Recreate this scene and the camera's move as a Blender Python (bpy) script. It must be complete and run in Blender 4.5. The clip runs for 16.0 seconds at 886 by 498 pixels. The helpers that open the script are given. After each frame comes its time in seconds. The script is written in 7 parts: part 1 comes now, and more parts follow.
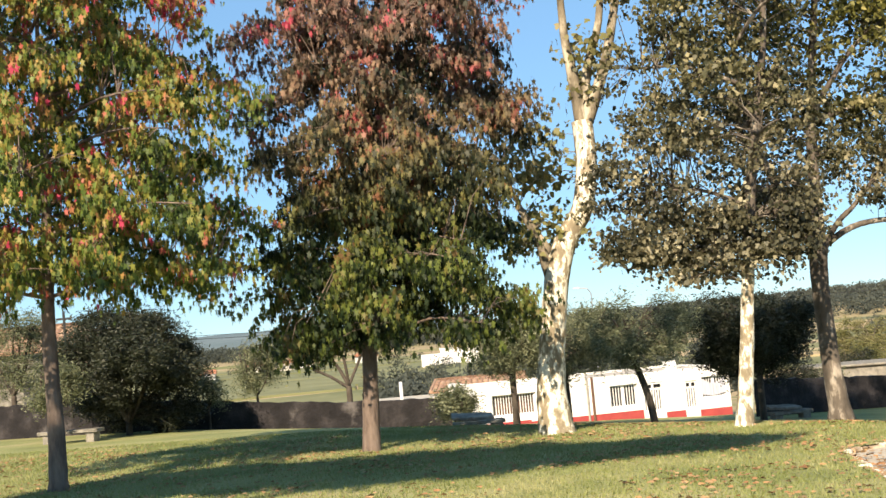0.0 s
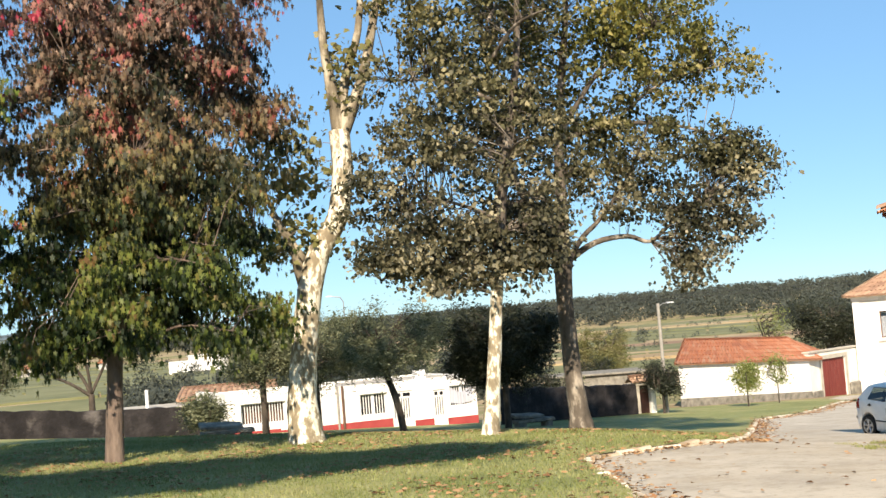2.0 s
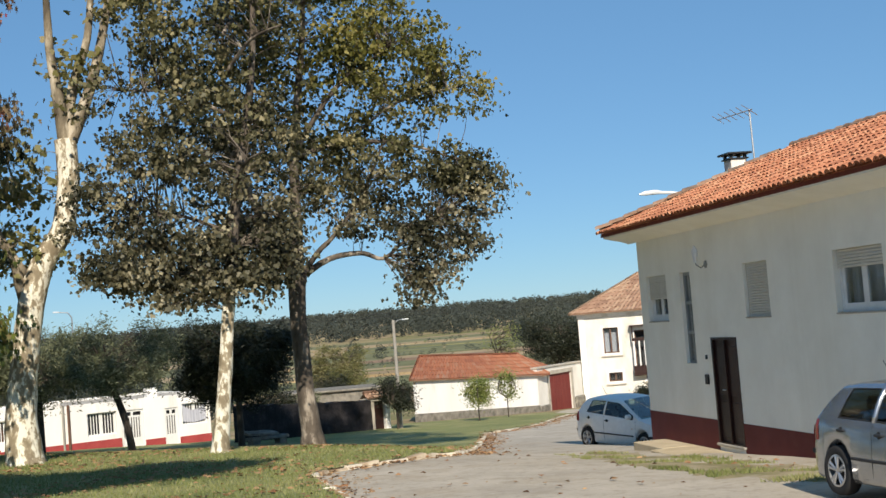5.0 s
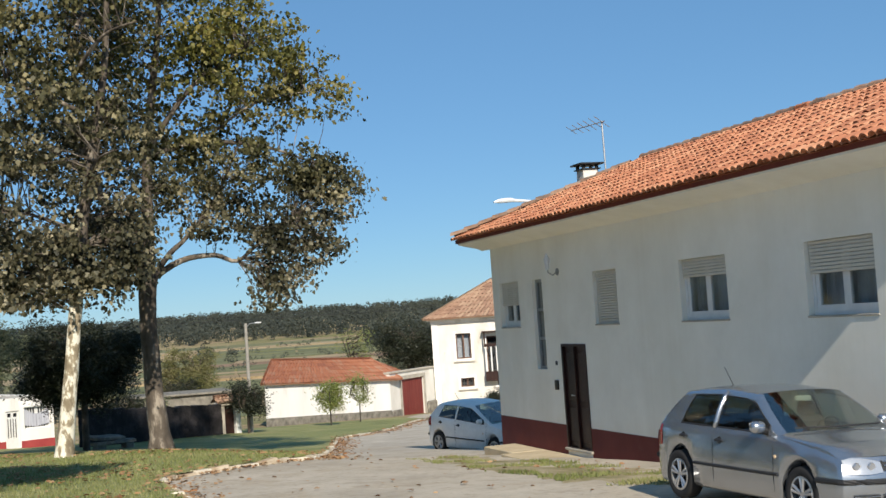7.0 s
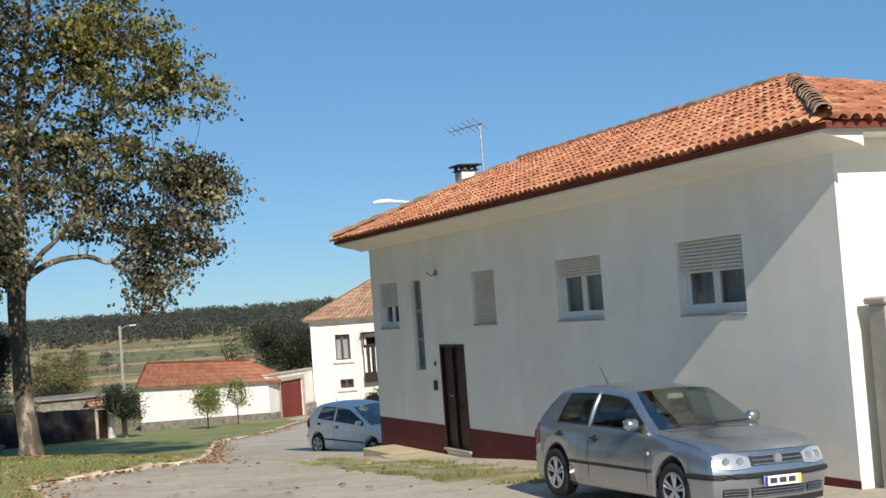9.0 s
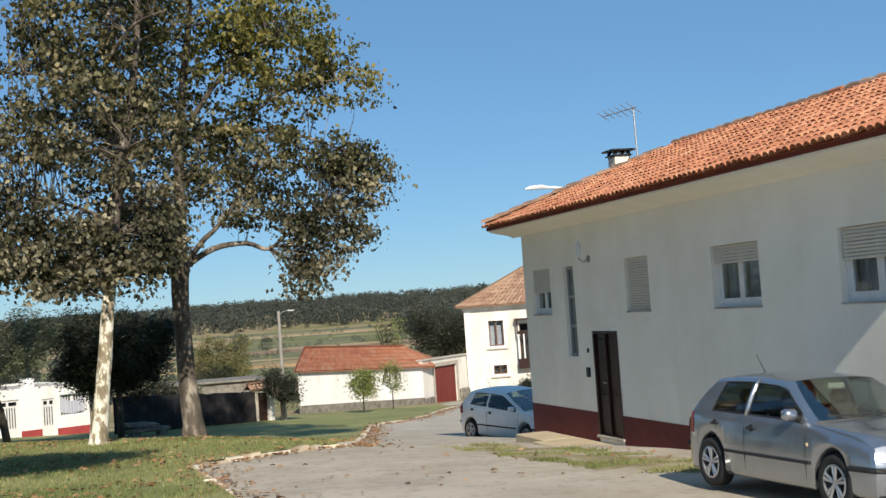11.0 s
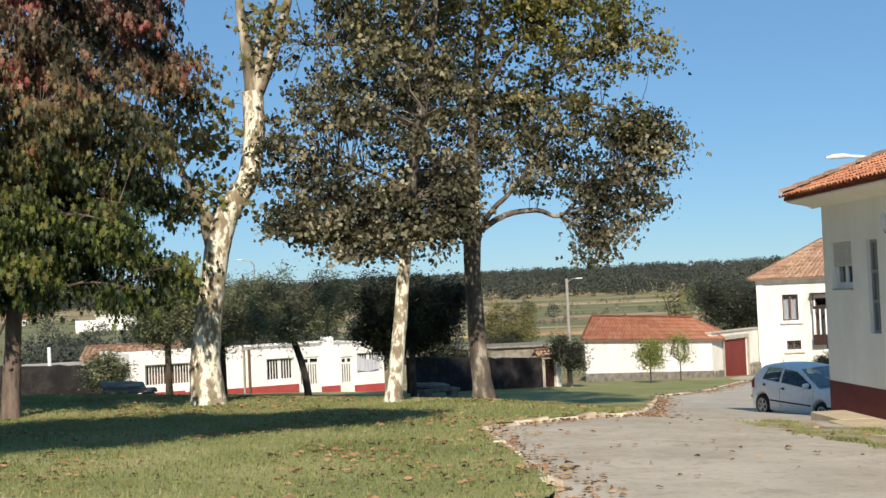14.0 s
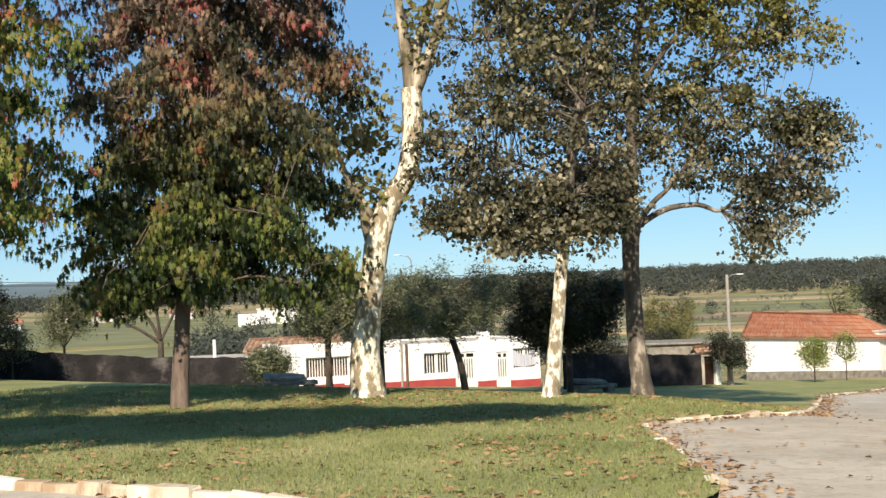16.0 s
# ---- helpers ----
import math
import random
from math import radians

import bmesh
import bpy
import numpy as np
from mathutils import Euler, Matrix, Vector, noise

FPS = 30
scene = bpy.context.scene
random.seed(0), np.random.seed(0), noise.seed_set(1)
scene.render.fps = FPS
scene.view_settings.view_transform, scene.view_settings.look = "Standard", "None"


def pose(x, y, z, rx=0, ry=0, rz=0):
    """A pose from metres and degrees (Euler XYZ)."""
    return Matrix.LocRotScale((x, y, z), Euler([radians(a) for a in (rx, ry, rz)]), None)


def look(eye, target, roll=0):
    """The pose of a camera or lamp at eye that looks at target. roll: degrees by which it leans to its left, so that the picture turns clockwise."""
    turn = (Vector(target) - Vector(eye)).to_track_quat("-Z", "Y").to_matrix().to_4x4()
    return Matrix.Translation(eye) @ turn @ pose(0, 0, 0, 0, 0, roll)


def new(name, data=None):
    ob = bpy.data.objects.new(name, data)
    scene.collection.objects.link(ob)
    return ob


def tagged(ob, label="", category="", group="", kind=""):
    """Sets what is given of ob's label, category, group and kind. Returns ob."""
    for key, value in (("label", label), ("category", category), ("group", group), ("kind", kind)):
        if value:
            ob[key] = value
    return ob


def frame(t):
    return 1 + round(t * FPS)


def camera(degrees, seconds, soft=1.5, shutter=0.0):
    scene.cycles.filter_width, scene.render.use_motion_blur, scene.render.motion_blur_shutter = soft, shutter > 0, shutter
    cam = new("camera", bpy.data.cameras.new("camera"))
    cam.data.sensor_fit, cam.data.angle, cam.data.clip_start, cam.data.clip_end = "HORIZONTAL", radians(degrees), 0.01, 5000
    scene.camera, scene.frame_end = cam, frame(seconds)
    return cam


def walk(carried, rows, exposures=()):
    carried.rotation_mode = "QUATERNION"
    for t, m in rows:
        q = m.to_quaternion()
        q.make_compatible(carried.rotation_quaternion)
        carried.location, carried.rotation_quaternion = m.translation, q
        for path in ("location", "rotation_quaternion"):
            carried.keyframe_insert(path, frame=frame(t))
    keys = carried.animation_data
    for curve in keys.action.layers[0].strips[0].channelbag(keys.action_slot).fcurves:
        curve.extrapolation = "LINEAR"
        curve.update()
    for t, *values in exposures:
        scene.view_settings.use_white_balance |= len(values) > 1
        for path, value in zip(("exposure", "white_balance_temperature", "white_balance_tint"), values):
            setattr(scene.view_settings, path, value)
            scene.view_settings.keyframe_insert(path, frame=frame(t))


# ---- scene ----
cam = camera(38.42, 16.0)
PATH = [
    (0.0, 0.000, 0.000, 2.700, 94.108, 5.093, 0.000),
    (0.5, -0.034, 0.026, 2.708, 93.875, 4.877, -1.723),
    (1.0, -0.079, 0.059, 2.731, 93.806, 4.563, -4.317),
    (1.5, -0.040, 0.109, 2.739, 93.712, 4.493, -8.043),
    (2.0, -0.020, 0.070, 2.735, 93.515, 4.516, -11.194),
    (2.5, 0.058, 0.045, 2.719, 93.148, 4.355, -13.837),
    (3.0, 0.123, 0.003, 2.711, 92.869, 4.340, -16.051),
    (3.5, 0.155, -0.028, 2.694, 92.943, 4.707, -17.738),
    (4.0, 0.152, -0.034, 2.700, 93.195, 4.650, -19.471),
    (6.5, 0.132, -0.053, 2.691, 93.090, 4.128, -27.835),
    (7.0, 0.114, -0.068, 2.692, 93.092, 3.873, -29.478),
    (7.5, 0.095, -0.087, 2.702, 93.058, 4.049, -31.044),
    (8.0, 0.109, -0.089, 2.704, 92.842, 4.237, -32.827),
    (8.2, 0.113, -0.088, 2.703, 92.850, 4.240, -33.490),
    (8.6, 0.122, -0.080, 2.700, 92.800, 4.230, -34.520),
    (9.1, 0.134, -0.070, 2.697, 92.740, 4.220, -34.920),
    (9.7, 0.148, -0.057, 2.694, 92.680, 4.200, -33.720),
    (10.3, 0.163, -0.045, 2.690, 92.630, 4.170, -31.430),
    (10.5, 0.169, -0.041, 2.689, 92.629, 4.162, -30.498),
    (11.0, 0.190, -0.045, 2.688, 92.631, 3.988, -27.969),
    (11.5, 0.222, -0.032, 2.686, 92.617, 4.026, -25.309),
    (12.0, 0.225, -0.058, 2.678, 92.634, 3.650, -22.681),
    (12.5, 0.241, -0.067, 2.677, 92.541, 2.907, -20.285),
    (13.0, 0.227, -0.058, 2.681, 92.325, 2.686, -18.355),
    (13.5, 0.181, -0.051, 2.667, 92.123, 2.318, -16.575),
    (14.0, 0.126, -0.033, 2.671, 91.937, 2.443, -15.095),
    (14.5, 0.082, 0.017, 2.664, 91.874, 2.297, -13.625),
    (15.0, 0.040, 0.002, 2.669, 92.007, 2.477, -11.967),
    (15.5, 0.020, -0.003, 2.673, 92.010, 2.520, -10.011),
    (16.0, 0.057, 0.004, 2.657, 92.020, 2.174, -8.136),
]
EXPOSURES = [(0.0, 1.02, 7650, 13), (1.0, 1.06, 7600, 13), (1.6, 1.0, 7450, 13), (2.4, 0.70, 7150, 12), (3.2, 0.42, 7000, 12), (4.0, 0.28, 6850, 11), (8.0, 0.22, 6550, 10), (10.5, 0.22, 6600, 10), (12.5, 0.23, 6700, 11), (14.0, 0.32, 6800, 11), (15.0, 0.44, 7000, 12), (16.0, 0.58, 7100, 12)]
walk(cam, [(t, pose(*p)) for t, *p in PATH], EXPOSURES)

# ---- world, sun ----
SUN_FROM, SUN_EL = 197.8, 33.9          # azimuth that the sun stands at (0 = ahead, clockwise), elevation
world = bpy.data.worlds.new("sky")
scene.world = world
world.use_nodes = True
wn, wl = world.node_tree.nodes, world.node_tree.links
sky = wn.new("ShaderNodeTexSky")
sky.sky_type = "NISHITA"
sky.sun_disc = False
sky.sun_elevation = radians(SUN_EL)
sky.sun_rotation = radians(SUN_FROM)
sky.air_density, sky.dust_density, sky.ozone_density = 0.85, 0.0, 3.5
wn["Background"].inputs[1].default_value = 0.092
tint = wn.new("ShaderNodeMix")
tint.data_type, tint.blend_type = "RGBA", "MULTIPLY"
tint.inputs[0].default_value = 1.0
tint.inputs[7].default_value = (0.68, 0.88, 1.0, 1)
rich = wn.new("ShaderNodeHueSaturation")
rich.inputs["Saturation"].default_value = 0.95
wl.new(sky.outputs[0], rich.inputs["Color"])
wl.new(rich.outputs[0], tint.inputs[6])
even = wn.new("ShaderNodeMix")      # a flat blue, mixed half in, evens the sky's gradient
even.data_type = "RGBA"
even.inputs[0].default_value = 0.5
even.inputs[7].default_value = (1.25, 3.15, 5.7, 1)
wl.new(tint.outputs[2], even.inputs[6])
wl.new(even.outputs[2], wn["Background"].inputs[0])
sun = new("sun", bpy.data.lights.new("sun", "SUN"))
sun.data.energy, sun.data.angle, sun.data.color = 5.0, radians(0.6), (1.0, 0.91, 0.78)
_a, _e = radians(SUN_FROM), radians(SUN_EL)
sun.matrix_world = look((math.sin(_a) * math.cos(_e) * 50, math.cos(_a) * math.cos(_e) * 50, math.sin(_e) * 50), (0, 0, 0))


# ---- materials ----
def mat(name, ramp, scale=8.0, detail=6.0, rough=0.8, metal=0.0, bump=0.3, bump_scale=40.0, spots=None, island=0.0, rand=0.0, stretch=(1, 1, 1), spec=0.3, depth=0.02):
    """A surface with two scales of noise: ramp is a list of (place, colour); spots is (scale, colour, edge, amount) of
    stains and patches.
    """
    m = bpy.data.materials.new(name)
    m.use_nodes = True
    n, l = m.node_tree.nodes, m.node_tree.links
    b = n["Principled BSDF"]
    b.inputs["Roughness"].default_value = rough
    b.inputs["Metallic"].default_value = metal
    b.inputs["Specular IOR Level"].default_value = spec
    tc = n.new("ShaderNodeTexCoord")
    mp = n.new("ShaderNodeMapping")
    mp.inputs["Scale"].default_value = stretch
    l.new(tc.outputs["Object"], mp.inputs[0])
    no = n.new("ShaderNodeTexNoise")
    no.inputs["Scale"].default_value, no.inputs["Detail"].default_value, no.inputs["Roughness"].default_value = scale, detail, 0.62
    l.new(mp.outputs[0], no.inputs["Vector"])
    cr = n.new("ShaderNodeValToRGB")
    el = cr.color_ramp.elements
    while len(el) < len(ramp):
        el.new(0.5)
    for e, (p, c) in zip(el, ramp):
        e.position, e.color = p, (*c, 1)
    fac = no.outputs["Fac"]
    if island or rand:
        src = n.new("ShaderNodeNewGeometry").outputs["Random Per Island"] if island else n.new("ShaderNodeObjectInfo").outputs["Random"]
        ma = n.new("ShaderNodeMath")
        ma.operation = "MULTIPLY_ADD"
        ma.inputs[1].default_value = island or rand
        l.new(src, ma.inputs[0])
        mb = n.new("ShaderNodeMath")
        mb.operation = "ADD"
        mb.inputs[1].default_value = -0.5 * (island or rand)
        l.new(fac, mb.inputs[0])
        l.new(mb.outputs[0], ma.inputs[2])
        fac = ma.outputs[0]
    l.new(fac, cr.inputs[0])
    col = cr.outputs[0]
    if spots:
        for sc, c, edge, amount, *long_ in spots:
            n2 = n.new("ShaderNodeTexNoise")
            n2.inputs["Scale"].default_value, n2.inputs["Detail"].default_value = sc, 8
            n2.inputs["Roughness"].default_value = 0.65
            if long_:
                m2 = n.new("ShaderNodeMapping")
                m2.inputs["Scale"].default_value = long_[0]
                l.new(tc.outputs["Object"], m2.inputs[0])
                l.new(m2.outputs[0], n2.inputs["Vector"])
            else:
                l.new(mp.outputs[0], n2.inputs["Vector"])
            mr = n.new("ShaderNodeMapRange")
            mr.inputs[1].default_value, mr.inputs[2].default_value, mr.inputs[4].default_value = edge, edge + 0.12, amount
            l.new(n2.outputs["Fac"], mr.inputs[0])
            mx = n.new("ShaderNodeMix")
            mx.data_type = "RGBA"
            l.new(mr.outputs[0], mx.inputs[0])
            l.new(col, mx.inputs[6])
            mx.inputs[7].default_value = (*c, 1)
            col = mx.outputs[2]
    l.new(col, b.inputs["Base Color"])
    if bump:
        n3 = n.new("ShaderNodeTexNoise")
        n3.inputs["Scale"].default_value, n3.inputs["Detail"].default_value = bump_scale, 5
        l.new(mp.outputs[0], n3.inputs["Vector"])
        bp = n.new("ShaderNodeBump")
        bp.inputs["Strength"].default_value, bp.inputs["Distance"].default_value = bump, depth
        l.new(n3.outputs["Fac"], bp.inputs["Height"])
        l.new(bp.outputs[0], b.inputs["Normal"])
    return m


def leaf_mat(name, low, high, z0, z1, patch=0.5, trans=0.27, rough=0.55):
    """Foliage: low and high are lists of colours for the lower and upper crown, mixed leaf by leaf and branch by branch."""
    m = bpy.data.materials.new(name)
    m.use_nodes = True
    n, l = m.node_tree.nodes, m.node_tree.links
    b = n["Principled BSDF"]
    b.inputs["Roughness"].default_value = rough
    b.inputs["Specular IOR Level"].default_value = 0.35
    geo = n.new("ShaderNodeNewGeometry")
    tc = n.new("ShaderNodeTexCoord")
    no = n.new("ShaderNodeTexNoise")
    no.inputs["Scale"].default_value, no.inputs["Detail"].default_value = patch, 2
    l.new(tc.outputs["Object"], no.inputs["Vector"])
    ma = n.new("ShaderNodeMath")
    ma.operation = "MULTIPLY_ADD"
    ma.inputs[1].default_value, ma.inputs[2].default_value = 1.9, -0.62
    l.new(no.outputs["Fac"], ma.inputs[0])
    mb = n.new("ShaderNodeMath")
    mb.operation = "MULTIPLY_ADD"
    mb.inputs[1].default_value = 0.45
    l.new(geo.outputs["Random Per Island"], mb.inputs[0])
    l.new(ma.outputs[0], mb.inputs[2])
    ramps = []
    for cols in (low, high):
        cr = n.new("ShaderNodeValToRGB")
        el = cr.color_ramp.elements
        while len(el) < len(cols):
            el.new(0.5)
        for i, (e, c) in enumerate(zip(el, cols)):
            e.position, e.color = i / (len(cols) - 1), (*c, 1)
        l.new(mb.outputs[0], cr.inputs[0])
        ramps.append(cr)
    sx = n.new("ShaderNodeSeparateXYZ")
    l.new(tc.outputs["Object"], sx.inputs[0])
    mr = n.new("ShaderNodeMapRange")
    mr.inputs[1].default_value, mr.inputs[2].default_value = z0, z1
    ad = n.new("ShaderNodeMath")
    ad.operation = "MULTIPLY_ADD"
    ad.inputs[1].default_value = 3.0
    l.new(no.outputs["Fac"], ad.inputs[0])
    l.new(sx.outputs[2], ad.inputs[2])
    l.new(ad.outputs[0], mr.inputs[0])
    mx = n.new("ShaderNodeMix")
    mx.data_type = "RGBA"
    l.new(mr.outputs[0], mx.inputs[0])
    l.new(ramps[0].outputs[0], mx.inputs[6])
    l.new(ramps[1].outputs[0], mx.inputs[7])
    l.new(mx.outputs[2], b.inputs["Base Color"])
    tr = n.new("ShaderNodeBsdfTranslucent")
    l.new(mx.outputs[2], tr.inputs["Color"])
    sh = n.new("ShaderNodeMixShader")
    sh.inputs[0].default_value = trans
    l.new(b.outputs[0], sh.inputs[1])
    l.new(tr.outputs[0], sh.inputs[2])
    l.new(sh.outputs[0], n["Material Output"].inputs["Surface"])
    return m


def plain(name, c, rough=0.5, metal=0.0, spec=0.4, coat=0.0):
    m = mat(name, [(0.3, tuple(v * 0.88 for v in c)), (0.7, c)], 6, 4, rough, metal, 0.05, 60, spec=spec)
    m.node_tree.nodes["Principled BSDF"].inputs["Coat Weight"].default_value = coat
    return m


def glass_mat(name, tint=(0.6, 0.68, 0.68), rough=0.02, sheen=0.05):
    m = bpy.data.materials.new(name)
    m.use_nodes = True
    n, l = m.node_tree.nodes, m.node_tree.links
    b = n["Principled BSDF"]
    n.remove(b)
    tr, gl = n.new("ShaderNodeBsdfTransparent"), n.new("ShaderNodeBsdfGlossy")
    lw, pw, mx = n.new("ShaderNodeLayerWeight"), n.new("ShaderNodeMath"), n.new("ShaderNodeMixShader")
    tr.inputs["Color"].default_value = (*tint, 1)
    gl.inputs["Roughness"].default_value = rough
    lw.inputs["Blend"].default_value = 0.5
    pw.operation = "POWER"
    pw.inputs[1].default_value = 3.2
    ad = n.new("ShaderNodeMath")
    ad.operation = "MULTIPLY_ADD"
    ad.inputs[1].default_value, ad.inputs[2].default_value = 0.85, sheen
    l.new(lw.outputs["Facing"], pw.inputs[0])
    l.new(pw.outputs[0], ad.inputs[0])
    l.new(ad.outputs[0], mx.inputs[0])
    l.new(tr.outputs[0], mx.inputs[1])
    l.new(gl.outputs[0], mx.inputs[2])
    l.new(mx.outputs[0], n["Material Output"].inputs["Surface"])
    return m


WHITE = mat("white_render", [(0.3, (0.80, 0.775, 0.69)), (0.7, (0.88, 0.86, 0.78))], 1.2, 8, 0.85, 0, 0.25, 60, spots=[(0.55, (0.70, 0.68, 0.60), 0.56, 0.35), (0.42, (0.66, 0.62, 0.50), 0.50, 0.25, (1, 1, 0.06))], depth=0.008)
OLD_WHITE = mat("weathered_white_render", [(0.3, (0.58, 0.555, 0.49)), (0.7, (0.79, 0.77, 0.72))], 0.8, 9, 0.9, 0, 0.35, 30, spots=[(0.5, (0.42, 0.39, 0.32), 0.58, 0.55), (2.2, (0.35, 0.33, 0.28), 0.63, 0.5)], stretch=(1, 1, 0.45))
STAINED_WHITE = mat("stained_white_plaster", [(0.3, (0.72, 0.70, 0.66)), (0.7, (0.85, 0.84, 0.81))], 0.7, 8, 0.9, 0, 0.2, 30, spots=[(0.9, (0.50, 0.46, 0.38), 0.55, 0.55)], stretch=(1, 1, 0.18))
DADO = mat("ox_blood_paint", [(0.3, (0.115, 0.020, 0.018)), (0.7, (0.16, 0.032, 0.026))], 1.5, 8, 0.7, 0, 0.2, 40, spots=[(1.3, (0.2, 0.09, 0.07), 0.62, 0.35)])
RED = mat("red_paint", [(0.3, (0.27, 0.04, 0.042)), (0.7, (0.36, 0.062, 0.058))], 1.5, 7, 0.7, 0, 0.2, 40, spots=[(2.0, (0.45, 0.30, 0.26), 0.62, 0.4)])
TILE = mat("terracotta_tile", [(0.2, (0.30, 0.12, 0.065)), (0.5, (0.50, 0.20, 0.105)), (0.8, (0.62, 0.32, 0.18))], 3.0, 8, 0.85, 0, 0.3, 50, spots=[(4.0, (0.16, 0.10, 0.07), 0.60, 0.6)], rand=0.5)
TILE_J = mat("terracotta_tile_field", [(0.2, (0.30, 0.12, 0.065)), (0.5, (0.50, 0.20, 0.105)), (0.8, (0.62, 0.32, 0.18))], 3.0, 8, 0.85, 0, 0.3, 50, spots=[(4.0, (0.16, 0.10, 0.07), 0.60, 0.6)], island=0.5)
RIDGE_TILE = mat("lichened_ridge_tile", [(0.25, (0.17, 0.12, 0.09)), (0.5, (0.34, 0.20, 0.13)), (0.8, (0.42, 0.33, 0.26))], 4.0, 8, 0.9, 0, 0.3, 50, spots=[(5.0, (0.20, 0.19, 0.16), 0.54, 0.7)], rand=0.4)
OLD_TILE = mat("faded_terracotta", [(0.2, (0.24, 0.14, 0.095)), (0.5, (0.36, 0.22, 0.145)), (0.8, (0.44, 0.31, 0.21))], 1.4, 9, 0.9, 0, 0.3, 30, spots=[(1.2, (0.20, 0.15, 0.10), 0.58, 0.6)], island=0.45)
ORANGE_TILE = mat("orange_terracotta", [(0.2, (0.26, 0.10, 0.06)), (0.5, (0.38, 0.15, 0.08)), (0.8, (0.36, 0.22, 0.15))], 0.6, 9, 0.9, 0, 0.3, 30, spots=[(0.35, (0.30, 0.17, 0.11), 0.55, 0.6)], island=0.35)
FASCIA = mat("dark_red_fascia", [(0.3, (0.13, 0.03, 0.022)), (0.7, (0.19, 0.045, 0.03))], 4, 5, 0.6)
STONE = mat("limestone_edging", [(0.25, (0.34, 0.24, 0.15)), (0.5, (0.58, 0.50, 0.38)), (0.8, (0.72, 0.67, 0.56))], 2.0, 8, 0.9, 0, 0.5, 25, rand=0.55)
STONE_J = mat("limestone_edging_far", [(0.25, (0.30, 0.24, 0.17)), (0.5, (0.50, 0.45, 0.36)), (0.8, (0.62, 0.58, 0.50))], 2.0, 8, 0.9, 0, 0.5, 25, island=0.5)
# Tree shade is put into the dark ramp, light dapples into the spots.
DARK_WALL = mat("shaded_rubble_wall", [(0.25, (0.008, 0.0075, 0.008)), (0.5, (0.019, 0.017, 0.018)), (0.8, (0.065, 0.057, 0.057))], 1.3, 9, 0.95, 0, 0.7, 9, spots=[(0.55, (0.20, 0.18, 0.17), 0.60, 0.55)], depth=0.06)
CONCRETE = mat("aged_concrete", [(0.3, (0.34, 0.31, 0.26)), (0.7, (0.50, 0.46, 0.39))], 2.0, 9, 0.9, 0, 0.4, 40, spots=[(1.5, (0.25, 0.22, 0.15), 0.58, 0.5)])
BENCH_STONE = mat("lichen_bench_stone", [(0.3, (0.10, 0.095, 0.08)), (0.7, (0.30, 0.275, 0.23))], 3.0, 9, 0.95, 0, 0.5, 30)
LAMINATE = plain("roller_shutter_plastic", (0.62, 0.59, 0.51), 0.55)
FRAME_W = plain("white_window_frame", (0.74, 0.74, 0.72), 0.4)
ALU = plain("grey_aluminium", (0.33, 0.34, 0.34), 0.4, 0.6)
DARK_WOOD = mat("dark_varnished_wood", [(0.3, (0.012, 0.006, 0.005)), (0.7, (0.045, 0.018, 0.014))], 3, 6, 0.45, 0, 0.2, 30, stretch=(1, 1, 0.15))
RED_WOOD = mat("dark_red_gate_paint", [(0.3, (0.13, 0.020, 0.018)), (0.7, (0.19, 0.035, 0.028))], 2, 6, 0.7, 0, 0.2, 20, stretch=(3, 3, 0.3))
BROWN_WOOD = mat("brown_painted_wood", [(0.3, (0.09, 0.05, 0.035)), (0.7, (0.16, 0.09, 0.06))], 3, 6, 0.6)
CURTAIN = mat("pale_curtain", [(0.3, (0.30, 0.31, 0.36)), (0.7, (0.52, 0.53, 0.58))], 9, 4, 0.9, 0, 0, stretch=(1, 1, 0.05))
# Darkness of unlit rooms, put into the colour of backings and far windows.
DIM = plain("unlit_room_dark", (0.05, 0.05, 0.055), 0.9)
PANE = glass_mat("window_glass", (0.85, 0.88, 0.88))
BLACK = plain("black_metal", (0.02, 0.02, 0.02), 0.5)
STEEL = plain("galvanised_steel", (0.45, 0.46, 0.47), 0.4, 0.7)
LAMP_WHITE = plain("pale_lamp_housing", (0.75, 0.76, 0.77), 0.35)
POLE_M = mat("grey_concrete_pole", [(0.3, (0.25, 0.23, 0.20)), (0.7, (0.36, 0.34, 0.30))], 3, 6, 0.9)
PALE_PLASTER = plain("bare_white_plaster", (0.72, 0.71, 0.68), 0.9)
SILVER = plain("silver_car_paint", (0.40, 0.43, 0.47), 0.27, 0.85, 0.5, 0.7)
CAR_WHITE = plain("white_car_paint", (0.88, 0.865, 0.83), 0.40, 0.0, 0.3, 0.05)
TYRE = plain("tyre_rubber", (0.02, 0.02, 0.021), 0.85)
RIM = plain("alloy_rim", (0.55, 0.56, 0.58), 0.3, 0.8)
TRIM_B = plain("black_plastic_trim", (0.02, 0.021, 0.023), 0.6)
CAR_GLASS = glass_mat("car_glass", (0.28, 0.33, 0.31))
SCREEN_GLASS = glass_mat("windscreen_glass", (0.62, 0.78, 0.68), 0.03, 0.24)
SEAT_M = plain("dark_seat_fabric", (0.03, 0.032, 0.04), 0.9)
LENS_M = plain("clear_lens", (0.62, 0.64, 0.66), 0.15, 0.6, 0.6)
TAIL_M = plain("red_tail_lens", (0.30, 0.02, 0.02), 0.2)
PLATE_M = plain("pale_plate", (0.78, 0.79, 0.80), 0.5)
PLATE_B = plain("blue_plate_band", (0.02, 0.06, 0.40), 0.5)
PLATE_Y = plain("yellow_plate_band", (0.75, 0.60, 0.08), 0.5)
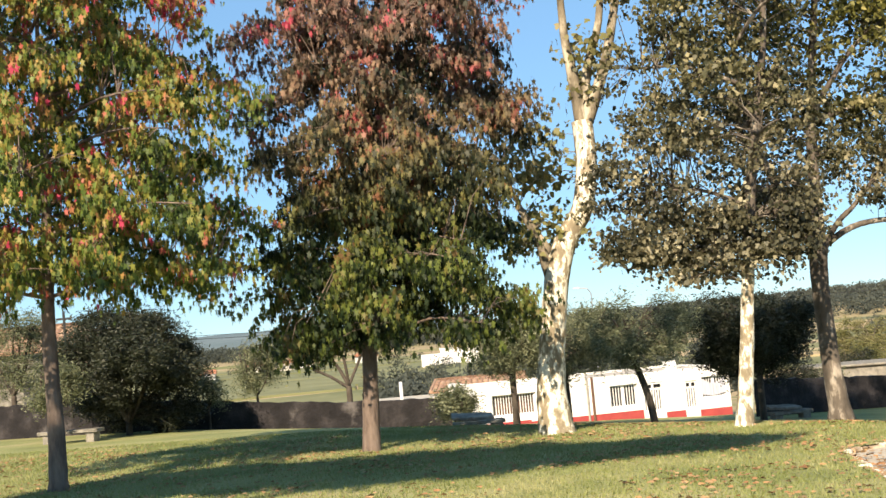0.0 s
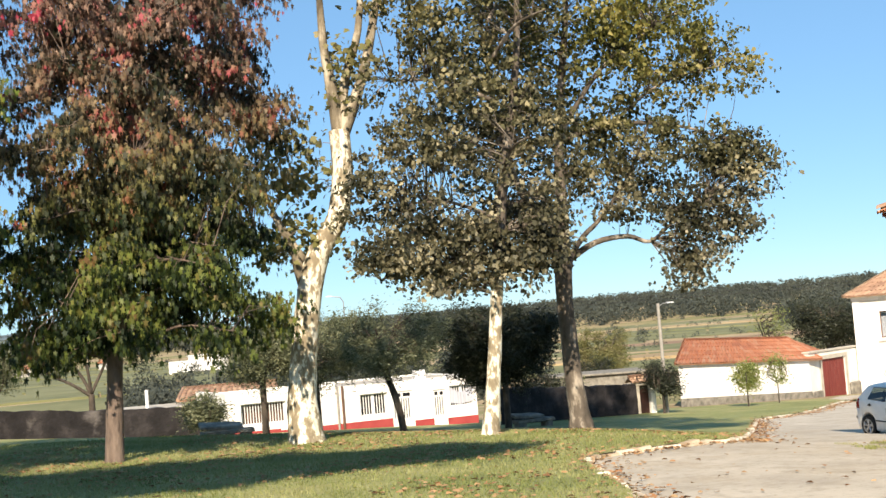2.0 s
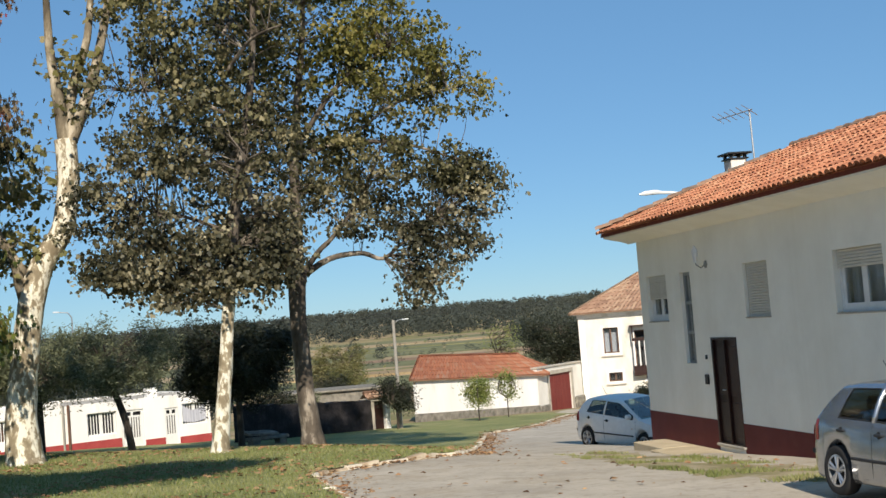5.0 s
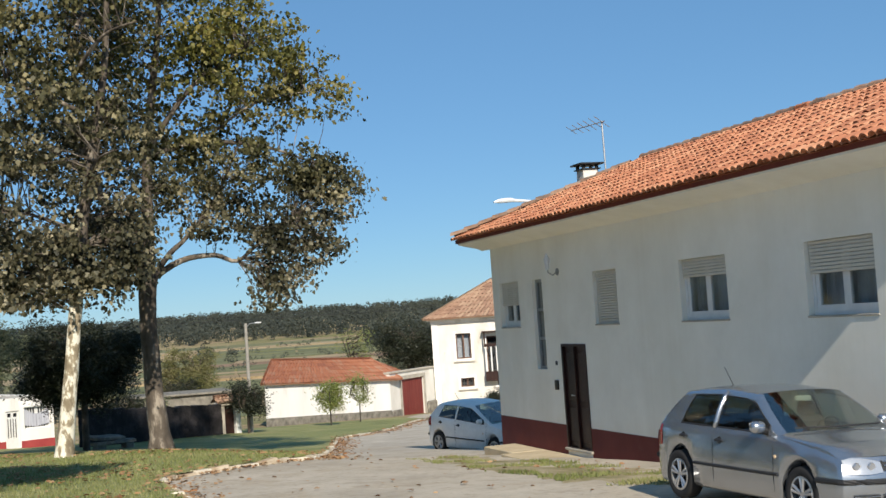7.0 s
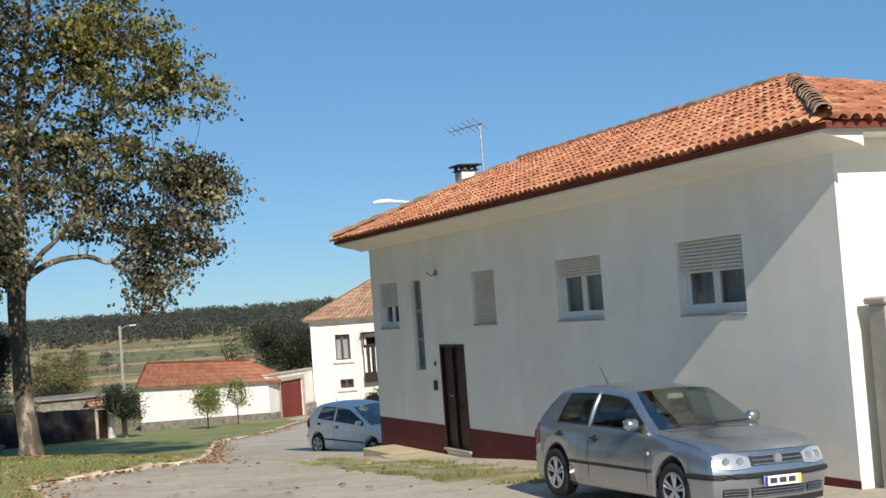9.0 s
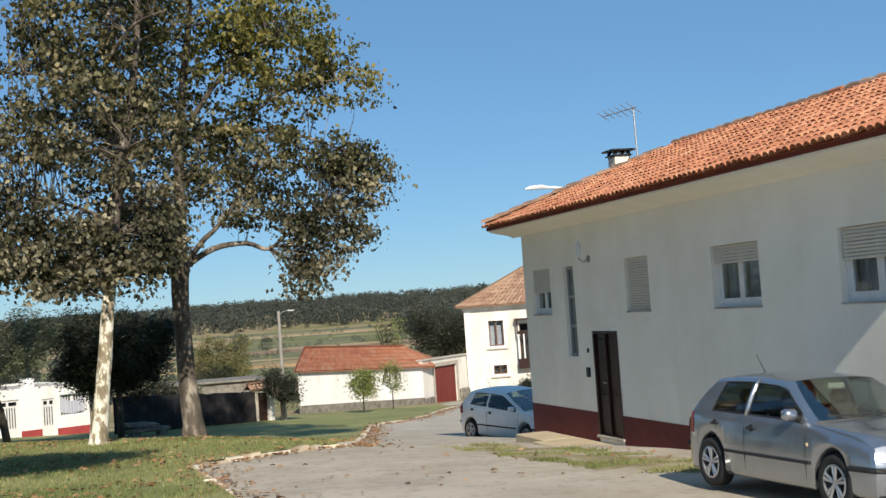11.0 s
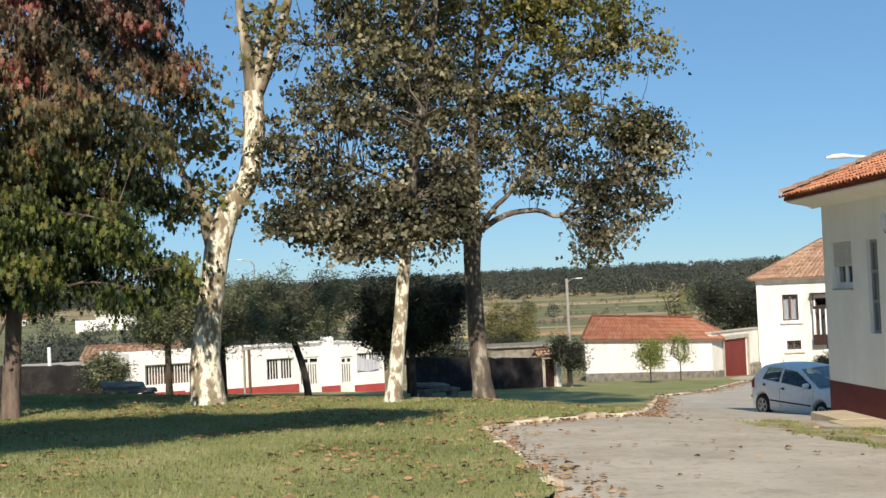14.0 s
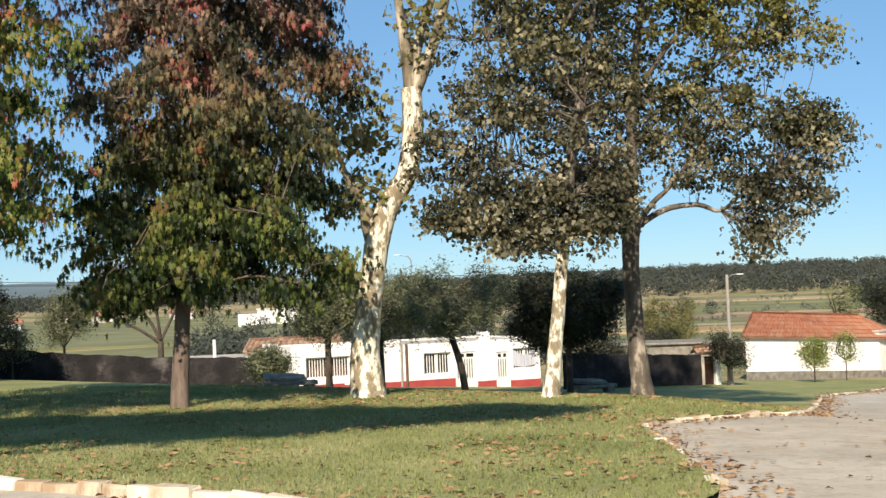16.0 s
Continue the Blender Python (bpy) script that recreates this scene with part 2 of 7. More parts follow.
PLATE_D = plain("dark_plate_ink", (0.05, 0.05, 0.06), 0.5)
BARK = mat("brown_bark", [(0.3, (0.08, 0.058, 0.047)), (0.7, (0.23, 0.175, 0.14))], 5, 8, 0.95, 0, 0.8, 14, stretch=(1, 1, 0.3), depth=0.04)
OLIVE_BARK = mat("dark_olive_bark", [(0.3, (0.03, 0.024, 0.02)), (0.7, (0.11, 0.09, 0.07))], 6, 8, 0.95, 0, 0.8, 12, stretch=(1, 1, 0.4), depth=0.04)
PLANE_BARK = mat("flaking_plane_bark", [(0.44, (0.72, 0.69, 0.58)), (0.485, (0.66, 0.62, 0.50)), (0.51, (0.34, 0.29, 0.20)), (0.60, (0.22, 0.18, 0.12))], 5.2, 4, 0.9, 0, 0.4, 20, stretch=(1, 1, 0.5), spots=[(6.0, (0.17, 0.14, 0.10), 0.56, 0.75)])
# Browner bark for upper limbs; canopy shade is mixed into its darker tones.
PLANE_BARK_M = mat("mottled_shaded_plane_bark", [(0.36, (0.46, 0.41, 0.32)), (0.47, (0.22, 0.185, 0.13)), (0.64, (0.085, 0.07, 0.05))], 3.0, 5, 0.9, 0, 0.4, 20, stretch=(1, 1, 0.4))
# Greyer bark whose dark tones also carry the crown's shade on stems.
PLANE_BARK_D = mat("grey_shaded_plane_bark", [(0.36, (0.34, 0.295, 0.24)), (0.46, (0.115, 0.095, 0.075)), (0.7, (0.045, 0.037, 0.030))], 3.0, 5, 0.9, 0, 0.4, 20, stretch=(1, 1, 0.4))
# Autumn tones, with self-shade and sunlit tips put into the leaf colours.
GUM_LOW = [(0.008, 0.016, 0.006), (0.013, 0.026, 0.008), (0.025, 0.043, 0.011), (0.14, 0.175, 0.035), (0.15, 0.10, 0.035)]
GUM_HIGH = [(0.014, 0.019, 0.009), (0.033, 0.036, 0.018), (0.125, 0.074, 0.058), (0.31, 0.185, 0.135), (0.42, 0.05, 0.085)]
GUM_A = leaf_mat("sweetgum_leaves_mixed", [(0.014, 0.026, 0.007), (0.030, 0.055, 0.011), (0.070, 0.120, 0.020), (0.22, 0.25, 0.04), (0.44, 0.045, 0.075)], [(0.014, 0.025, 0.009), (0.033, 0.060, 0.014), (0.15, 0.20, 0.035), (0.36, 0.20, 0.06), (0.54, 0.045, 0.11)], 5, 12, 0.75)
GUM_B = leaf_mat("sweetgum_leaves_purple", GUM_LOW, GUM_HIGH, 6.5, 12.5, 0.85)
# Shade is put into the dark lower leaves, sunlight into pale flecks and tops.
PLANE_LEAF = leaf_mat("plane_leaves_shaded_below", [(0.015, 0.017, 0.010), (0.034, 0.036, 0.019), (0.105, 0.098, 0.056), (0.38, 0.34, 0.23)], [(0.024, 0.029, 0.009), (0.066, 0.072, 0.016), (0.18, 0.17, 0.035), (0.32, 0.27, 0.09)], 7.5, 12.0, 0.9, 0.25)
# Darker copy: the slender tree's crown shade is put into its leaf colours.
PLANE_LEAF_S = leaf_mat("grey_plane_leaves_in_shade", [(0.015, 0.017, 0.010), (0.034, 0.036, 0.019), (0.12, 0.11, 0.062), (0.38, 0.34, 0.22)], [(0.018, 0.020, 0.009), (0.046, 0.048, 0.018), (0.15, 0.14, 0.055), (0.32, 0.27, 0.13)], 7.5, 12.5, 0.9, 0.22)
PLANE_LEAF_P = leaf_mat("pale_plane_leaves", [(0.10, 0.11, 0.04), (0.17, 0.17, 0.06), (0.26, 0.23, 0.11)], [(0.13, 0.13, 0.045), (0.20, 0.19, 0.07), (0.30, 0.25, 0.13)], 4, 9, 0.8, 0.3)
OLIVE_LEAF = leaf_mat("olive_leaves", [(0.055, 0.066, 0.034), (0.12, 0.135, 0.07), (0.26, 0.27, 0.16)], [(0.06, 0.072, 0.037), (0.13, 0.145, 0.076), (0.28, 0.29, 0.17)], 2, 5, 1.6, 0.3)
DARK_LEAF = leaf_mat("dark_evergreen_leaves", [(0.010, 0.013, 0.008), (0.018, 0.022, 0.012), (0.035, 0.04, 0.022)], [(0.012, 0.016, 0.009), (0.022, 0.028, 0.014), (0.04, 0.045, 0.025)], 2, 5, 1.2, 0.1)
SAP_LEAF = leaf_mat("sapling_leaves", [(0.10, 0.14, 0.035), (0.18, 0.22, 0.06), (0.28, 0.28, 0.09)], [(0.10, 0.14, 0.035), (0.20, 0.24, 0.065), (0.3, 0.3, 0.1)], 1, 3, 2.0)
# Bluish grey of distance haze is mixed into these leaf colours.
FAR_LEAF = leaf_mat("hazed_far_woodland", [(0.032, 0.041, 0.036), (0.046, 0.055, 0.046), (0.07, 0.078, 0.058)], [(0.035, 0.044, 0.039), (0.049, 0.058, 0.048), (0.074, 0.082, 0.062)], 0, 30, 0.02, 0.05, 0.9)
LITTER = leaf_mat("fallen_leaves", [(0.20, 0.10, 0.045), (0.34, 0.17, 0.08), (0.42, 0.28, 0.15), (0.17, 0.085, 0.045)], [(0.20, 0.10, 0.045), (0.32, 0.19, 0.09), (0.44, 0.31, 0.18)], 0, 9, 1.0, 0.15, 0.8)
BLADE = leaf_mat("grass_blades", [(0.13, 0.16, 0.05), (0.22, 0.245, 0.082), (0.35, 0.335, 0.16)], [(0.13, 0.16, 0.05), (0.22, 0.245, 0.082), (0.35, 0.335, 0.16)], 0, 9, 0.4, 0.3, 0.7)
LAWN = mat("worn_autumn_lawn", [(0.28, (0.145, 0.165, 0.062)), (0.46, (0.22, 0.235, 0.088)), (0.60, (0.30, 0.285, 0.125)), (0.78, (0.37, 0.31, 0.18))], 0.32, 12, 0.95, 0, 0.9, 9, spots=[(0.9, (0.20, 0.15, 0.09), 0.58, 0.55), (2.5, (0.24, 0.18, 0.10), 0.58, 0.6), (9.0, (0.06, 0.08, 0.02), 0.55, 0.7), (22.0, (0.42, 0.38, 0.17), 0.60, 0.5)], depth=0.05)
ROAD = mat("pale_worn_tarmac", [(0.3, (0.35, 0.31, 0.25)), (0.7, (0.52, 0.465, 0.38))], 0.5, 12, 0.95, 0, 0.35, 45, spots=[(0.35, (0.36, 0.30, 0.22), 0.53, 0.65), (2.2, (0.29, 0.25, 0.19), 0.53, 0.55), (5.5, (0.24, 0.205, 0.16), 0.55, 0.5), (7.0, (0.66, 0.60, 0.50), 0.60, 0.6), (14.0, (0.18, 0.155, 0.125), 0.58, 0.6)])
VERGE_M = mat("dry_weedy_verge", [(0.3, (0.15, 0.15, 0.055)), (0.5, (0.28, 0.235, 0.13)), (0.7, (0.42, 0.36, 0.26))], 1.1, 10, 0.95, 0, 0.8, 12, spots=[(3.0, (0.38, 0.34, 0.27), 0.55, 0.7)], depth=0.04)
SAND_SLAB = mat("sandy_concrete_slab", [(0.3, (0.42, 0.34, 0.22)), (0.7, (0.58, 0.49, 0.34))], 2.0, 9, 0.9, 0, 0.4, 40, spots=[(1.5, (0.30, 0.25, 0.16), 0.58, 0.5)])
FIELD = mat("terraced_fields", [(0.38, (0.15, 0.16, 0.055)), (0.44, (0.36, 0.27, 0.15)), (0.49, (0.17, 0.17, 0.06)), (0.54, (0.40, 0.29, 0.18)), (0.60, (0.20, 0.17, 0.08)), (0.68, (0.33, 0.25, 0.14))], 0.018, 6, 0.95, 0, 0, spots=[(0.06, (0.20, 0.14, 0.085), 0.55, 0.7)], stretch=(0.22, 1.9, 1))


# ---- mesh helpers ----
class Geo:
    """Points and faces of one mesh under construction."""

    def __init__(self):
        self.v, self.f = [], []

    def add(self, pts, faces):
        k = len(self.v)
        self.v += [tuple(p) for p in pts]
        self.f += [tuple(i + k for i in f) for f in faces]
        return self

    def box(self, x0, x1, y0, y1, z0, z1, b=0.0, m=None):
        """A box; b chamfers its edges."""
        bm = bmesh.new()
        bmesh.ops.create_cube(bm, size=1.0, matrix=Matrix.Translation(((x0 + x1) / 2, (y0 + y1) / 2, (z0 + z1) / 2)) @ Matrix.Diagonal((x1 - x0, y1 - y0, z1 - z0, 1)))
        if b:
            bmesh.ops.bevel(bm, geom=bm.edges[:], offset=b, segments=1, affect="EDGES")
        if m is not None:
            bm.transform(m)
        bm.verts.index_update()
        self.add([v.co[:] for v in bm.verts], [[v.index for v in f.verts] for f in bm.faces])
        bm.free()
        return self

    def tube(self, pts, radii, sides=8, caps=True, wob=0.0, rng=None):
        pts = [Vector(p) for p in pts]
        rings = []
        n = len(pts)
        for i, p in enumerate(pts):
            d = (pts[min(i + 1, n - 1)] - pts[max(i - 1, 0)])
            d = d.normalized() if d.length > 1e-9 else Vector((0, 0, 1))
            a = d.cross(Vector((0.31, 0.95, 0.05)))
            a = a.normalized() if a.length > 1e-3 else d.orthogonal().normalized()
            c = d.cross(a)
            ring = []
            for k in range(sides):
                w = 2 * math.pi * k / sides
                r = radii[i] * (1 + (rng.uniform(-wob, wob) if wob else 0))
                ring.append(p + a * math.cos(w) * r + c * math.sin(w) * r)
            rings.append(ring)
        faces = []
        for i in range(n - 1):
            for k in range(sides):
                k2 = (k + 1) % sides
                faces.append((i * sides + k, i * sides + k2, (i + 1) * sides + k2, (i + 1) * sides + k))
        if caps:
            faces.append(tuple(range(sides))[::-1])
            faces.append(tuple((n - 1) * sides + k for k in range(sides)))
        return self.add([p for r in rings for p in r], faces)

    def slab(self, y0, y1, z0, z1, x0, x1, holes=()):
        """A wall from x0 to x1 thick, in the y-z plane, with openings (ya, yb, za, zb) that go through."""
        seen_v = {}

        def vid(p):
            if p not in seen_v:
                seen_v[p] = len(self.v)
                self.v.append(p)
            return seen_v[p]
        ys = sorted({y0, y1, *[min(max(h[i], y0), y1) for h in holes for i in (0, 1)]})
        zs = sorted({z0, z1, *[min(max(h[i], z0), z1) for h in holes for i in (2, 3)]})

        def full(i, j):
            if not (0 <= i < len(ys) - 1 and 0 <= j < len(zs) - 1):
                return False
            cy, cz = (ys[i] + ys[i + 1]) / 2, (zs[j] + zs[j + 1]) / 2
            return not any(h[0] < cy < h[1] and h[2] < cz < h[3] for h in holes)
        for i in range(len(ys) - 1):
            for j in range(len(zs) - 1):
                if not full(i, j):
                    continue
                a, b, c, d = ys[i], ys[i + 1], zs[j], zs[j + 1]
                q = [(x0, a, c), (x0, b, c), (x0, b, d), (x0, a, d), (x1, a, c), (x1, b, c), (x1, b, d), (x1, a, d)]
                fs = [(0, 3, 2, 1), (4, 5, 6, 7)]
                if not full(i - 1, j):
                    fs.append((0, 4, 7, 3))
                if not full(i + 1, j):
                    fs.append((1, 2, 6, 5))
                if not full(i, j - 1):
                    fs.append((0, 1, 5, 4))
                if not full(i, j + 1):
                    fs.append((3, 7, 6, 2))
                ids = [vid(p) for p in q]
                self.f += [tuple(ids[i] for i in f) for f in fs]
        return self

    def mesh(self, name, material, smooth=False):
        me = bpy.data.meshes.new(name)
        me.from_pydata(self.v, [], self.f)
        me.materials.append(material)
        if smooth:
            me.polygons.foreach_set("use_smooth", [True] * len(me.polygons))
        me.update()
        return me


def part(name, geo, material, parent=None, label="", smooth=False):
    ob = new(name, geo.mesh(name, material, smooth) if isinstance(geo, Geo) else geo)
    if parent is not None:
        ob.parent = parent
    return tagged(ob, label)


def thing(name, m, label, category, group="", kind=""):
    ob = new(name)
    ob.matrix_world = m
    ob.empty_display_size = 0.2
    return tagged(ob, label, category, group, kind)


# ---- the lie of the land ----
SLOPE_U = [-400, 10, 16, 24, 27, 30, 34, 44, 52, 64, 76, 84, 100, 130, 170, 4000]
SLOPE_Z = [0.25, 0.25, 0.18, 0, -0.16, -0.48, -1.02, -1.72, -2.12, -2.72, -3.35, -3.75, -4.6, -5.6, -6.0, -6.0]
FAR_D = [0, 110, 150, 210, 300, 400, 520, 600, 700, 850, 1000, 1200, 1600, 2600, 4500]
FAR_Z = [-9, -9, -6.5, -4.2, -4.0, -3.6, -3.0, 0.0, 4.5, 9.0, 11.0, 8.0, 5.0, 4.0, 0.0]


def land(x, y):
    """Height of the ground."""
    u = 0.75 * x + 0.66 * y
    z = float(np.interp(u, SLOPE_U, SLOPE_Z))
    ease = [min(1.0, max(0.0, q)) for q in ((x - 9.5) / 3.5, (u - 18) / 7, (34 - u) / 6)]
    z -= 0.27 * ease[0] * ease[1] * ease[2]
    d = math.hypot(x, y)
    if y > 60 and d > 105:
        w = min(1.0, (d - 105) / 70)
        far = float(np.interp(d, FAR_D, FAR_Z))
        az = math.degrees(math.atan2(x, y))
        if d > 520:
            far = far * (0.35 + 0.65 * min(1.0, max(0.0, (az + 6) / 26))) if far > 0 else far
        z = z * (1 - w) + far * w
    return z


def grid_sheet(xs, ys, f):
    g = Geo()
    nx = len(xs)
    g.add([(x, y, f(x, y)) for y in ys for x in xs], [(j * nx + i, j * nx + i + 1, (j + 1) * nx + i + 1, (j + 1) * nx + i) for j in range(len(ys) - 1) for i in range(nx - 1)])
    return g


xs = sorted({*range(-60, 90, 2), *range(-400, -60, 20), *range(90, 900, 20), *range(-2600, -400, 200), *range(900, 3800, 200)})
ys = sorted({*range(-30, 110, 2), *range(-300, -30, 30), *range(110, 700, 15), *range(700, 1500, 50), *range(1500, 4600, 200)})
ground = part("ground", grid_sheet(xs, ys, land), FIELD, smooth=True)
tagged(ground, "sloping ground with fields reaching to the hills", "ground", kind="structure")

# edge between lawn and road, as points on the plan
KERB = [(-5.66, 18.97), (-3.48, 17.84), (-0.87, 15.67), (1.04, 13.84), (2.97, 12.75), (4.39, 13.09), (5.26, 14.25), (5.72, 16.61), (6.11, 18.82), (6.41, 20.52), (6.82, 22.27), (7.79, 23.09), (8.91, 23.51), (9.96, 24.14), (11.16, 25.58), (18.12, 39.96), (21.26, 46.48), (22.01, 46.96), (23.14, 48.0), (25.86, 51.06), (31.5, 59.05), (35.69, 63.51)]


def smooth_line(pts, step):
    """Points every step metres along a rounded line through pts."""
    out = []
    P = [Vector((*p, 0)) for p in pts]
    for i in range(len(P) - 1):
        a, b, c, d = P[max(i - 1, 0)], P[i], P[i + 1], P[min(i + 2, len(P) - 1)]
        n = max(2, int((c - b).length / 0.1))
        for k in range(n):
            t = k / n
            out.append(0.5 * (2 * b + (c - a) * t + (2 * a - 5 * b + 4 * c - d) * t * t + (3 * b - a - 3 * c + d) * t ** 3))
    out.append(P[-1])
    res, acc = [out[0]], 0.0
    for p, q in zip(out, out[1:]):
        acc += (q - p).length
        if acc >= step:
            res.append(q)
            acc = 0.0
    return res


KLINE = smooth_line(KERB, 0.5)
KXY = np.array([(p.x, p.y) for p in KLINE])
# the lawn's whole outline: along the kerb, then round the far side
LAWN_POLY = [(p.x, p.y) for p in KLINE] + [(33, 60), (34, 66), (20, 62), (12, 58), (0, 62), (-40, 62), (-40, 24), (-20, 22)]


def inside(x, y, poly):
    hit, j = False, len(poly) - 1
    for i in range(len(poly)):
        (xi, yi), (xj, yj) = poly[i], poly[j]
        if (yi > y) != (yj > y) and x < (xj - xi) * (y - yi) / (yj - yi) + xi:
            hit = not hit
        j = i
    return hit


def inside_all(X, Y, poly):
    """The same test for arrays of points."""
    hit = np.zeros(len(X), dtype=bool)
    j = len(poly) - 1
    for i in range(len(poly)):
        (xi, yi), (xj, yj) = poly[i], poly[j]
        if yi != yj:
            hit ^= ((yi > Y) != (yj > Y)) & (X < (xj - xi) * (Y - yi) / (yj - yi) + xi)
        j = i
    return hit


def sheet_in(poly, step, lift):
    """A draped sheet that fills an outline."""
    bm = bmesh.new()
    vs = [bm.verts.new((x, y, 0)) for x, y in poly]
    bm.faces.new(vs)
    lo = [min(p[i] for p in poly) for i in (0, 1)]
    hi = [max(p[i] for p in poly) for i in (0, 1)]
    for ax in (0, 1):
        c = lo[ax] + step
        while c < hi[ax]:
            no = (1, 0, 0) if ax == 0 else (0, 1, 0)
            bmesh.ops.bisect_plane(bm, geom=bm.verts[:] + bm.edges[:] + bm.faces[:], plane_co=(c, c, 0), plane_no=no)
            c += step
    g = Geo()
    bm.verts.index_update()
    g.add([(v.co.x, v.co.y, land(v.co.x, v.co.y) + lift) for v in bm.verts], [[v.index for v in f.verts] for f in bm.faces])
    bm.free()
    return g


lawn = part("lawn", sheet_in(LAWN_POLY, 1.6, 0.10), LAWN, smooth=True)
tagged(lawn, "worn yellow-green lawn strewn with fallen autumn leaves", "lawn", kind="structure")
ROAD_POLY = [(p.x, p.y) for p in KLINE] + [(33, 60), (34.5, 66), (38, 71), (44, 73), (44, 60), (24, 30), (16, 12), (14, -10), (-20, -10), (-20, 20)]
road = part("road", sheet_in(ROAD_POLY, 1.6, 0.03), ROAD, smooth=True)
tagged(road, "pale worn tarmac road with loose grit", "road", kind="structure")
VERGE_POLY = [(12.9, 24.5), (11.9, 21.2), (11.2, 17.6), (11.0, 14.9), (12.4, 13.2), (13.2, 16.0), (13.8, 20.0), (14.3, 24.2)]
VERGE_POLY = [(p.x + 0.30 * noise.noise(Vector((p.x * 2.3, p.y * 2.3, 2.0))) + 0.15 * noise.noise(Vector((p.x * 7, p.y * 7, 5.0))), p.y) for p in smooth_line(VERGE_POLY + VERGE_POLY[:1], 0.18)[:-1]]
verge = part("verge", sheet_in(VERGE_POLY, 0.8, 0.036), VERGE_M, smooth=True)
for v in verge.data.vertices:      # the rim runs out into the road
    if min((v.co.x - x) ** 2 + (v.co.y - y) ** 2 for x, y in VERGE_POLY) < 0.0004:
        v.co.z -= 0.04
tagged(verge, "thin grassy strip of dry weeds beside the house", "verge", kind="structure")

# ---- house with the long shaded wall ----
HOUSE = Matrix.Translation((0, 0, 2.7)) @ Matrix.Scale(1.12, 4) @ pose(0, 0, -2.7, 0, 0, -11.6)      # local x goes into the house, y along its wall, z up
O, S0, S1 = 9.45, 10.75, 25.35
house = thing("house", HOUSE, "long white rendered house with dark red base and terracotta roof", "house")
WINDOWS = [(23.86, 24.93, 2.40, 3.32), (22.62, 23.12, 1.57, 3.31), (19.34, 20.27, 2.40, 3.32), (15.79, 17.16, 2.40, 3.32), (12.46, 13.86, 2.40, 3.34)]
DOOR = (20.78, 21.88, 0.15, 2.06)
walls = part("wall", Geo().slab(S0, S1, -0.6, 4.24, O, O + 0.3, WINDOWS + [DOOR]).box(O + 0.3, 14.6, S1 - 0.3, S1, -0.6, 4.24).box(O + 0.3, 14.6, S0, S0 + 0.3, -0.6, 4.24).box(14.3, 14.6, S0 + 0.3, S1 - 0.3, -0.6, 4.24).box(O + 0.32, 14.28, S0 + 0.32, S1 - 0.32, 4.0, 4.06), WHITE, house)
part("painted_base", Geo().slab(S0 - 0.006, S1 + 0.006, -0.6, 0.56, O - 0.006, O + 0.0, [(DOOR[0], DOOR[1], -1, 3)]).box(O, 14.6, S1, S1 + 0.006, -0.6, 0.56), DADO, house, "dark ox-blood painted base band")


def soffit_band(y0, y1):
    g = Geo()
    # a hollow curve from the wall head out to the eave
    prof = [(O - 0.004, 4.07), (O - 0.05, 4.10), (O - 0.16, 4.135), (O - 0.42, 4.19), (O - 0.54, 4.225), (O - 0.54, 4.31), (O - 0.004, 4.31)]
    n = len(prof)
    pts = [(x, y, z) for y in (y0, y1) for x, z in prof]
    g.add(pts, [(i, (i + 1) % n, n + (i + 1) % n, n + i) for i in range(n)] + [tuple(range(n))[::-1], tuple(range(n, 2 * n))])
    return g


part("soffit", soffit_band(S0 - 0.5, S1 + 0.5).box(O, 14.7, S1 + 0.003, S1 + 0.5, 4.22, 4.31).box(O, 14.7, S0 - 0.5, S0 - 0.003, 4.22, 4.31), WHITE, house, "curved white soffit under the eave")
E0, EY0, EY1, RX, RZ, RY0, RY1 = 8.87, S0 - 0.6, S1 + 0.6, 11.98, 5.59, 14.36, 22.9
part("fascia", Geo().box(E0 + 0.02, E0 + 0.06, EY0, EY1, 4.255, 4.32).box(E0 + 0.06, 15.1, EY1 - 0.04, EY1, 4.255, 4.32).box(E0 + 0.06, 15.1, EY0, EY0 + 0.04, 4.255, 4.32), FASCIA, house, "dark red eave board under the tiles")
# roof deck
EX1 = 2 * RX - E0
deck = Geo()
deck.add([(E0, EY0, 4.32), (E0, EY1, 4.32), (EX1, EY1, 4.32), (EX1, EY0, 4.32), (RX, RY0, RZ - 0.03), (RX, RY1, RZ - 0.03)], [(0, 4, 5, 1), (1, 5, 2), (2, 5, 4, 3), (3, 4, 0), (0, 1, 2, 3)])
roof = part("roof", deck, TILE_J, house)


def tile_geo(length, w, r, lift):
    """One barrel tile, along +x (up the slope), its lower end open and thick."""
    g, n = Geo(), 5
    pts = []
    for x, k in ((0, 1.0), (length, 0.86)):
        for rr in (r * k, (r - 0.018) * k):
            for i in range(n + 1):
                a = math.pi * i / n
                pts.append((x, -math.cos(a) * rr, math.sin(a) * rr * 0.85 + (lift if x == 0 else 0)))
    m = n + 1
    fs = []
    for i in range(n):
        fs += [(i, i + 1, 2 * m + i + 1, 2 * m + i), (i, m + i, m + i + 1, i + 1)]
    g.add(pts, fs)
    return g


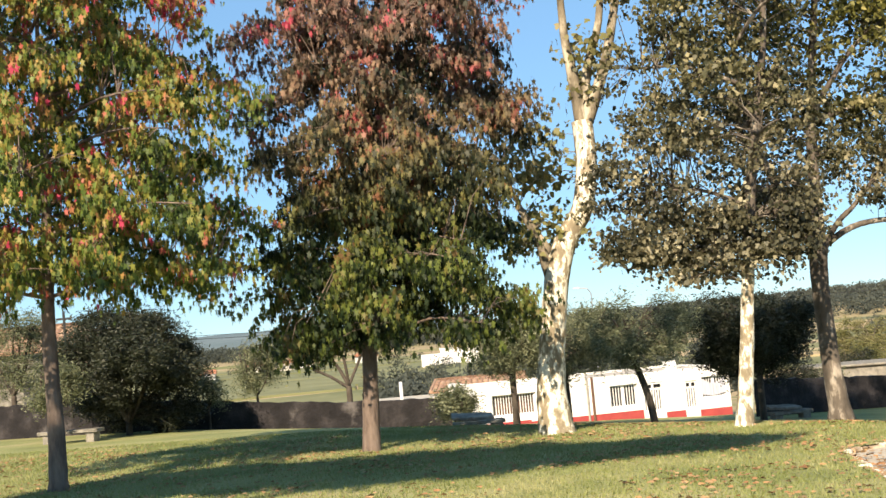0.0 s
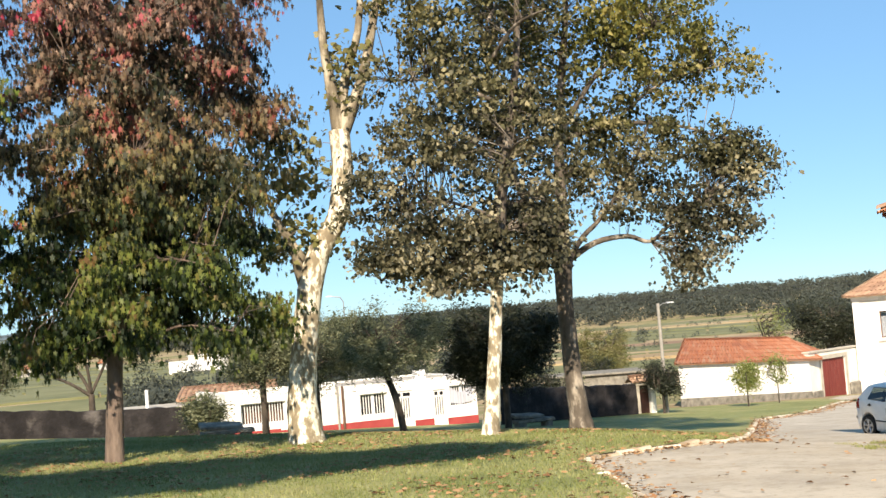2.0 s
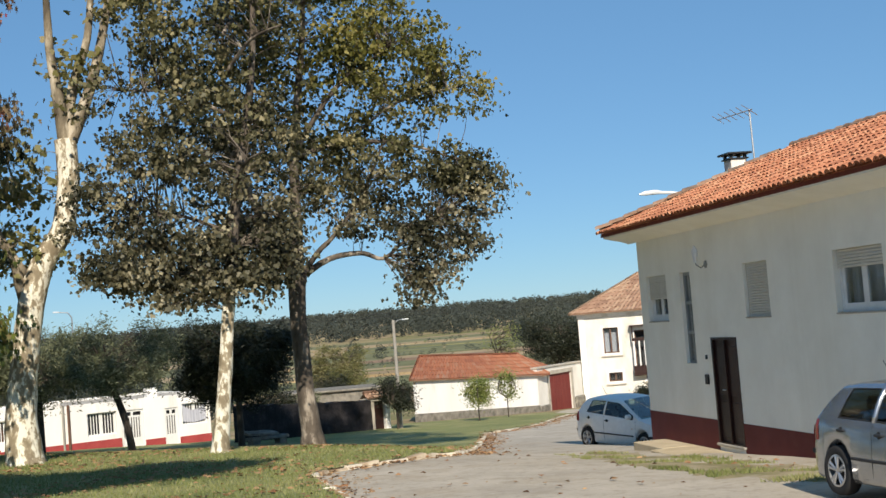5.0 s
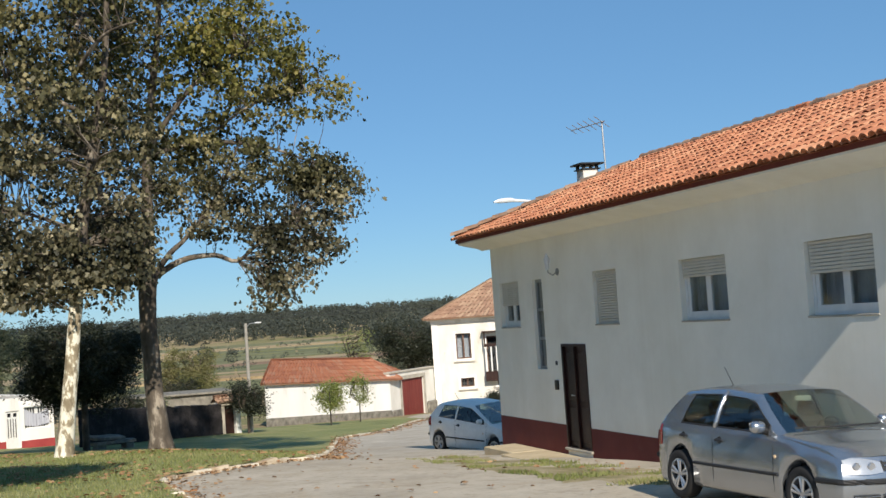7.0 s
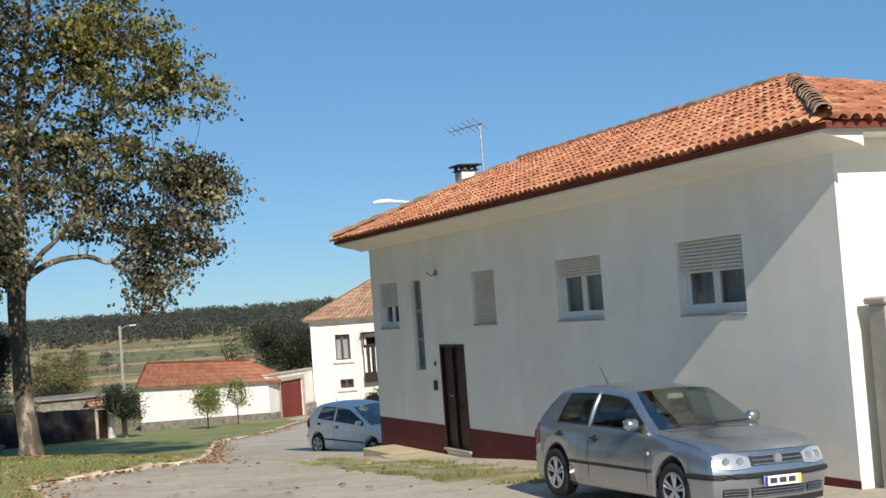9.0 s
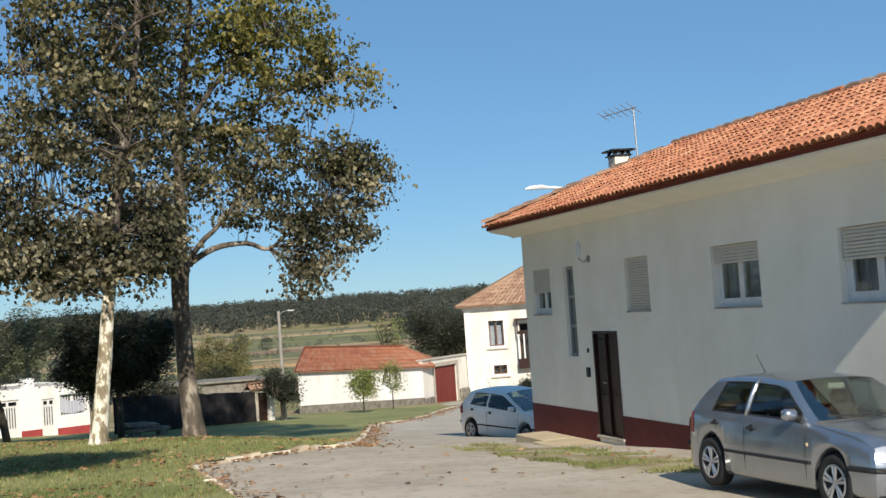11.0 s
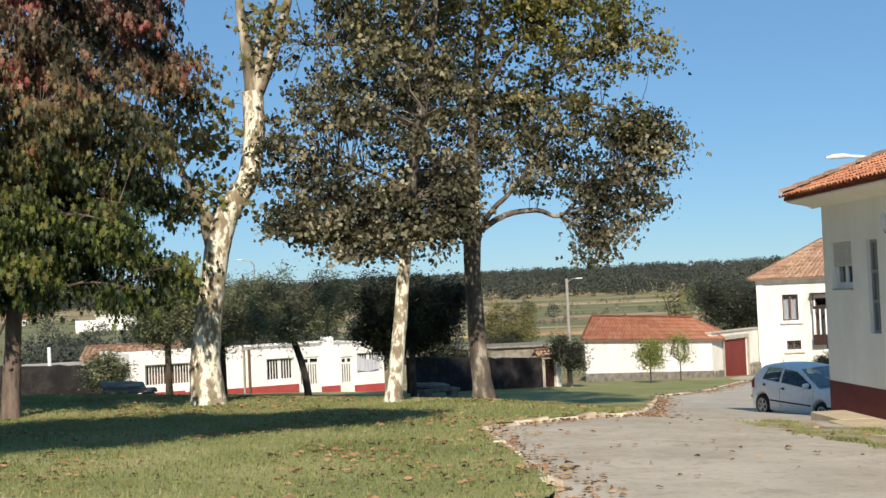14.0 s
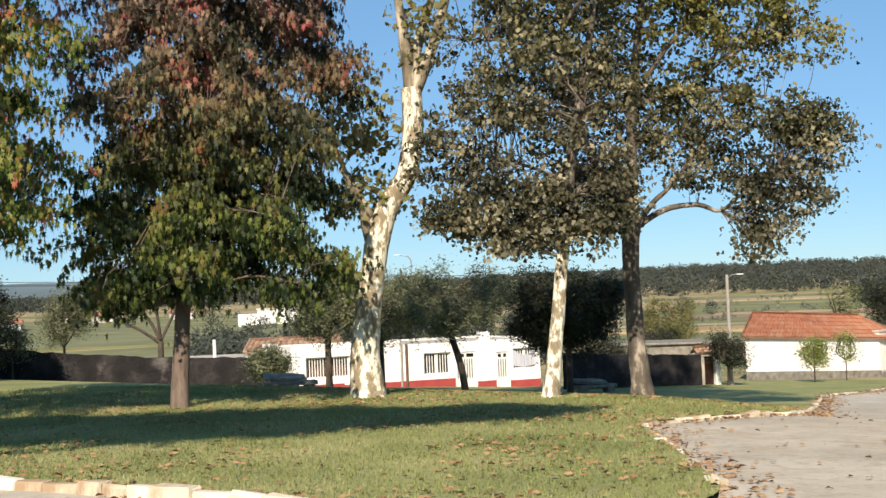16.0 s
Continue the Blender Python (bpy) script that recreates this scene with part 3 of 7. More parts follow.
def slope_tiles(c0, c1, r0, r1, pitch=0.158, course=0.27):
    """Poses of the tiles of a slope: eave from c0 to c1, ridge from r0 to r1 (in the house's space)."""
    c0, c1, r0, r1 = map(Vector, (c0, c1, r0, r1))
    along = (c1 - c0).normalized()
    mid = (r0 + r1) / 2
    up = mid - c0 - along * (mid - c0).dot(along)
    h = up.length
    up.normalize()
    nrm = along.cross(up)
    if nrm.z < 0:
        nrm = -nrm
    out = []
    L = (c1 - c0).length
    l0, l1 = (r0 - c0).dot(along), (r1 - c0).dot(along)
    for j in range(int(h / course) + 1):
        t = j * course / h
        a, b = l0 * t, L + (l1 - L) * t
        i = math.ceil((a + 0.08) / pitch)
        while i * pitch < b - 0.06:
            p = c0 + along * (i * pitch) + up * (j * course - 0.09) + nrm * 0.01
            out.append(Matrix.Translation(p) @ Matrix((up, -along if along.cross(up).z > 0 else along, nrm)).transposed().to_4x4())
            i += 1
    return out


barrel = tile_geo(0.34, 0.155, 0.081, 0.014)
front_tiles = slope_tiles((E0, EY0, 4.33), (E0, EY1, 4.33), (RX, RY0, RZ), (RX, RY1, RZ))
other_tiles = slope_tiles((E0, EY0, 4.33), (EX1, EY0, 4.33), (RX, RY0, RZ), (RX, RY0, RZ)) + slope_tiles((E0, EY1, 4.33), (EX1, EY1, 4.33), (RX, RY1, RZ), (RX, RY1, RZ))


def jitter(m, rng, a=0.012):
    return m @ pose(rng.uniform(-a, a), rng.uniform(-a, a), rng.uniform(-0.004, 0.006), rng.uniform(-2, 2), rng.uniform(-1.5, 1.5), rng.uniform(-2, 2))


# ridge and hip tiles
def ridge_tiles(a, b, r=0.13, length=0.40):
    a, b = Vector(a), Vector(b)
    d = (b - a).normalized()
    side = d.cross(Vector((0, 0, 1))).normalized()
    n = int((b - a).length / (length * 0.88))
    return [Matrix.Translation(a + d * (i * length * 0.88)) @ Matrix((d, side, side.cross(d))).transposed().to_4x4() for i in range(n)]


cap = tile_geo(0.42, 0.22, 0.11, 0.02)
rng = random.Random(5)
capme = cap.mesh("ridge_tile", RIDGE_TILE)
for a, b in (((E0 - 0.02, EY1 + 0.02, 4.40), (RX, RY1, RZ + 0.02)), ((RX, RY1, RZ + 0.02), (RX, RY0, RZ + 0.02)), ((E0 - 0.02, EY0 - 0.02, 4.40), (RX, RY0, RZ + 0.02))):
    for m in ridge_tiles(a, b):
        o = part("ridge_tile", capme, None, roof)
        o.matrix_local = jitter(m, rng)


def framed_window(y0, y1, z0, z1, shut, sashes=2, frame=FRAME_W):
    """A window in an opening of the house wall: frame, panes, curtain, sill, roller shutter let down to a share."""
    w = part("window", Geo().slab(y0, y1, z0, z1, O + 0.09, O + 0.15, [(y0 + 0.06, y1 - 0.06, z0 + 0.06, z1 - 0.06)]), frame, house, "white framed window with a roller shutter")
    zs = z1 - shut * (z1 - z0)
    if shut < 0.97:
        inner = (y1 - y0 - 0.12) / sashes
        for k in range(sashes):
            a = y0 + 0.06 + inner * k
            part("sash", Geo().slab(a, a + inner, z0 + 0.06, z1 - 0.06, O + 0.10, O + 0.14, [(a + 0.07, a + inner - 0.07, z0 + 0.13, z1 - 0.1)]), frame, w)
            p = part("pane", Geo().box(O + 0.115, O + 0.125, a + 0.07, a + inner - 0.07, z0 + 0.13, z1 - 0.1), PANE, w)
            p.visible_shadow = False
        cur = Geo()
        n = 40
        pts = []
        for i in range(n + 1):
            y = y0 + 0.06 + (y1 - y0 - 0.12) * i / n
            x = O + 0.24 + 0.018 * math.sin(i * 1.9) + 0.01 * math.sin(i * 0.7)
            pts += [(x, y, z0 + 0.06), (x, y, z1 - 0.06)]
        cur.add(pts, [(2 * i, 2 * i + 2, 2 * i + 3, 2 * i + 1) for i in range(n)])
        if y1 - y0 > 1.0:
            part("curtain", cur, CURTAIN, w, "pale gathered curtain behind the glass")
        part("backing_sheet", Geo().box(O + 0.31, O + 0.35, y0 - 0.1, y1 + 0.1, z0 - 0.1, z1 + 0.1), DIM, w)
    if shut > 0:
        n = max(3, int((z1 - zs) / 0.042))
        h = (z1 - zs) / n
        for k in range(n):
            part("slat", Geo().box(O + 0.045, O + 0.075, y0 + 0.03, y1 - 0.03, zs + k * h, zs + (k + 1) * h - 0.006, 0.006), LAMINATE, w)
    part("sill", Geo().box(O - 0.012, O + 0.09, y0 - 0.015, y1 + 0.015, z0 - 0.022, z0 + 0.004, 0.004), CONCRETE, w, "pale stone sill")
    return w


framed_window(*WINDOWS[0], 0.52, 2)
framed_window(*WINDOWS[2], 1.0)
framed_window(*WINDOWS[3], 0.30)
framed_window(*WINDOWS[4], 0.44)
# tall slit window beside the door
y0, y1, z0, z1 = WINDOWS[1]
slit = part("window", Geo().slab(y0, y1, z0, z1, O + 0.07, O + 0.13, [(y0 + 0.06, y1 - 0.06, z0 + 0.06 + k * 0.56, z0 + 0.06 + k * 0.56 + 0.5) for k in range(3)]), ALU, house, "tall narrow grey metal stair window")
for k in range(3):
    p = part("pane", Geo().box(O + 0.095, O + 0.105, y0 + 0.06, y1 - 0.06, z0 + 0.06 + k * 0.56, z0 + 0.56 + k * 0.56), PANE, slit)
    p.visible_shadow = False
part("backing_sheet", Geo().box(O + 0.31, O + 0.35, y0 - 0.1, y1 + 0.1, z0 - 0.1, z1 + 0.1), DIM, slit)
# door
y0, y1, z0, z1 = DOOR
door = part("door", Geo().slab(y0, y1, z0, z1, O - 0.012, O + 0.09, [(y0 + 0.06, y0 + 0.53, z0 + 0.02, z1 - 0.05), (y0 + 0.57, y1 - 0.06, z0 + 0.02, z1 - 0.05)]), DARK_WOOD, house, "dark varnished wooden double door")
for a, b in ((y0 + 0.06, y0 + 0.53), (y0 + 0.57, y1 - 0.06)):
    leaf = part("door_leaf", Geo().box(O + 0.04, O + 0.08, a, b, z0 + 0.02, z1 - 0.05), DARK_WOOD, door)
    for c, d in ((0.12, 0.75), (0.87, 1.75)):
        part("panel", Geo().box(O + 0.025, O + 0.04, a + 0.08, b - 0.08, z0 + c, z0 + d, 0.01), DARK_WOOD, leaf)
part("handle", Geo().tube([(O + 0.04, y0 + 0.60, 1.12), (O - 0.02, y0 + 0.60, 1.12), (O - 0.02, y0 + 0.72, 1.12)], [0.012] * 3, 8), STEEL, door, "small metal door handle")
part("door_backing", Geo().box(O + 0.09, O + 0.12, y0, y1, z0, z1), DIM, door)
part("doorstep", Geo().box(O - 0.05, O + 0.1, y0 - 0.04, y1 + 0.04, 0.10, 0.15, 0.01), CONCRETE, house, "worn concrete doorstep")
part("door_bell", Geo().box(O - 0.02, O - 0.001, 22.10, 22.17, 1.66, 1.74, 0.004), BLACK, house)
part("intercom_box", Geo().box(O - 0.035, O - 0.001, 22.10, 22.24, 1.20, 1.38, 0.006), BLACK, house, "small dark intercom box")
wl_ = part("wall_lamp", Geo().tube([(O - 0.001, 21.8, 3.40), (O - 0.02, 21.8, 3.40), (O - 0.03, 21.8, 3.40)], [0.07, 0.065, 0.03], 12), ALU, house, "small grey outdoor wall lantern")
part("lamp_arm", Geo().tube([(O - 0.02, 21.8, 3.40), (O - 0.10, 21.8, 3.34), (O - 0.19, 21.8, 3.40), (O - 0.20, 21.8, 3.46)], [0.012] * 4, 8), ALU, wl_)
part("lantern", Geo().tube([(O - 0.20, 21.8, 3.44), (O - 0.20, 21.8, 3.46), (O - 0.20, 21.8, 3.62), (O - 0.20, 21.8, 3.63)], [0.02, 0.032, 0.055, 0.045], 6), LAMP_WHITE, wl_, "pale six-sided lantern glass")
part("lantern_cap", Geo().tube([(O - 0.20, 21.8, 3.63), (O - 0.20, 21.8, 3.67), (O - 0.20, 21.8, 3.73), (O - 0.20, 21.8, 3.76)], [0.065, 0.05, 0.02, 0.006], 6), LAMP_WHITE, wl_)
# chimney, with a metal cowl, and aerial
chim = part("chimney", Geo().box(11.5, 11.86, 24.8, 25.16, 4.5, 5.66, 0.01), OLD_WHITE, house, "white rendered chimney with a dark cowl")
part("cowl", Geo().box(11.40, 11.96, 24.70, 25.26, 5.76, 5.80, 0.01).box(11.46, 11.90, 24.76, 25.20, 5.66, 5.685), BLACK, chim)
for a in (11.49, 11.80):
    for b in (24.79, 25.10):
        part("cowl_leg", Geo().box(a, a + 0.06, b, b + 0.06, 5.685, 5.76), BLACK, chim)
aer = part("aerial", Geo().tube([(11.8, 24.3, 4.9), (11.78, 24.3, 6.62)], [0.018, 0.018], 6), STEEL, house, "thin television aerial on a mast")
part("boom", Geo().tube([(11.8, 24.2, 6.6), (11.35, 24.95, 6.52)], [0.012, 0.012], 5), STEEL, aer)
for k in range(6):
    f = k / 5
    c = Vector((11.8, 24.2, 6.6)).lerp(Vector((11.35, 24.95, 6.52)), 0.08 + f * 0.9)
    part("element", Geo().tube([c + Vector((-0.22, -0.10, 0.10)) * (1 - 0.3 * f), c - Vector((-0.22, -0.10, 0.10)) * (1 - 0.3 * f)], [0.008, 0.008], 5), STEEL, aer)
part("roof_vent", Geo().box(11.85, 12.1, 17.0, 17.4, 5.57, 5.70, 0.03), TILE, house, "raised vent tile on the ridge")

# slab path in front of the door
path = thing("paving", HOUSE, "worn pale concrete slabs along the house wall", "paving", kind="structure")
for a, b in ((24.6, 23.0), (22.95, 21.0), (20.95, 18.9), (18.85, 16.9), (16.85, 14.8)):
    part("slab", Geo().box(O - 0.95 + (0.25 if a > 24 else 0), O - 0.012, b, a, -0.25, 0.02, 0.012), SAND_SLAB, path)


# ---- boundary walls and low buildings behind the lawn ----
def wall_run(name, pts, thick, material, label, rough=0.10, seed=1, step=0.35):
    """A thick uneven wall along (x, y, top) points, footed on the land."""
    r = random.Random(seed)
    g = Geo()
    line = []
    for (xa, ya, ta), (xb, yb, tb) in zip(pts, pts[1:]):
        n = max(1, int(math.hypot(xb - xa, yb - ya) / step))
        line += [(xa + (xb - xa) * k / n, ya + (yb - ya) * k / n, ta + (tb - ta) * k / n) for k in range(n)]
    line.append(pts[-1])
    n = len(line)
    rows = 6
    P = []
    for i, (x, y, t) in enumerate(line):
        xa, ya, _ = line[max(i - 1, 0)]
        xb, yb, _ = line[min(i + 1, n - 1)]
        d = Vector((xb - xa, yb - ya, 0)).normalized()
        no = Vector((d.y, -d.x, 0))
        z0 = land(x, y) - 0.25
        top = t + r.uniform(-rough, rough) * 0.6
        for side in (1, -1):
            for k in range(rows):
                f = k / (rows - 1)
                P.append(Vector((x, y, z0 + (top - z0) * f)) + no * side * (thick / 2 + r.uniform(-rough, rough) * 0.35 * (0.3 if k == rows - 1 else 1)))
    F = []
    w = 2 * rows
    for i in range(n - 1):
        for k in range(rows - 1):
            F.append((i * w + k, i * w + k + 1, (i + 1) * w + k + 1, (i + 1) * w + k))
            F.append((i * w + rows + k, (i + 1) * w + rows + k, (i + 1) * w + rows + k + 1, i * w + rows + k + 1))
        F.append((i * w + rows - 1, i * w + 2 * rows - 1, (i + 1) * w + 2 * rows - 1, (i + 1) * w + rows - 1))
    for i in (0, n - 1):
        F.append(tuple(i * w + k for k in range(rows)) + tuple(i * w + rows + k for k in reversed(range(rows))))
    g.add(P, F)
    ob = part(name, g, material)
    return tagged(ob, label, "wall", kind="structure")


wall_run("wall_west", [(-34, 57.5, 1.75), (-15, 54, 1.5), (-4.9, 55.8, 0.42), (1.0, 56.2, 0.12)], 0.45, DARK_WALL, "dark rubble boundary wall with dappled tree shade in its colour", 0.07, 3)
wall_run("wall_east", [(13.1, 54.2, -0.1), (16.5, 56.2, -0.42), (20.4, 58.0, -0.72)], 0.45, DARK_WALL, "grey rubble boundary wall with shade in its colour", 0.10, 4)

# long white outbuilding with barred openings and a red base
FX, FY = Vector((1.30, 58.0, 0)), Vector((13.35, 60.6, 0))
bl = (FY - FX).length
B_ANG = math.degrees(math.atan2((FY - FX).y, (FY - FX).x))
outb = thing("outbuilding", pose(FX.x, FX.y, 0, 0, 0, B_ANG - 90), "low white plastered outbuilding with red base and barred openings", "building")
# local y runs along the front; the front face is at x = 0 and the rooms lie at x < 0


def b_y(f):
    return f * bl


OPEN_B = [(b_y(0.055), b_y(0.225), -0.98, -0.02), (b_y(0.515), b_y(0.625), -1.12, -0.10), (b_y(0.885), b_y(0.99), -1.10, -0.10)]
DOORS_B = [(b_y(0.645), b_y(0.73), -1.95, -0.12), (b_y(0.815), b_y(0.868), -1.98, -0.22)]
front = Geo().slab(0, bl * 0.42, -2.3, 0.52, -0.25, 0.0, OPEN_B).slab(bl * 0.42, bl, -2.5, 0.36, -0.25, 0.0, OPEN_B + DOORS_B)
part("wall", front, STAINED_WHITE, outb, "stained white plaster front")
part("side_wall", Geo().box(-6.0, -0.25, 0.0, 0.25, -2.3, 0.52).box(-6.0, -0.25, bl - 0.25, bl, -2.5, 0.36).box(-6.0, -5.75, 0.25, bl - 0.25, -2.4, 0.4), STAINED_WHITE, outb)
part("roof_slab", Geo().box(-6.1, -0.27, 0.27, bl - 0.27, 0.2, 0.3), CONCRETE, outb)
ORT = [(-0.02, b_y(0.20), 0.0), (b_y(0.20), b_y(0.642), -0.05), (b_y(0.733), b_y(0.812), -0.1), (b_y(0.871), bl + 0.01, -0.1)]
for i, (a, b, dz) in enumerate(ORT):
    part("painted_base", Geo().box(0.002, 0.022, a, b, -2.5, -1.26 - 0.033 * a, 0.004), RED, outb, "faded red painted base")
for a, b, c, d in OPEN_B:
    fr = part("barred_opening", Geo().slab(a, b, c, d, -0.2, -0.14, [(a + 0.05, (a + b) / 2 - 0.05, c + 0.06, d - 0.06), ((a + b) / 2 + 0.05, b - 0.05, c + 0.06, d - 0.06)]), FRAME_W, outb, "white framed opening with upright bars")
    n = max(6, int((b - a) / 0.125))
    for k in range(n):
        y = a + 0.08 + (b - a - 0.16) * k / (n - 1)
        part("bar", Geo().box(-0.19, -0.165, y - 0.02, y + 0.02, c + 0.05, d - 0.05), FRAME_W, fr)
    part("backing_sheet", Geo().box(-0.6, -0.55, a - 0.2, b + 0.2, c - 0.2, d + 0.2), BROWN_WOOD if a < 4 else DIM, fr)
for a, b, c, d in DOORS_B:
    dr = part("door", Geo().slab(a, b, c, d, -0.12, -0.06, [(a + 0.1 + 0.12 * k, a + 0.16 + 0.12 * k, c + 0.55, d - 0.35) for k in range(max(2, int((b - a - 0.15) / 0.12)))] + [(a + 0.1, (a + b) / 2 - 0.05, d - 0.27, d - 0.1), ((a + b) / 2 + 0.05, b - 0.1, d - 0.27, d - 0.1)]), FRAME_W, outb, "white metal door with slotted upper half")
    part("backing_sheet", Geo().box(-0.24, -0.22, a - 0.05, b + 0.05, c, d + 0.05), DIM, dr)
sheet_g = Geo()
n = 14
pts = []
for i in range(n + 1):
    f = i / n
    y = OPEN_B[2][0] + 0.05 + (OPEN_B[2][1] - OPEN_B[2][0] - 0.1) * f
    sag = 0.28 * math.sin(math.pi * f) * (1 if f < 1 else 0)
    pts += [(-0.10 + 0.01 * math.sin(i * 2), y, -1.02 + 0.2 * abs(f - 0.45)), (-0.10, y, -0.15 - sag)]
sheet_g.add(pts, [(2 * i, 2 * i + 2, 2 * i + 3, 2 * i + 1) for i in range(n)])
part("hung_sheet", sheet_g, CURTAIN, outb, "sagging grey-white sheet behind the bars")
part("downpipe", Geo().tube([(0.06, b_y(0.425), -1.9), (0.06, b_y(0.425), 0.4)], [0.05, 0.05], 8), POLE_M, outb)
part("downpipe", Geo().tube([(0.07, b_y(0.445), -1.9), (0.07, b_y(0.445), 0.4)], [0.06, 0.06], 8), BROWN_WOOD, outb, "dark rusty downpipe")
for a in (0.30, 0.78):
    part("roof_block", Geo().box(-1.4, -0.9, b_y(a), b_y(a) + 0.5, 0.3, 0.75, 0.02), STAINED_WHITE, outb)


def tiled_roof(parent, c, material, pitch=0.30, name="roof", thick=0.06, course=0.55, seed=2):
    """A roof of lapped tile courses: c is a list of slopes, each (eave a, eave b, ridge b, ridge a)."""
    g = Geo()
    r = random.Random(seed)
    for a, b, r1, r0 in c:
        a, b, r0, r1 = map(Vector, (a, b, r0, r1))
        n = max(2, int((b - a).length / pitch))
        nrm = (b - a).cross(r0 - a if (r0 - a).length > 0.1 else r1 - a).normalized()
        if nrm.z < 0:
            nrm = -nrm
        rows = max(2, int(((r0 + r1) / 2 - (a + b) / 2).length / course))
        for j in range(rows):
            v0, v1 = j / rows, min(1.0, (j + 1.08) / rows)
            e0, e1, u0, u1 = a.lerp(r0, v0), b.lerp(r1, v0), a.lerp(r0, v1), b.lerp(r1, v1)
            if (e1 - e0).length < pitch:
                continue
            m_ = max(1, int((e1 - e0).length / pitch))
            for i in range(m_):
                f0, fm, f1 = i / m_, (i + 0.5) / m_, (i + 0.95) / m_
                up = nrm * (0.035 + r.uniform(-0.012, 0.012))
                hump = nrm * 0.06
                g.add([e0.lerp(e1, f0) + up, e0.lerp(e1, fm) + hump + up, e0.lerp(e1, f1) + up, u0.lerp(u1, f0), u0.lerp(u1, fm) + hump, u0.lerp(u1, f1)], [(0, 1, 4, 3), (1, 2, 5, 4), (0, 2, 1)])
        q = [a, b, r1, r0]
        g.add([p - nrm * 0.005 for p in q] + [p - nrm * thick for p in q], [(0, 1, 2, 3), (7, 6, 5, 4), (0, 4, 5, 1)] if (r1 - r0).length > 0.05 else [(0, 1, 2), (6, 5, 4), (0, 4, 5, 1)])
        for p, q_ in ((a, r0), (r0, r1)):
            if (q_ - p).length > 0.8:
                g.tube([p.lerp(q_, f) + Vector((0, 0, 0.03)) for f in (0, 0.5, 1)], [0.10] * 3, 6)
    return tagged(part(name, g, material, parent), kind="stuff")


# farm roof behind it
barn = thing("barn", pose(0, 0, 0), "pale old barn with a faded terracotta roof", "building")
part("wall", Geo().box(-0.6, 4.1, 68, 74, -2.6, 0.05).box(-3.6, -0.6, 66, 70, -2.5, -0.25), OLD_WHITE, barn)
tiled_roof(barn, [((-0.9, 67.7, 0.0), (4.4, 67.7, 0.05), (4.4, 71, 0.50), (-0.6, 71, 0.50)), ((-0.9, 74.3, 0.0), (4.4, 74.3, 0.05), (4.4, 71, 0.50), (-0.6, 71, 0.50))], OLD_TILE, 0.3)
part("lean_to_roof", Geo().box(-3.9, -0.5, 65.7, 70.2, -0.28, -0.18), CONCRETE, barn, "grey fibre-cement lean-to roof")
part("flue", Geo().tube([(-2.4, 66.5, -0.3), (-2.4, 66.5, 0.75)], [0.09, 0.09], 8), LAMP_WHITE, barn, "slim white flue pipe")

# grey house end and a dark post beyond the west wall
wn_h = thing("cottage", pose(-22.4, 63.0, 0, 0, 0, 6), "pale rendered house end with a tiled roof, shaded by its colour", "house")
# Pale wall in a dark stone material: its shade is put into the colour.
part("wall", Geo().box(-5, 4.6, -3, 3, -1.5, 3.9), BENCH_STONE, wn_h)
tiled_roof(wn_h, [((-5.3, -3.4, 3.85), (4.9, -3.4, 3.85), (4.9, 0, 5.1), (-5.3, 0, 5.1)), ((-5.3, 3.4, 3.85), (4.9, 3.4, 3.85), (4.9, 0, 5.1), (-5.3, 0, 5.1))], OLD_TILE)
part("gable", Geo().add([(4.6, -3, 3.9), (4.6, 3, 3.9), (4.6, 0, 5.0), (4.4, -3, 3.9), (4.4, 3, 3.9), (4.4, 0, 5.0)], [(0, 1, 2), (5, 4, 3), (0, 2, 5, 3), (1, 4, 5, 2)]), OLD_WHITE, wn_h)
part("window", Geo().box(2.2, 3.2, -3.04, -2.96, 1.4, 2.7), DIM, wn_h)
post = thing("utility_pole", pose(-17.0, 57.6, land(-17.0, 57.6)), "thin dark post beyond the dark west wall", "pole")
part("pole", Geo().tube([(0, 0, -0.3), (0, 0, 3), (0, 0, 5.6)], [0.08, 0.07, 0.06], 8), BLACK, post)
part("bracket", Geo().box(-0.35, 0.35, -0.04, 0.04, 5.2, 5.3), BLACK, post)
low_shed = thing("low_shed", pose(23.6, 72.5, 0, 0, 0, -14), "low grey block shed beyond the rubble wall", "building")
part("wall", Geo().box(-3.2, 2.2, -2, 2, -4.0, -0.75), BENCH_STONE, low_shed)
part("roof", Geo().box(-3.4, 2.4, -2.2, 2.2, -0.75, -0.63, 0.02), BENCH_STONE, low_shed, "flat grey sheet roof")
part("doorway", Geo().box(-1.0, 0.2, -2.03, -1.96, -3.6, -1.5), DIM, low_shed)

# small stone doorway beside the east wall
gw = thing("stone_gateway", pose(20.95, 58.3, land(20.95, 58.3), 0, 0, 12), "small weathered stone gateway with a tiled top", "gateway")
part("pier", Geo().box(-0.55, -0.25, -0.2, 0.2, -0.3, 1.45, 0.02), CONCRETE, gw)
part("pier", Geo().box(0.35, 0.62, -0.2, 0.2, -0.3, 1.45, 0.02), STAINED_WHITE, gw)
part("lintel", Geo().box(-0.62, 0.7, -0.25, 0.25, 1.45, 1.62, 0.02), CONCRETE, gw)
tiled_roof(gw, [((-0.7, -0.35, 1.62), (0.78, -0.35, 1.62), (0.78, 0, 1.86), (-0.7, 0, 1.86)), ((-0.7, 0.35, 1.62), (0.78, 0.35, 1.62), (0.78, 0, 1.86), (-0.7, 0, 1.86))], OLD_TILE, 0.2, thick=0.03)
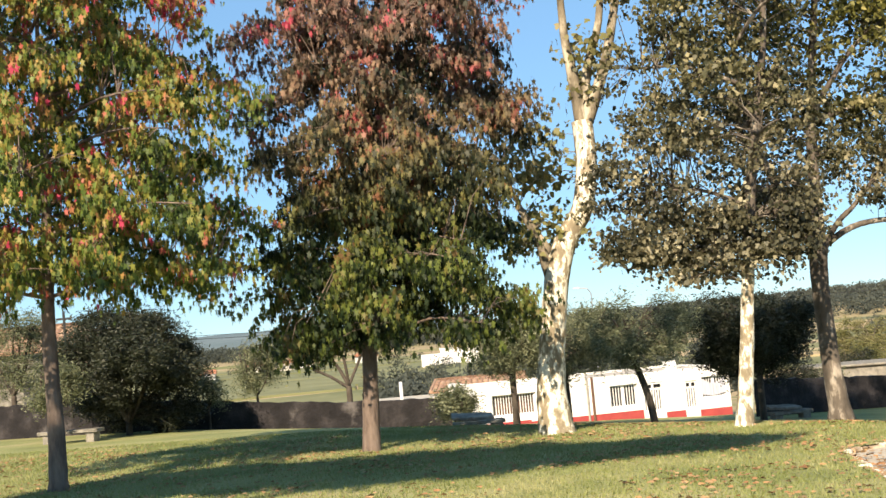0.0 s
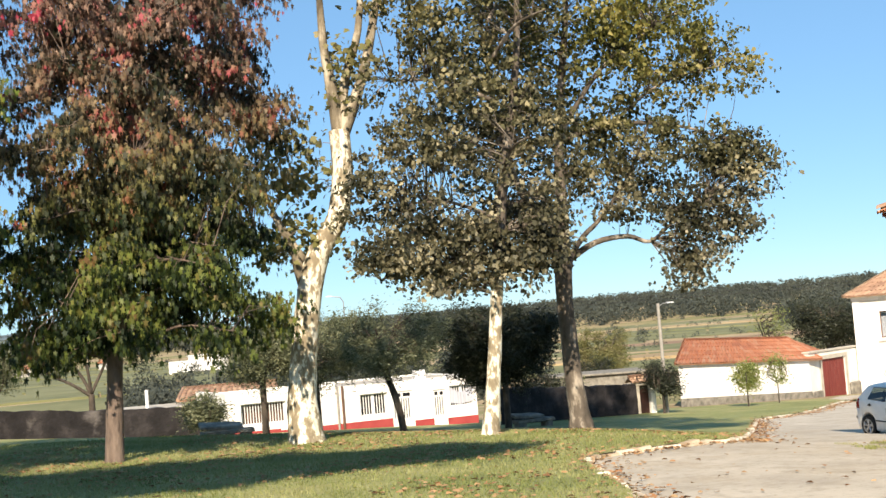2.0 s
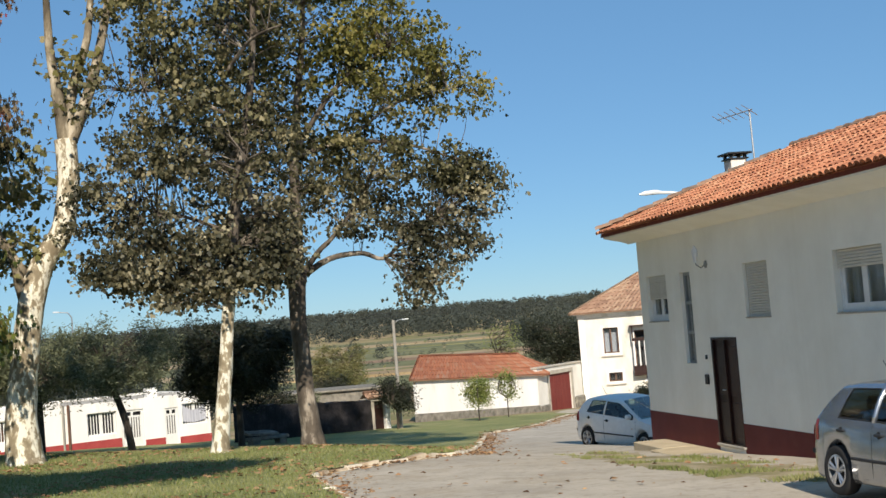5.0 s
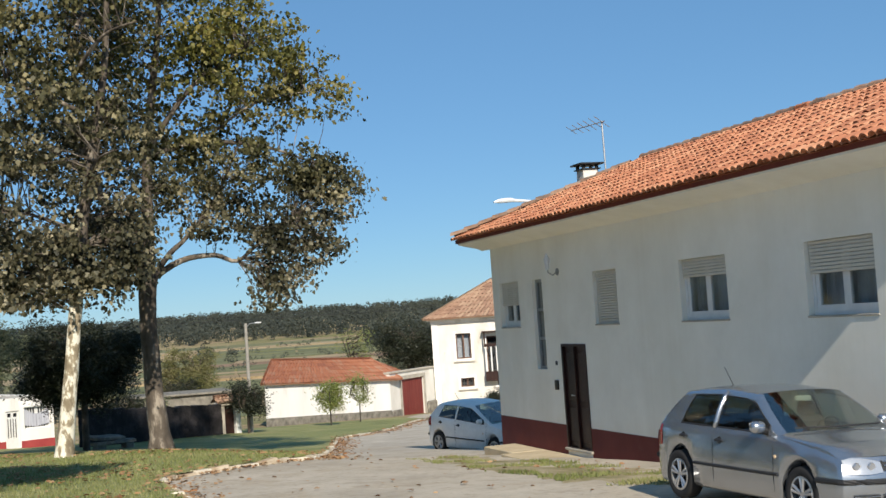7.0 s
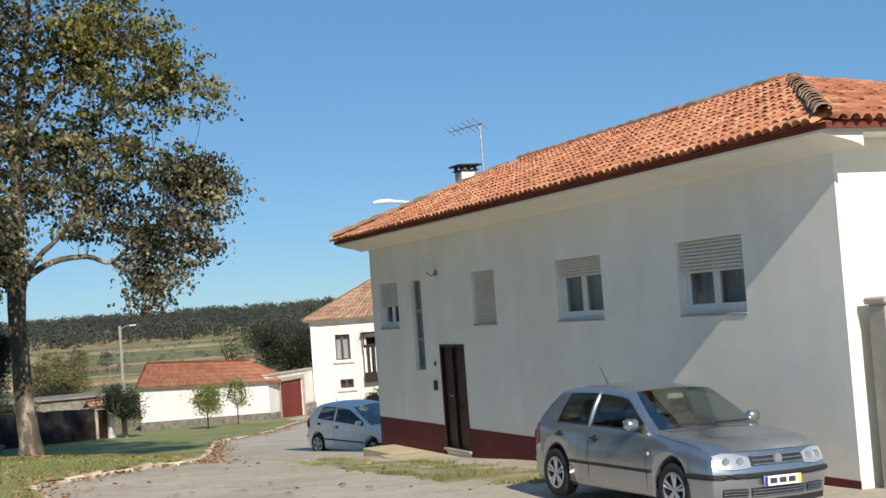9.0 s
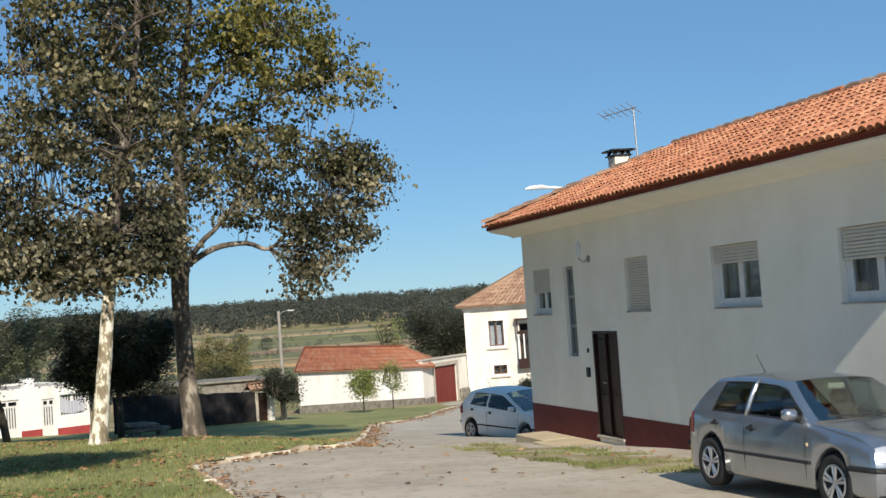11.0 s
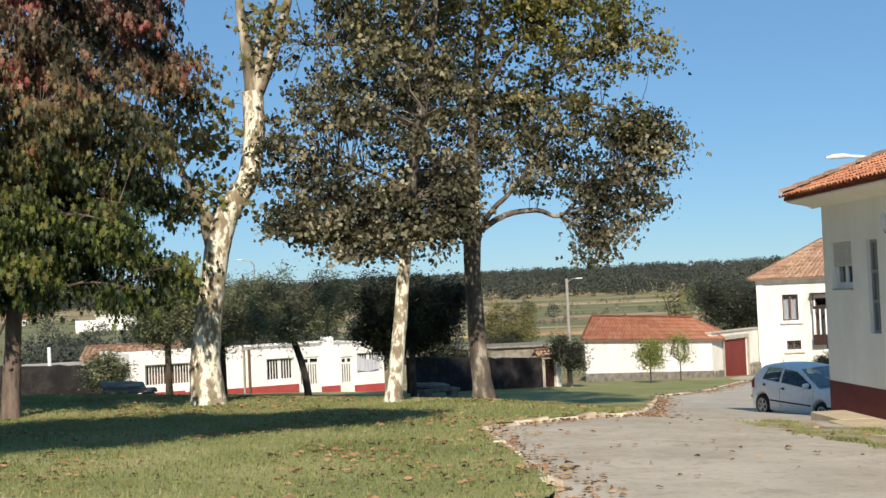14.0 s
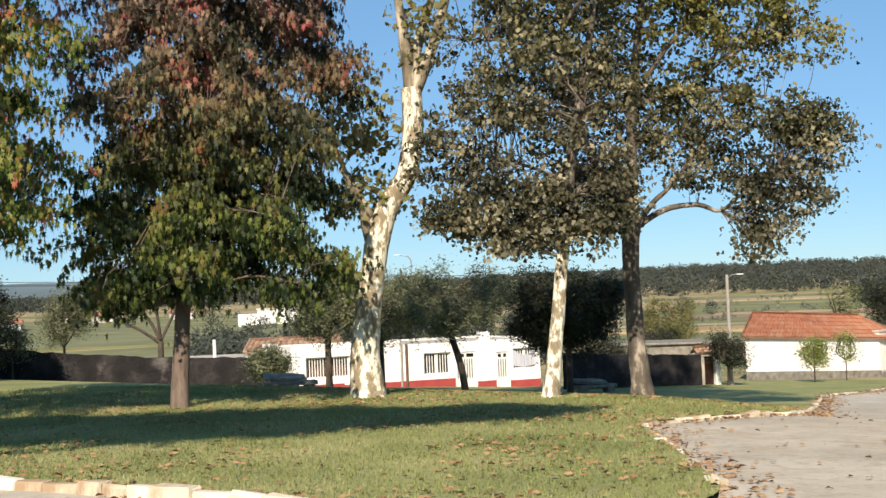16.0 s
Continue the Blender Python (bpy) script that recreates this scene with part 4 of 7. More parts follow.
part("dark_door", Geo().box(-0.25, 0.35, 0.02, 0.07, -0.3, 1.45), DARK_WOOD, gw)

# white garden wall with the orange roof of the shed behind it
SA, SB = Vector((26.3, 67.0, 0)), Vector((36.3, 71.25, 0))
sl = (SB - SA).length
shed = thing("shed", pose(SA.x, SA.y, 0, 0, 0, math.degrees(math.atan2((SB - SA).y, (SB - SA).x))), "long white shed with an orange tiled hip roof", "building")
prof = Geo()
LEAN = 1.05      # the shed is skewed in plan: its ends run back to the right
prof.add([(0, 0, -3.0), (sl, 0, -3.6), (sl, 0, -0.92), (0, 0, -0.34), (0, 6, -3.0), (sl, 6, -3.6), (sl, 6, -0.92), (0, 6, -0.34)], [(0, 1, 2, 3), (5, 4, 7, 6), (4, 0, 3, 7), (1, 5, 6, 2), (3, 2, 6, 7)])
prof.v = [(x + LEAN * y, y, z) for x, y, z in prof.v]
part("wall", prof, STAINED_WHITE, shed, "sunlit white plaster wall with grey stains")
part("stone_footing", Geo().add([(-0.02, -0.06, -3.1), (sl, -0.06, -3.9), (sl, -0.06, -2.85), (-0.02, -0.06, -2.25), (-0.02, 0.0, -3.1), (sl, 0, -3.9), (sl, 0, -2.85), (-0.02, 0, -2.25)], [(0, 1, 2, 3), (3, 2, 6, 7), (0, 3, 7, 4), (1, 5, 6, 2)]), BENCH_STONE, shed, "low grey rubble footing")
shed_roof = tiled_roof(shed, [((-0.2, -0.25, -0.32), (sl + 1.2, -0.25, -1.0), (sl - 1.4, 3.0, 0.32), (0.5, 3.0, 0.82)), ((-0.2, -0.25, -0.32), (-0.2, 6.2, -0.32), (0.5, 3.0, 0.82), (0.5, 3.0, 0.82)), ((sl + 1.2, -0.25, -1.0), (sl + 2.2, 6.2, -0.9), (sl - 1.4, 3.0, 0.32), (sl - 1.4, 3.0, 0.32)), ((-0.2, 6.2, -0.32), (sl + 2.2, 6.2, -0.9), (sl - 1.4, 3.0, 0.32), (0.5, 3.0, 0.82))], ORANGE_TILE, 0.26)
for v in shed_roof.data.vertices:
    v.co.x += LEAN * v.co.y

GA = SB + Vector((0.05, 0.1, 0))
GB = Vector((41.7, 75.3, 0))
gl = (GB - GA).length
gwall = thing("gate_wall", pose(GA.x, GA.y, 0, 0, 0, math.degrees(math.atan2((GB - GA).y, (GB - GA).x))), "weathered plaster wall with a stone framed gateway", "wall", kind="structure")


def turned(g):
    """Swap a slab built in y-z to x-z."""
    g.v = [(y, x, z) for x, y, z in g.v]
    return g


G0, G1, GZ = gl * 0.25, gl * 0.74, -1.08
part("masonry", turned(Geo().slab(0, gl, -4.2, -0.62, 0, 0.35, [(G0, G1, -4.2, GZ)])), OLD_WHITE, gwall)
part("stone_jamb", Geo().box(G0 - 0.28, G0, -0.04, 0.0, -3.7, GZ, 0.01), CONCRETE, gwall)
part("stone_jamb", Geo().box(G1, G1 + 0.28, -0.04, 0.0, -3.7, GZ, 0.01), CONCRETE, gwall)
part("stone_lintel", Geo().box(G0 - 0.28, G1 + 0.28, -0.045, 0.0, GZ, GZ + 0.25, 0.01), CONCRETE, gwall)
part("coping", Geo().box(-0.05, gl + 0.02, -0.08, 0.42, -0.62, -0.5, 0.02), CONCRETE, gwall)
part("rubble_foot", Geo().box(0, G0 - 0.3, -0.12, 0.0, -4.0, -2.9, 0.06), BENCH_STONE, gwall)
part("rubble_foot", Geo().box(G1 + 0.3, gl, -0.18, 0.0, -4.0, -2.75, 0.08), BENCH_STONE, gwall)
gate = part("gate", Geo().box(G0, G1, 0.12, 0.16, -3.75, GZ), RED_WOOD, gwall, "dark red boarded double gate")
for k in range(10):
    a = G0 + (G1 - G0) * k / 10
    part("board", Geo().box(a + 0.008, a + (G1 - G0) / 10 - 0.008, 0.09, 0.12, -3.75, GZ, 0.006), RED_WOOD, gate)

# manor house
manor = thing("manor", pose(41.75, 75.2, 0, 0, 0, -29), "large weathered white house with hipped tile roof and balcony", "house")
MW = [(1.55, 2.55, -0.15, 1.55), (3.6, 5.4, -1.55, 1.25), (1.72, 2.62, -2.05, -1.45), (4.2, 5.1, -2.05, -1.45), (7.5, 8.5, -0.15, 1.55), (7.6, 8.5, -2.05, -1.45)]
part("wall", turned(Geo().slab(0, 13, -4.6, 2.55, 0, 0.4, MW)), OLD_WHITE, manor)
part("side_wall", Geo().box(0, 0.4, 0.4, 9.6, -4.6, 2.55).box(12.6, 13, 0.4, 9.6, -4.6, 2.55).box(0.4, 12.6, 9.2, 9.6, -4.6, 2.55), OLD_WHITE, manor)
part("corner_strip", Geo().box(-0.05, 0.35, -0.05, -0.002, -4.6, 2.4, 0.01), STAINED_WHITE, manor)
part("cornice", Geo().box(-0.35, 13.3, -0.35, 9.9, 2.5, 2.62, 0.02).box(-0.12, 13.1, -0.12, -0.01, 2.3, 2.5, 0.02), STAINED_WHITE, manor)
for a, b, c, d in MW:
    w = part("window", turned(Geo().slab(a, b, c, d, 0.14, 0.2, [(a + 0.08, (a + b) / 2 - 0.05, c + 0.08, d - 0.08), ((a + b) / 2 + 0.05, b - 0.08, c + 0.08, d - 0.08)])), BROWN_WOOD, manor, "brown wooden window in a stone surround")
    p = part("pane", Geo().box(a + 0.08, b - 0.08, 0.165, 0.175, c + 0.08, d - 0.08), PANE, w)
    p.visible_shadow = False
    part("backing_sheet", Geo().box(a - 0.1, b + 0.1, 0.45, 0.5, c - 0.1, d + 0.1), CURTAIN if c > -1 else DIM, w)
    part("surround", turned(Geo().slab(a - 0.16, b + 0.16, c - 0.16, d + 0.16, -0.03, -0.001, [(a, b, c, d)])), STAINED_WHITE, w)
    part("window_sill", Geo().box(a - 0.2, b + 0.2, -0.1, -0.03, c - 0.24, c - 0.16), CONCRETE, w)
bal = part("balcony", Geo().box(3.4, 5.7, -0.55, -0.04, -1.75, -1.6, 0.02), DARK_WOOD, manor, "dark wooden balcony with white balusters")
part("balcony_front", Geo().box(3.4, 5.7, -0.55, -0.50, -1.6, -1.2), DARK_WOOD, bal)
part("rail", Geo().box(3.4, 5.7, -0.57, -0.49, 0.55, 0.75), DARK_WOOD, bal)
part("lower_rail", Geo().box(3.4, 5.7, -0.56, -0.5, -1.2, -1.1), DARK_WOOD, bal)
for k in range(7):
    part("baluster", Geo().box(3.45 + k * 0.36, 3.55 + k * 0.36, -0.56, -0.5, -1.1, 0.55, 0.01), FRAME_W, bal)
for k in range(2):
    part("post", Geo().box(3.4 + k * 2.2, 3.5 + k * 2.2, -0.55, -0.5, 0.75, 1.5), DARK_WOOD, bal)
part("balcony_roof", Geo().box(3.3, 5.8, -0.6, -0.02, 1.5, 1.6), DARK_WOOD, bal)
tiled_roof(manor, [((-0.6, -0.6, 2.62), (13.6, -0.6, 2.62), (8.6, 4.8, 5.15), (4.4, 4.8, 5.15)), ((-0.6, -0.6, 2.62), (-0.6, 10.2, 2.62), (4.4, 4.8, 5.15), (4.4, 4.8, 5.15)), ((13.6, -0.6, 2.62), (13.6, 10.2, 2.62), (8.6, 4.8, 5.15), (8.6, 4.8, 5.15)), ((-0.6, 10.2, 2.62), (13.6, 10.2, 2.62), (8.6, 4.8, 5.15), (4.4, 4.8, 5.15))], OLD_TILE, 0.28)

# lamp post and pole
pl = thing("utility_pole", pose(21.9, 57.7, land(21.9, 57.7)), "grey concrete pole with a street lamp arm", "pole")
part("pole", Geo().tube([(0, 0, -0.4), (0, 0, 2.5), (0, 0, 5.3)], [0.095, 0.085, 0.07], 10), POLE_M, pl)
part("lamp_arm", Geo().tube([(0, 0, 5.1), (0.2, -0.1, 5.28), (0.42, -0.2, 5.3)], [0.022] * 3, 6), STEEL, pl)
part("lamp_head", Geo().box(0.38, 0.72, -0.27, -0.13, 5.27, 5.33, 0.02), LAMP_WHITE, pl)
st = thing("street_lamp", pose(22.62, 32.75, land(22.62, 32.75)), "tall steel street lamp with a pale flat head", "street lamp")
part("pole", Geo().tube([(0, 0, -0.3), (0, 0, 4), (-0.05, 0, 7.2)], [0.09, 0.07, 0.05], 10), STEEL, st)
part("arm", Geo().tube([(-0.05, 0, 7.2), (-0.25, 0.03, 7.42), (-0.7, 0.1, 7.48), (-1.1, 0.15, 7.5)], [0.045, 0.045, 0.045, 0.05], 8), LAMP_WHITE, st)
part("head", Geo().tube([(-1.0, 0.14, 7.5), (-1.2, 0.17, 7.52), (-1.55, 0.22, 7.50), (-1.75, 0.25, 7.47)], [0.045, 0.075, 0.07, 0.025], 8), LAMP_WHITE, st)


bl_ = thing("street_lamp", pose(9.23, 77.47, land(9.23, 77.47)), "slim grey street lamp beyond the white outbuilding", "street lamp")
part("pole", Geo().tube([(0, 0, -0.3), (0, 0, 4), (0, 0, 5.13 - land(9.23, 77.47) - 0.35)], [0.065, 0.05, 0.038], 8), STEEL, bl_)
part("arm", Geo().tube([(0, 0, 5.13 - land(9.23, 77.47) - 0.35), (-0.2, 0, 5.13 - land(9.23, 77.47) - 0.08), (-0.75, 0, 5.13 - land(9.23, 77.47))], [0.035, 0.035, 0.03], 8), STEEL, bl_)
part("head", Geo().box(-1.05, -0.7, -0.08, 0.08, 5.13 - land(9.23, 77.47) - 0.035, 5.13 - land(9.23, 77.47) + 0.035, 0.02), LAMP_WHITE, bl_)


# ---- stone benches ----
def bench(x, y, rz, label, L=1.9, slab=16.0, sink=0.0):
    """A heavy slab on two rough blocks, with a second slab that leans on its rear edge."""
    b = thing("bench", pose(x, y, land(x, y) + 0.08 - sink, 0, 0, rz), label, "bench", "stone benches on the lawn")
    part("seat", rough_slab(L, 0.62, 0.13, 5, (0, 0, 0.42)), BENCH_STONE, b)
    for sx in (-1, 1):
        part("support", rough_slab(0.34, 0.46, 0.42, 7 + sx, (sx * L * 0.36, 0, 0.15)), BENCH_STONE, b)
    if slab:
        o = part("leaning_slab", rough_slab(L * 0.82, 0.55, 0.11, 9, (0, 0, 0)), BENCH_STONE, b, "dark tilted stone slab")
        o.matrix_local = pose(-L * 0.1, 0.22, 0.62, slab, 4, 0)
    return b


def rough_slab(l, w, h, seed, at):
    """A hewn block with chamfered, uneven edges."""
    r = random.Random(seed)
    bm = bmesh.new()
    bmesh.ops.create_cube(bm, size=1.0, matrix=Matrix.Translation(at) @ Matrix.Diagonal((l, w, h, 1)))
    bmesh.ops.subdivide_edges(bm, edges=bm.edges[:], cuts=2, use_grid_fill=True)
    bmesh.ops.bevel(bm, geom=[e for e in bm.edges if e.calc_face_angle(0) > 0.5], offset=0.02, segments=1, affect="EDGES")
    for v in bm.verts:
        v.co += Vector([r.uniform(-0.014, 0.014) for _ in range(3)])
    bm.verts.index_update()
    g = Geo().add([v.co[:] for v in bm.verts], [[v.index for v in f.verts] for f in bm.faces])
    bm.free()
    return g


bench(0.95, 42.6, 8, "lichened stone bench with a dark slanted slab", 1.7, 14.0, 0.26)
bench(-13.9, 47.0, -12, "grey stone bench below the dark trees", 2.4, 0.0)
bench(13.4, 50.5, 14, "dark stone bench against the rubble wall", 1.7, 10.0, 0.15)

# ---- trees ----
STAR = [(0.0, -0.42), (0.09, -0.18), (0.30, -0.16), (0.15, 0.06), (0.27, 0.40), (0.06, 0.20), (0.0, 0.72), (-0.06, 0.20), (-0.27, 0.40), (-0.15, 0.06), (-0.30, -0.16), (-0.09, -0.18)]
MAPLE = [(0.0, -0.5), (0.30, -0.32), (0.52, 0.0), (0.24, 0.08), (0.28, 0.36), (0.0, 0.55), (-0.28, 0.36), (-0.24, 0.08), (-0.52, 0.0), (-0.30, -0.32)]
LANCE = [(0.0, -0.5), (0.15, 0.0), (0.0, 0.5), (-0.15, 0.0)]


def leaves(points, size, shape, rng, droop=0.5, curl=0.15, spread=0.5):
    """One mesh of many leaves at the points: each turned at random, hanging by droop."""
    n = len(points)
    sh = np.array(shape)
    k = len(sh)
    P = np.asarray(points)
    # hanging direction and facing direction of each leaf
    down = np.stack([rng.normal(0, 1 - droop, n), rng.normal(0, 1 - droop, n), -droop - 0.4 * np.abs(rng.normal(0, 0.5, n))], 1)
    down /= np.linalg.norm(down, axis=1)[:, None] + 1e-9
    f = rng.normal(0, 1, (n, 3))
    f[:, 2] = np.abs(f[:, 2]) * 0.7 + 0.15
    side = np.cross(down, f)
    side /= np.linalg.norm(side, axis=1)[:, None] + 1e-9
    nrm = np.cross(side, down)
    s = size * (1 + rng.uniform(-spread, spread, n))[:, None, None]
    bend = curl * (np.abs(sh[:, 0]) * 2.4 + np.abs(sh[:, 1]) * 0.4)
    V = P[:, None, :] + s * (sh[None, :, 0, None] * side[:, None, :] + sh[None, :, 1, None] * down[:, None, :] + bend[None, :, None] * nrm[:, None, :])
    g = Geo()
    g.v = V.reshape(-1, 3)
    g.f = np.arange(n * k).reshape(n, k)
    return g


def leaf_mesh(name, g, material):
    me = bpy.data.meshes.new(name)
    nv, (nf, k) = len(g.v), g.f.shape
    me.vertices.add(nv)
    me.vertices.foreach_set("co", np.asarray(g.v, dtype=np.float32).ravel())
    me.loops.add(nf * k)
    me.loops.foreach_set("vertex_index", g.f.ravel().astype(np.int32))
    me.polygons.add(nf)
    me.polygons.foreach_set("loop_start", (np.arange(nf) * k).astype(np.int32))
    me.materials.append(material)
    me.update(calc_edges=True)
    return me


def clumps(blobs, rng):
    """Clump centres inside ellipsoids (cx, cy, cz, rx, ry, rz, count), thicker toward the outside."""
    C = []
    for cx, cy, cz, rx, ry, rz, n in blobs:
        d = rng.normal(0, 1, (n, 3))
        d /= np.linalg.norm(d, axis=1)[:, None]
        r = rng.uniform(0.12, 1.0, n) ** 0.45
        C.append(np.array([cx, cy, cz]) + d * r[:, None] * np.array([rx, ry, rz]))
    return np.concatenate(C)


def crown_points(C, rng, per, sig, flat=0.55, spray=0.0, axis=(0.0, 0.0)):
    n = len(C)
    k = rng.poisson(per, n)
    idx = np.repeat(np.arange(n), k)
    s = sig * rng.uniform(0.6, 1.25, n)[idx]
    if spray <= 0:
        return C[idx] + rng.normal(0, 1, (len(idx), 3)) * s[:, None] * np.array([1, 1, flat])
    # hanging sprays: leaves strung along a line that runs outward and down from each clump
    out = C - np.array([*axis, 0.0])
    out[:, 2] = 0
    out /= np.linalg.norm(out, axis=1)[:, None] + 1e-6
    out = out * rng.uniform(0.5, 1.0, (n, 1)) + rng.normal(0, 0.35, (n, 3))
    out[:, 2] = rng.uniform(-0.75, -0.1, n)
    f = rng.uniform(-0.5, 0.9, len(idx))
    bend = np.zeros((len(idx), 3))
    bend[:, 2] = -0.35 * spray * np.maximum(f, 0) ** 2
    return C[idx] + out[idx] * (f * spray)[:, None] + bend + rng.normal(0, 1, (len(idx), 3)) * (s * 0.42)[:, None] * np.array([1, 1, 0.8])


def tree(name, label, category, trunk, radii, limbs, blobs, per, sig, size, shape, leaf, bark, seed, twig=0.02, droop=0.5, group="", flat=0.55, bark_limb=None, spray=0.0):
    """trunk: points; limbs: (points, r0, r1); blobs as for clumps(), all in the world."""
    rng = np.random.default_rng(seed)
    r = random.Random(seed)
    base = Vector(trunk[0])
    t = thing(name, pose(*base), label, category, group)

    def loc(p):
        return Vector(p) - base
    # rounder trunk from a smooth line
    def fine(pts, rad, n=5):
        P, R = [], []
        V = [loc(p) for p in pts]
        for i in range(len(V) - 1):
            a, b, c, d = V[max(i - 1, 0)], V[i], V[i + 1], V[min(i + 2, len(V) - 1)]
            for k in range(n):
                q = k / n
                P.append(0.5 * (2 * b + (c - a) * q + (2 * a - 5 * b + 4 * c - d) * q * q + (3 * b - a - 3 * c + d) * q ** 3))
                R.append(rad[i] + (rad[i + 1] - rad[i]) * q)
        return P + [V[-1]], R + [rad[-1]]
    P, R = fine(trunk, radii)
    P = [P[0] - Vector((0, 0, 0.35)), *P]
    R = [R[0] * 1.35, *R]
    R[1] *= 1.12
    part("trunk", Geo().tube(P, R, 16, wob=0.05, rng=r), bark, t, smooth=True)
    skel = [p for p in P if p.z > 1.2]
    for pts, r0, r1 in limbs:
        n = len(pts)
        lp, lr = fine(pts, [r0 + (r1 - r0) * i / (n - 1) for i in range(n)], 4)
        part("limb", Geo().tube(lp, lr, 10, wob=0.05, rng=r), bark_limb or bark, t, smooth=True)
        skel += lp[2:]
    C = clumps(blobs, rng)
    SK = np.array([tuple(p) for p in skel])
    Cl = C - np.array(base)
    tw = Geo()
    for c in Cl:
        d2 = ((SK - c) ** 2).sum(1) + 1.6 * np.maximum(0, SK[:, 2] - c[2] + 0.2) ** 2
        a = Vector(SK[int(d2.argmin())])
        b = Vector(c)
        if (b - a).length > 2.0:
            continue
        m = a.lerp(b, 0.5) + Vector((r.uniform(-0.2, 0.2), r.uniform(-0.2, 0.2), 0.12 * (b - a).length + r.uniform(-0.1, 0.15)))
        w = min(0.06, twig * (0.5 + 0.35 * (b - a).length))
        tw.tube([a, m, b], [w, w * 0.65, w * 0.25], 5, caps=False)
    tagged(part("branchwork", tw, bark_limb or bark, t), kind="stuff")
    pts = crown_points(Cl, rng, per, sig, flat, spray)
    part("crown", leaf_mesh("crown", leaves(pts, size, shape, rng, droop), leaf), None, t)
    return t


def nearer(ob, k):
    """Moves a thing toward the viewer's standpoint, keeping its bearing and shape."""
    ob.matrix_world = Matrix.Translation((0, 0, 2.7)) @ Matrix.Scale(k, 4) @ Matrix.Translation((0, 0, -2.7)) @ ob.matrix_world


def tiers(axis, z0, z1, reach, seed, step=0.8, count=7):
    """Spreading tiers of branches round a leaning stem: returns limbs and leaf blobs. axis(z) and reach(share of height) shape the crown."""
    r = random.Random(seed)
    limbs, blobs = [], []
    z = z0
    while z < z1:
        R = reach((z - z0) / (z1 - z0))
        a0 = r.uniform(0, 6.28)
        cx, cy = axis(z)
        for k in range(count):
            a = a0 + 2 * math.pi * k / count + r.uniform(-0.3, 0.3)
            q = R * r.uniform(0.70, 1.12)
            dz = r.uniform(-0.3, 0.3)
            dx, dy = math.cos(a), math.sin(a)
            if k % 2 == 0:
                limbs.append(([(cx, cy, z + dz - 0.25), (cx + dx * q * 0.5, cy + dy * q * 0.5, z + dz + 0.22), (cx + dx * q * 0.95, cy + dy * q * 0.95, z + dz)], 0.05, 0.012))
            blobs.append((cx + dx * q * 0.42, cy + dy * q * 0.42, z + dz + 0.12, 0.30 * q + 0.25, 0.30 * q + 0.25, 0.34, 5))
            blobs.append((cx + dx * q * 0.82, cy + dy * q * 0.82, z + dz - 0.05, 0.75, 0.75, 0.36, 7))
        z += step * r.uniform(0.85, 1.15)
    return limbs, blobs


gum_l, gum_b = tiers(lambda z: (-9.35, 30.55), 4.9, 15.0, lambda f: 4.55 - 0.8 * max(0, 0.25 - f) * 2 - 2.2 * max(0, f - 0.75), 61, 0.80, 8)
gum_b += [(-5.4, 31.0, 6.2, 1.2, 1.1, 0.55, 14), (-5.2, 31.0, 9.4, 1.0, 1.0, 0.8, 14), (-6.0, 30.6, 5.1, 1.1, 1.1, 0.45, 14), (-5.9, 30.8, 7.8, 1.1, 1.1, 0.7, 14)]
gum = tree("sweetgum_tree", "young sweetgum with green, orange and crimson autumn leaves", "tree",
     [(-9.42, 30.6, -0.06), (-9.39, 30.59, 1.7), (-9.41, 30.59, 3.0), (-9.39, 30.59, 4.4), (-9.25, 30.63, 7.7), (-9.2, 30.6, 12.0)], [0.24, 0.19, 0.175, 0.16, 0.11, 0.03],
     gum_l, gum_b, 52, 0.30, 0.185, STAR, GUM_A, BARK, 11, 0.016, 0.84, "sweetgum trees", spray=0.80)
nearer(gum, 0.86)
gum_l, gum_b = tiers(lambda z: (-2.0 + 0.115 * z, 32.62), 3.2, 14.0, lambda f: 3.35 - 1.3 * max(0, f - 0.75) * 2 - 0.6 * max(0, 0.12 - f) * 4, 62, 0.72, 7)
gum_b += [(-3.0, 32.4, 3.3, 1.2, 1.1, 0.5, 16), (1.8, 32.5, 3.4, 0.9, 0.8, 0.45, 16), (2.3, 32.5, 8.4, 0.8, 0.8, 0.8, 12), (-4.3, 32.4, 10.7, 0.7, 0.7, 0.8, 12), (-1.2, 32.9, 4.6, 2.0, 1.6, 1.0, 60), (-1.1, 32.9, 6.6, 2.0, 1.6, 1.0, 50)]
gum = tree("sweetgum_tree", "broad sweetgum, dark green below and purple-red above", "tree",
     [(-2.06, 32.64, -0.05), (-1.96, 32.64, 1.5), (-1.86, 32.65, 2.9), (-1.5, 32.66, 5.8), (-0.9, 32.69, 10.2), (-0.6, 32.7, 13.6)], [0.25, 0.20, 0.185, 0.15, 0.09, 0.02],
     gum_l, gum_b, 54, 0.30, 0.18, STAR, GUM_B, BARK, 12, 0.016, 0.84, "sweetgum trees", spray=0.72)
nearer(gum, 0.94)
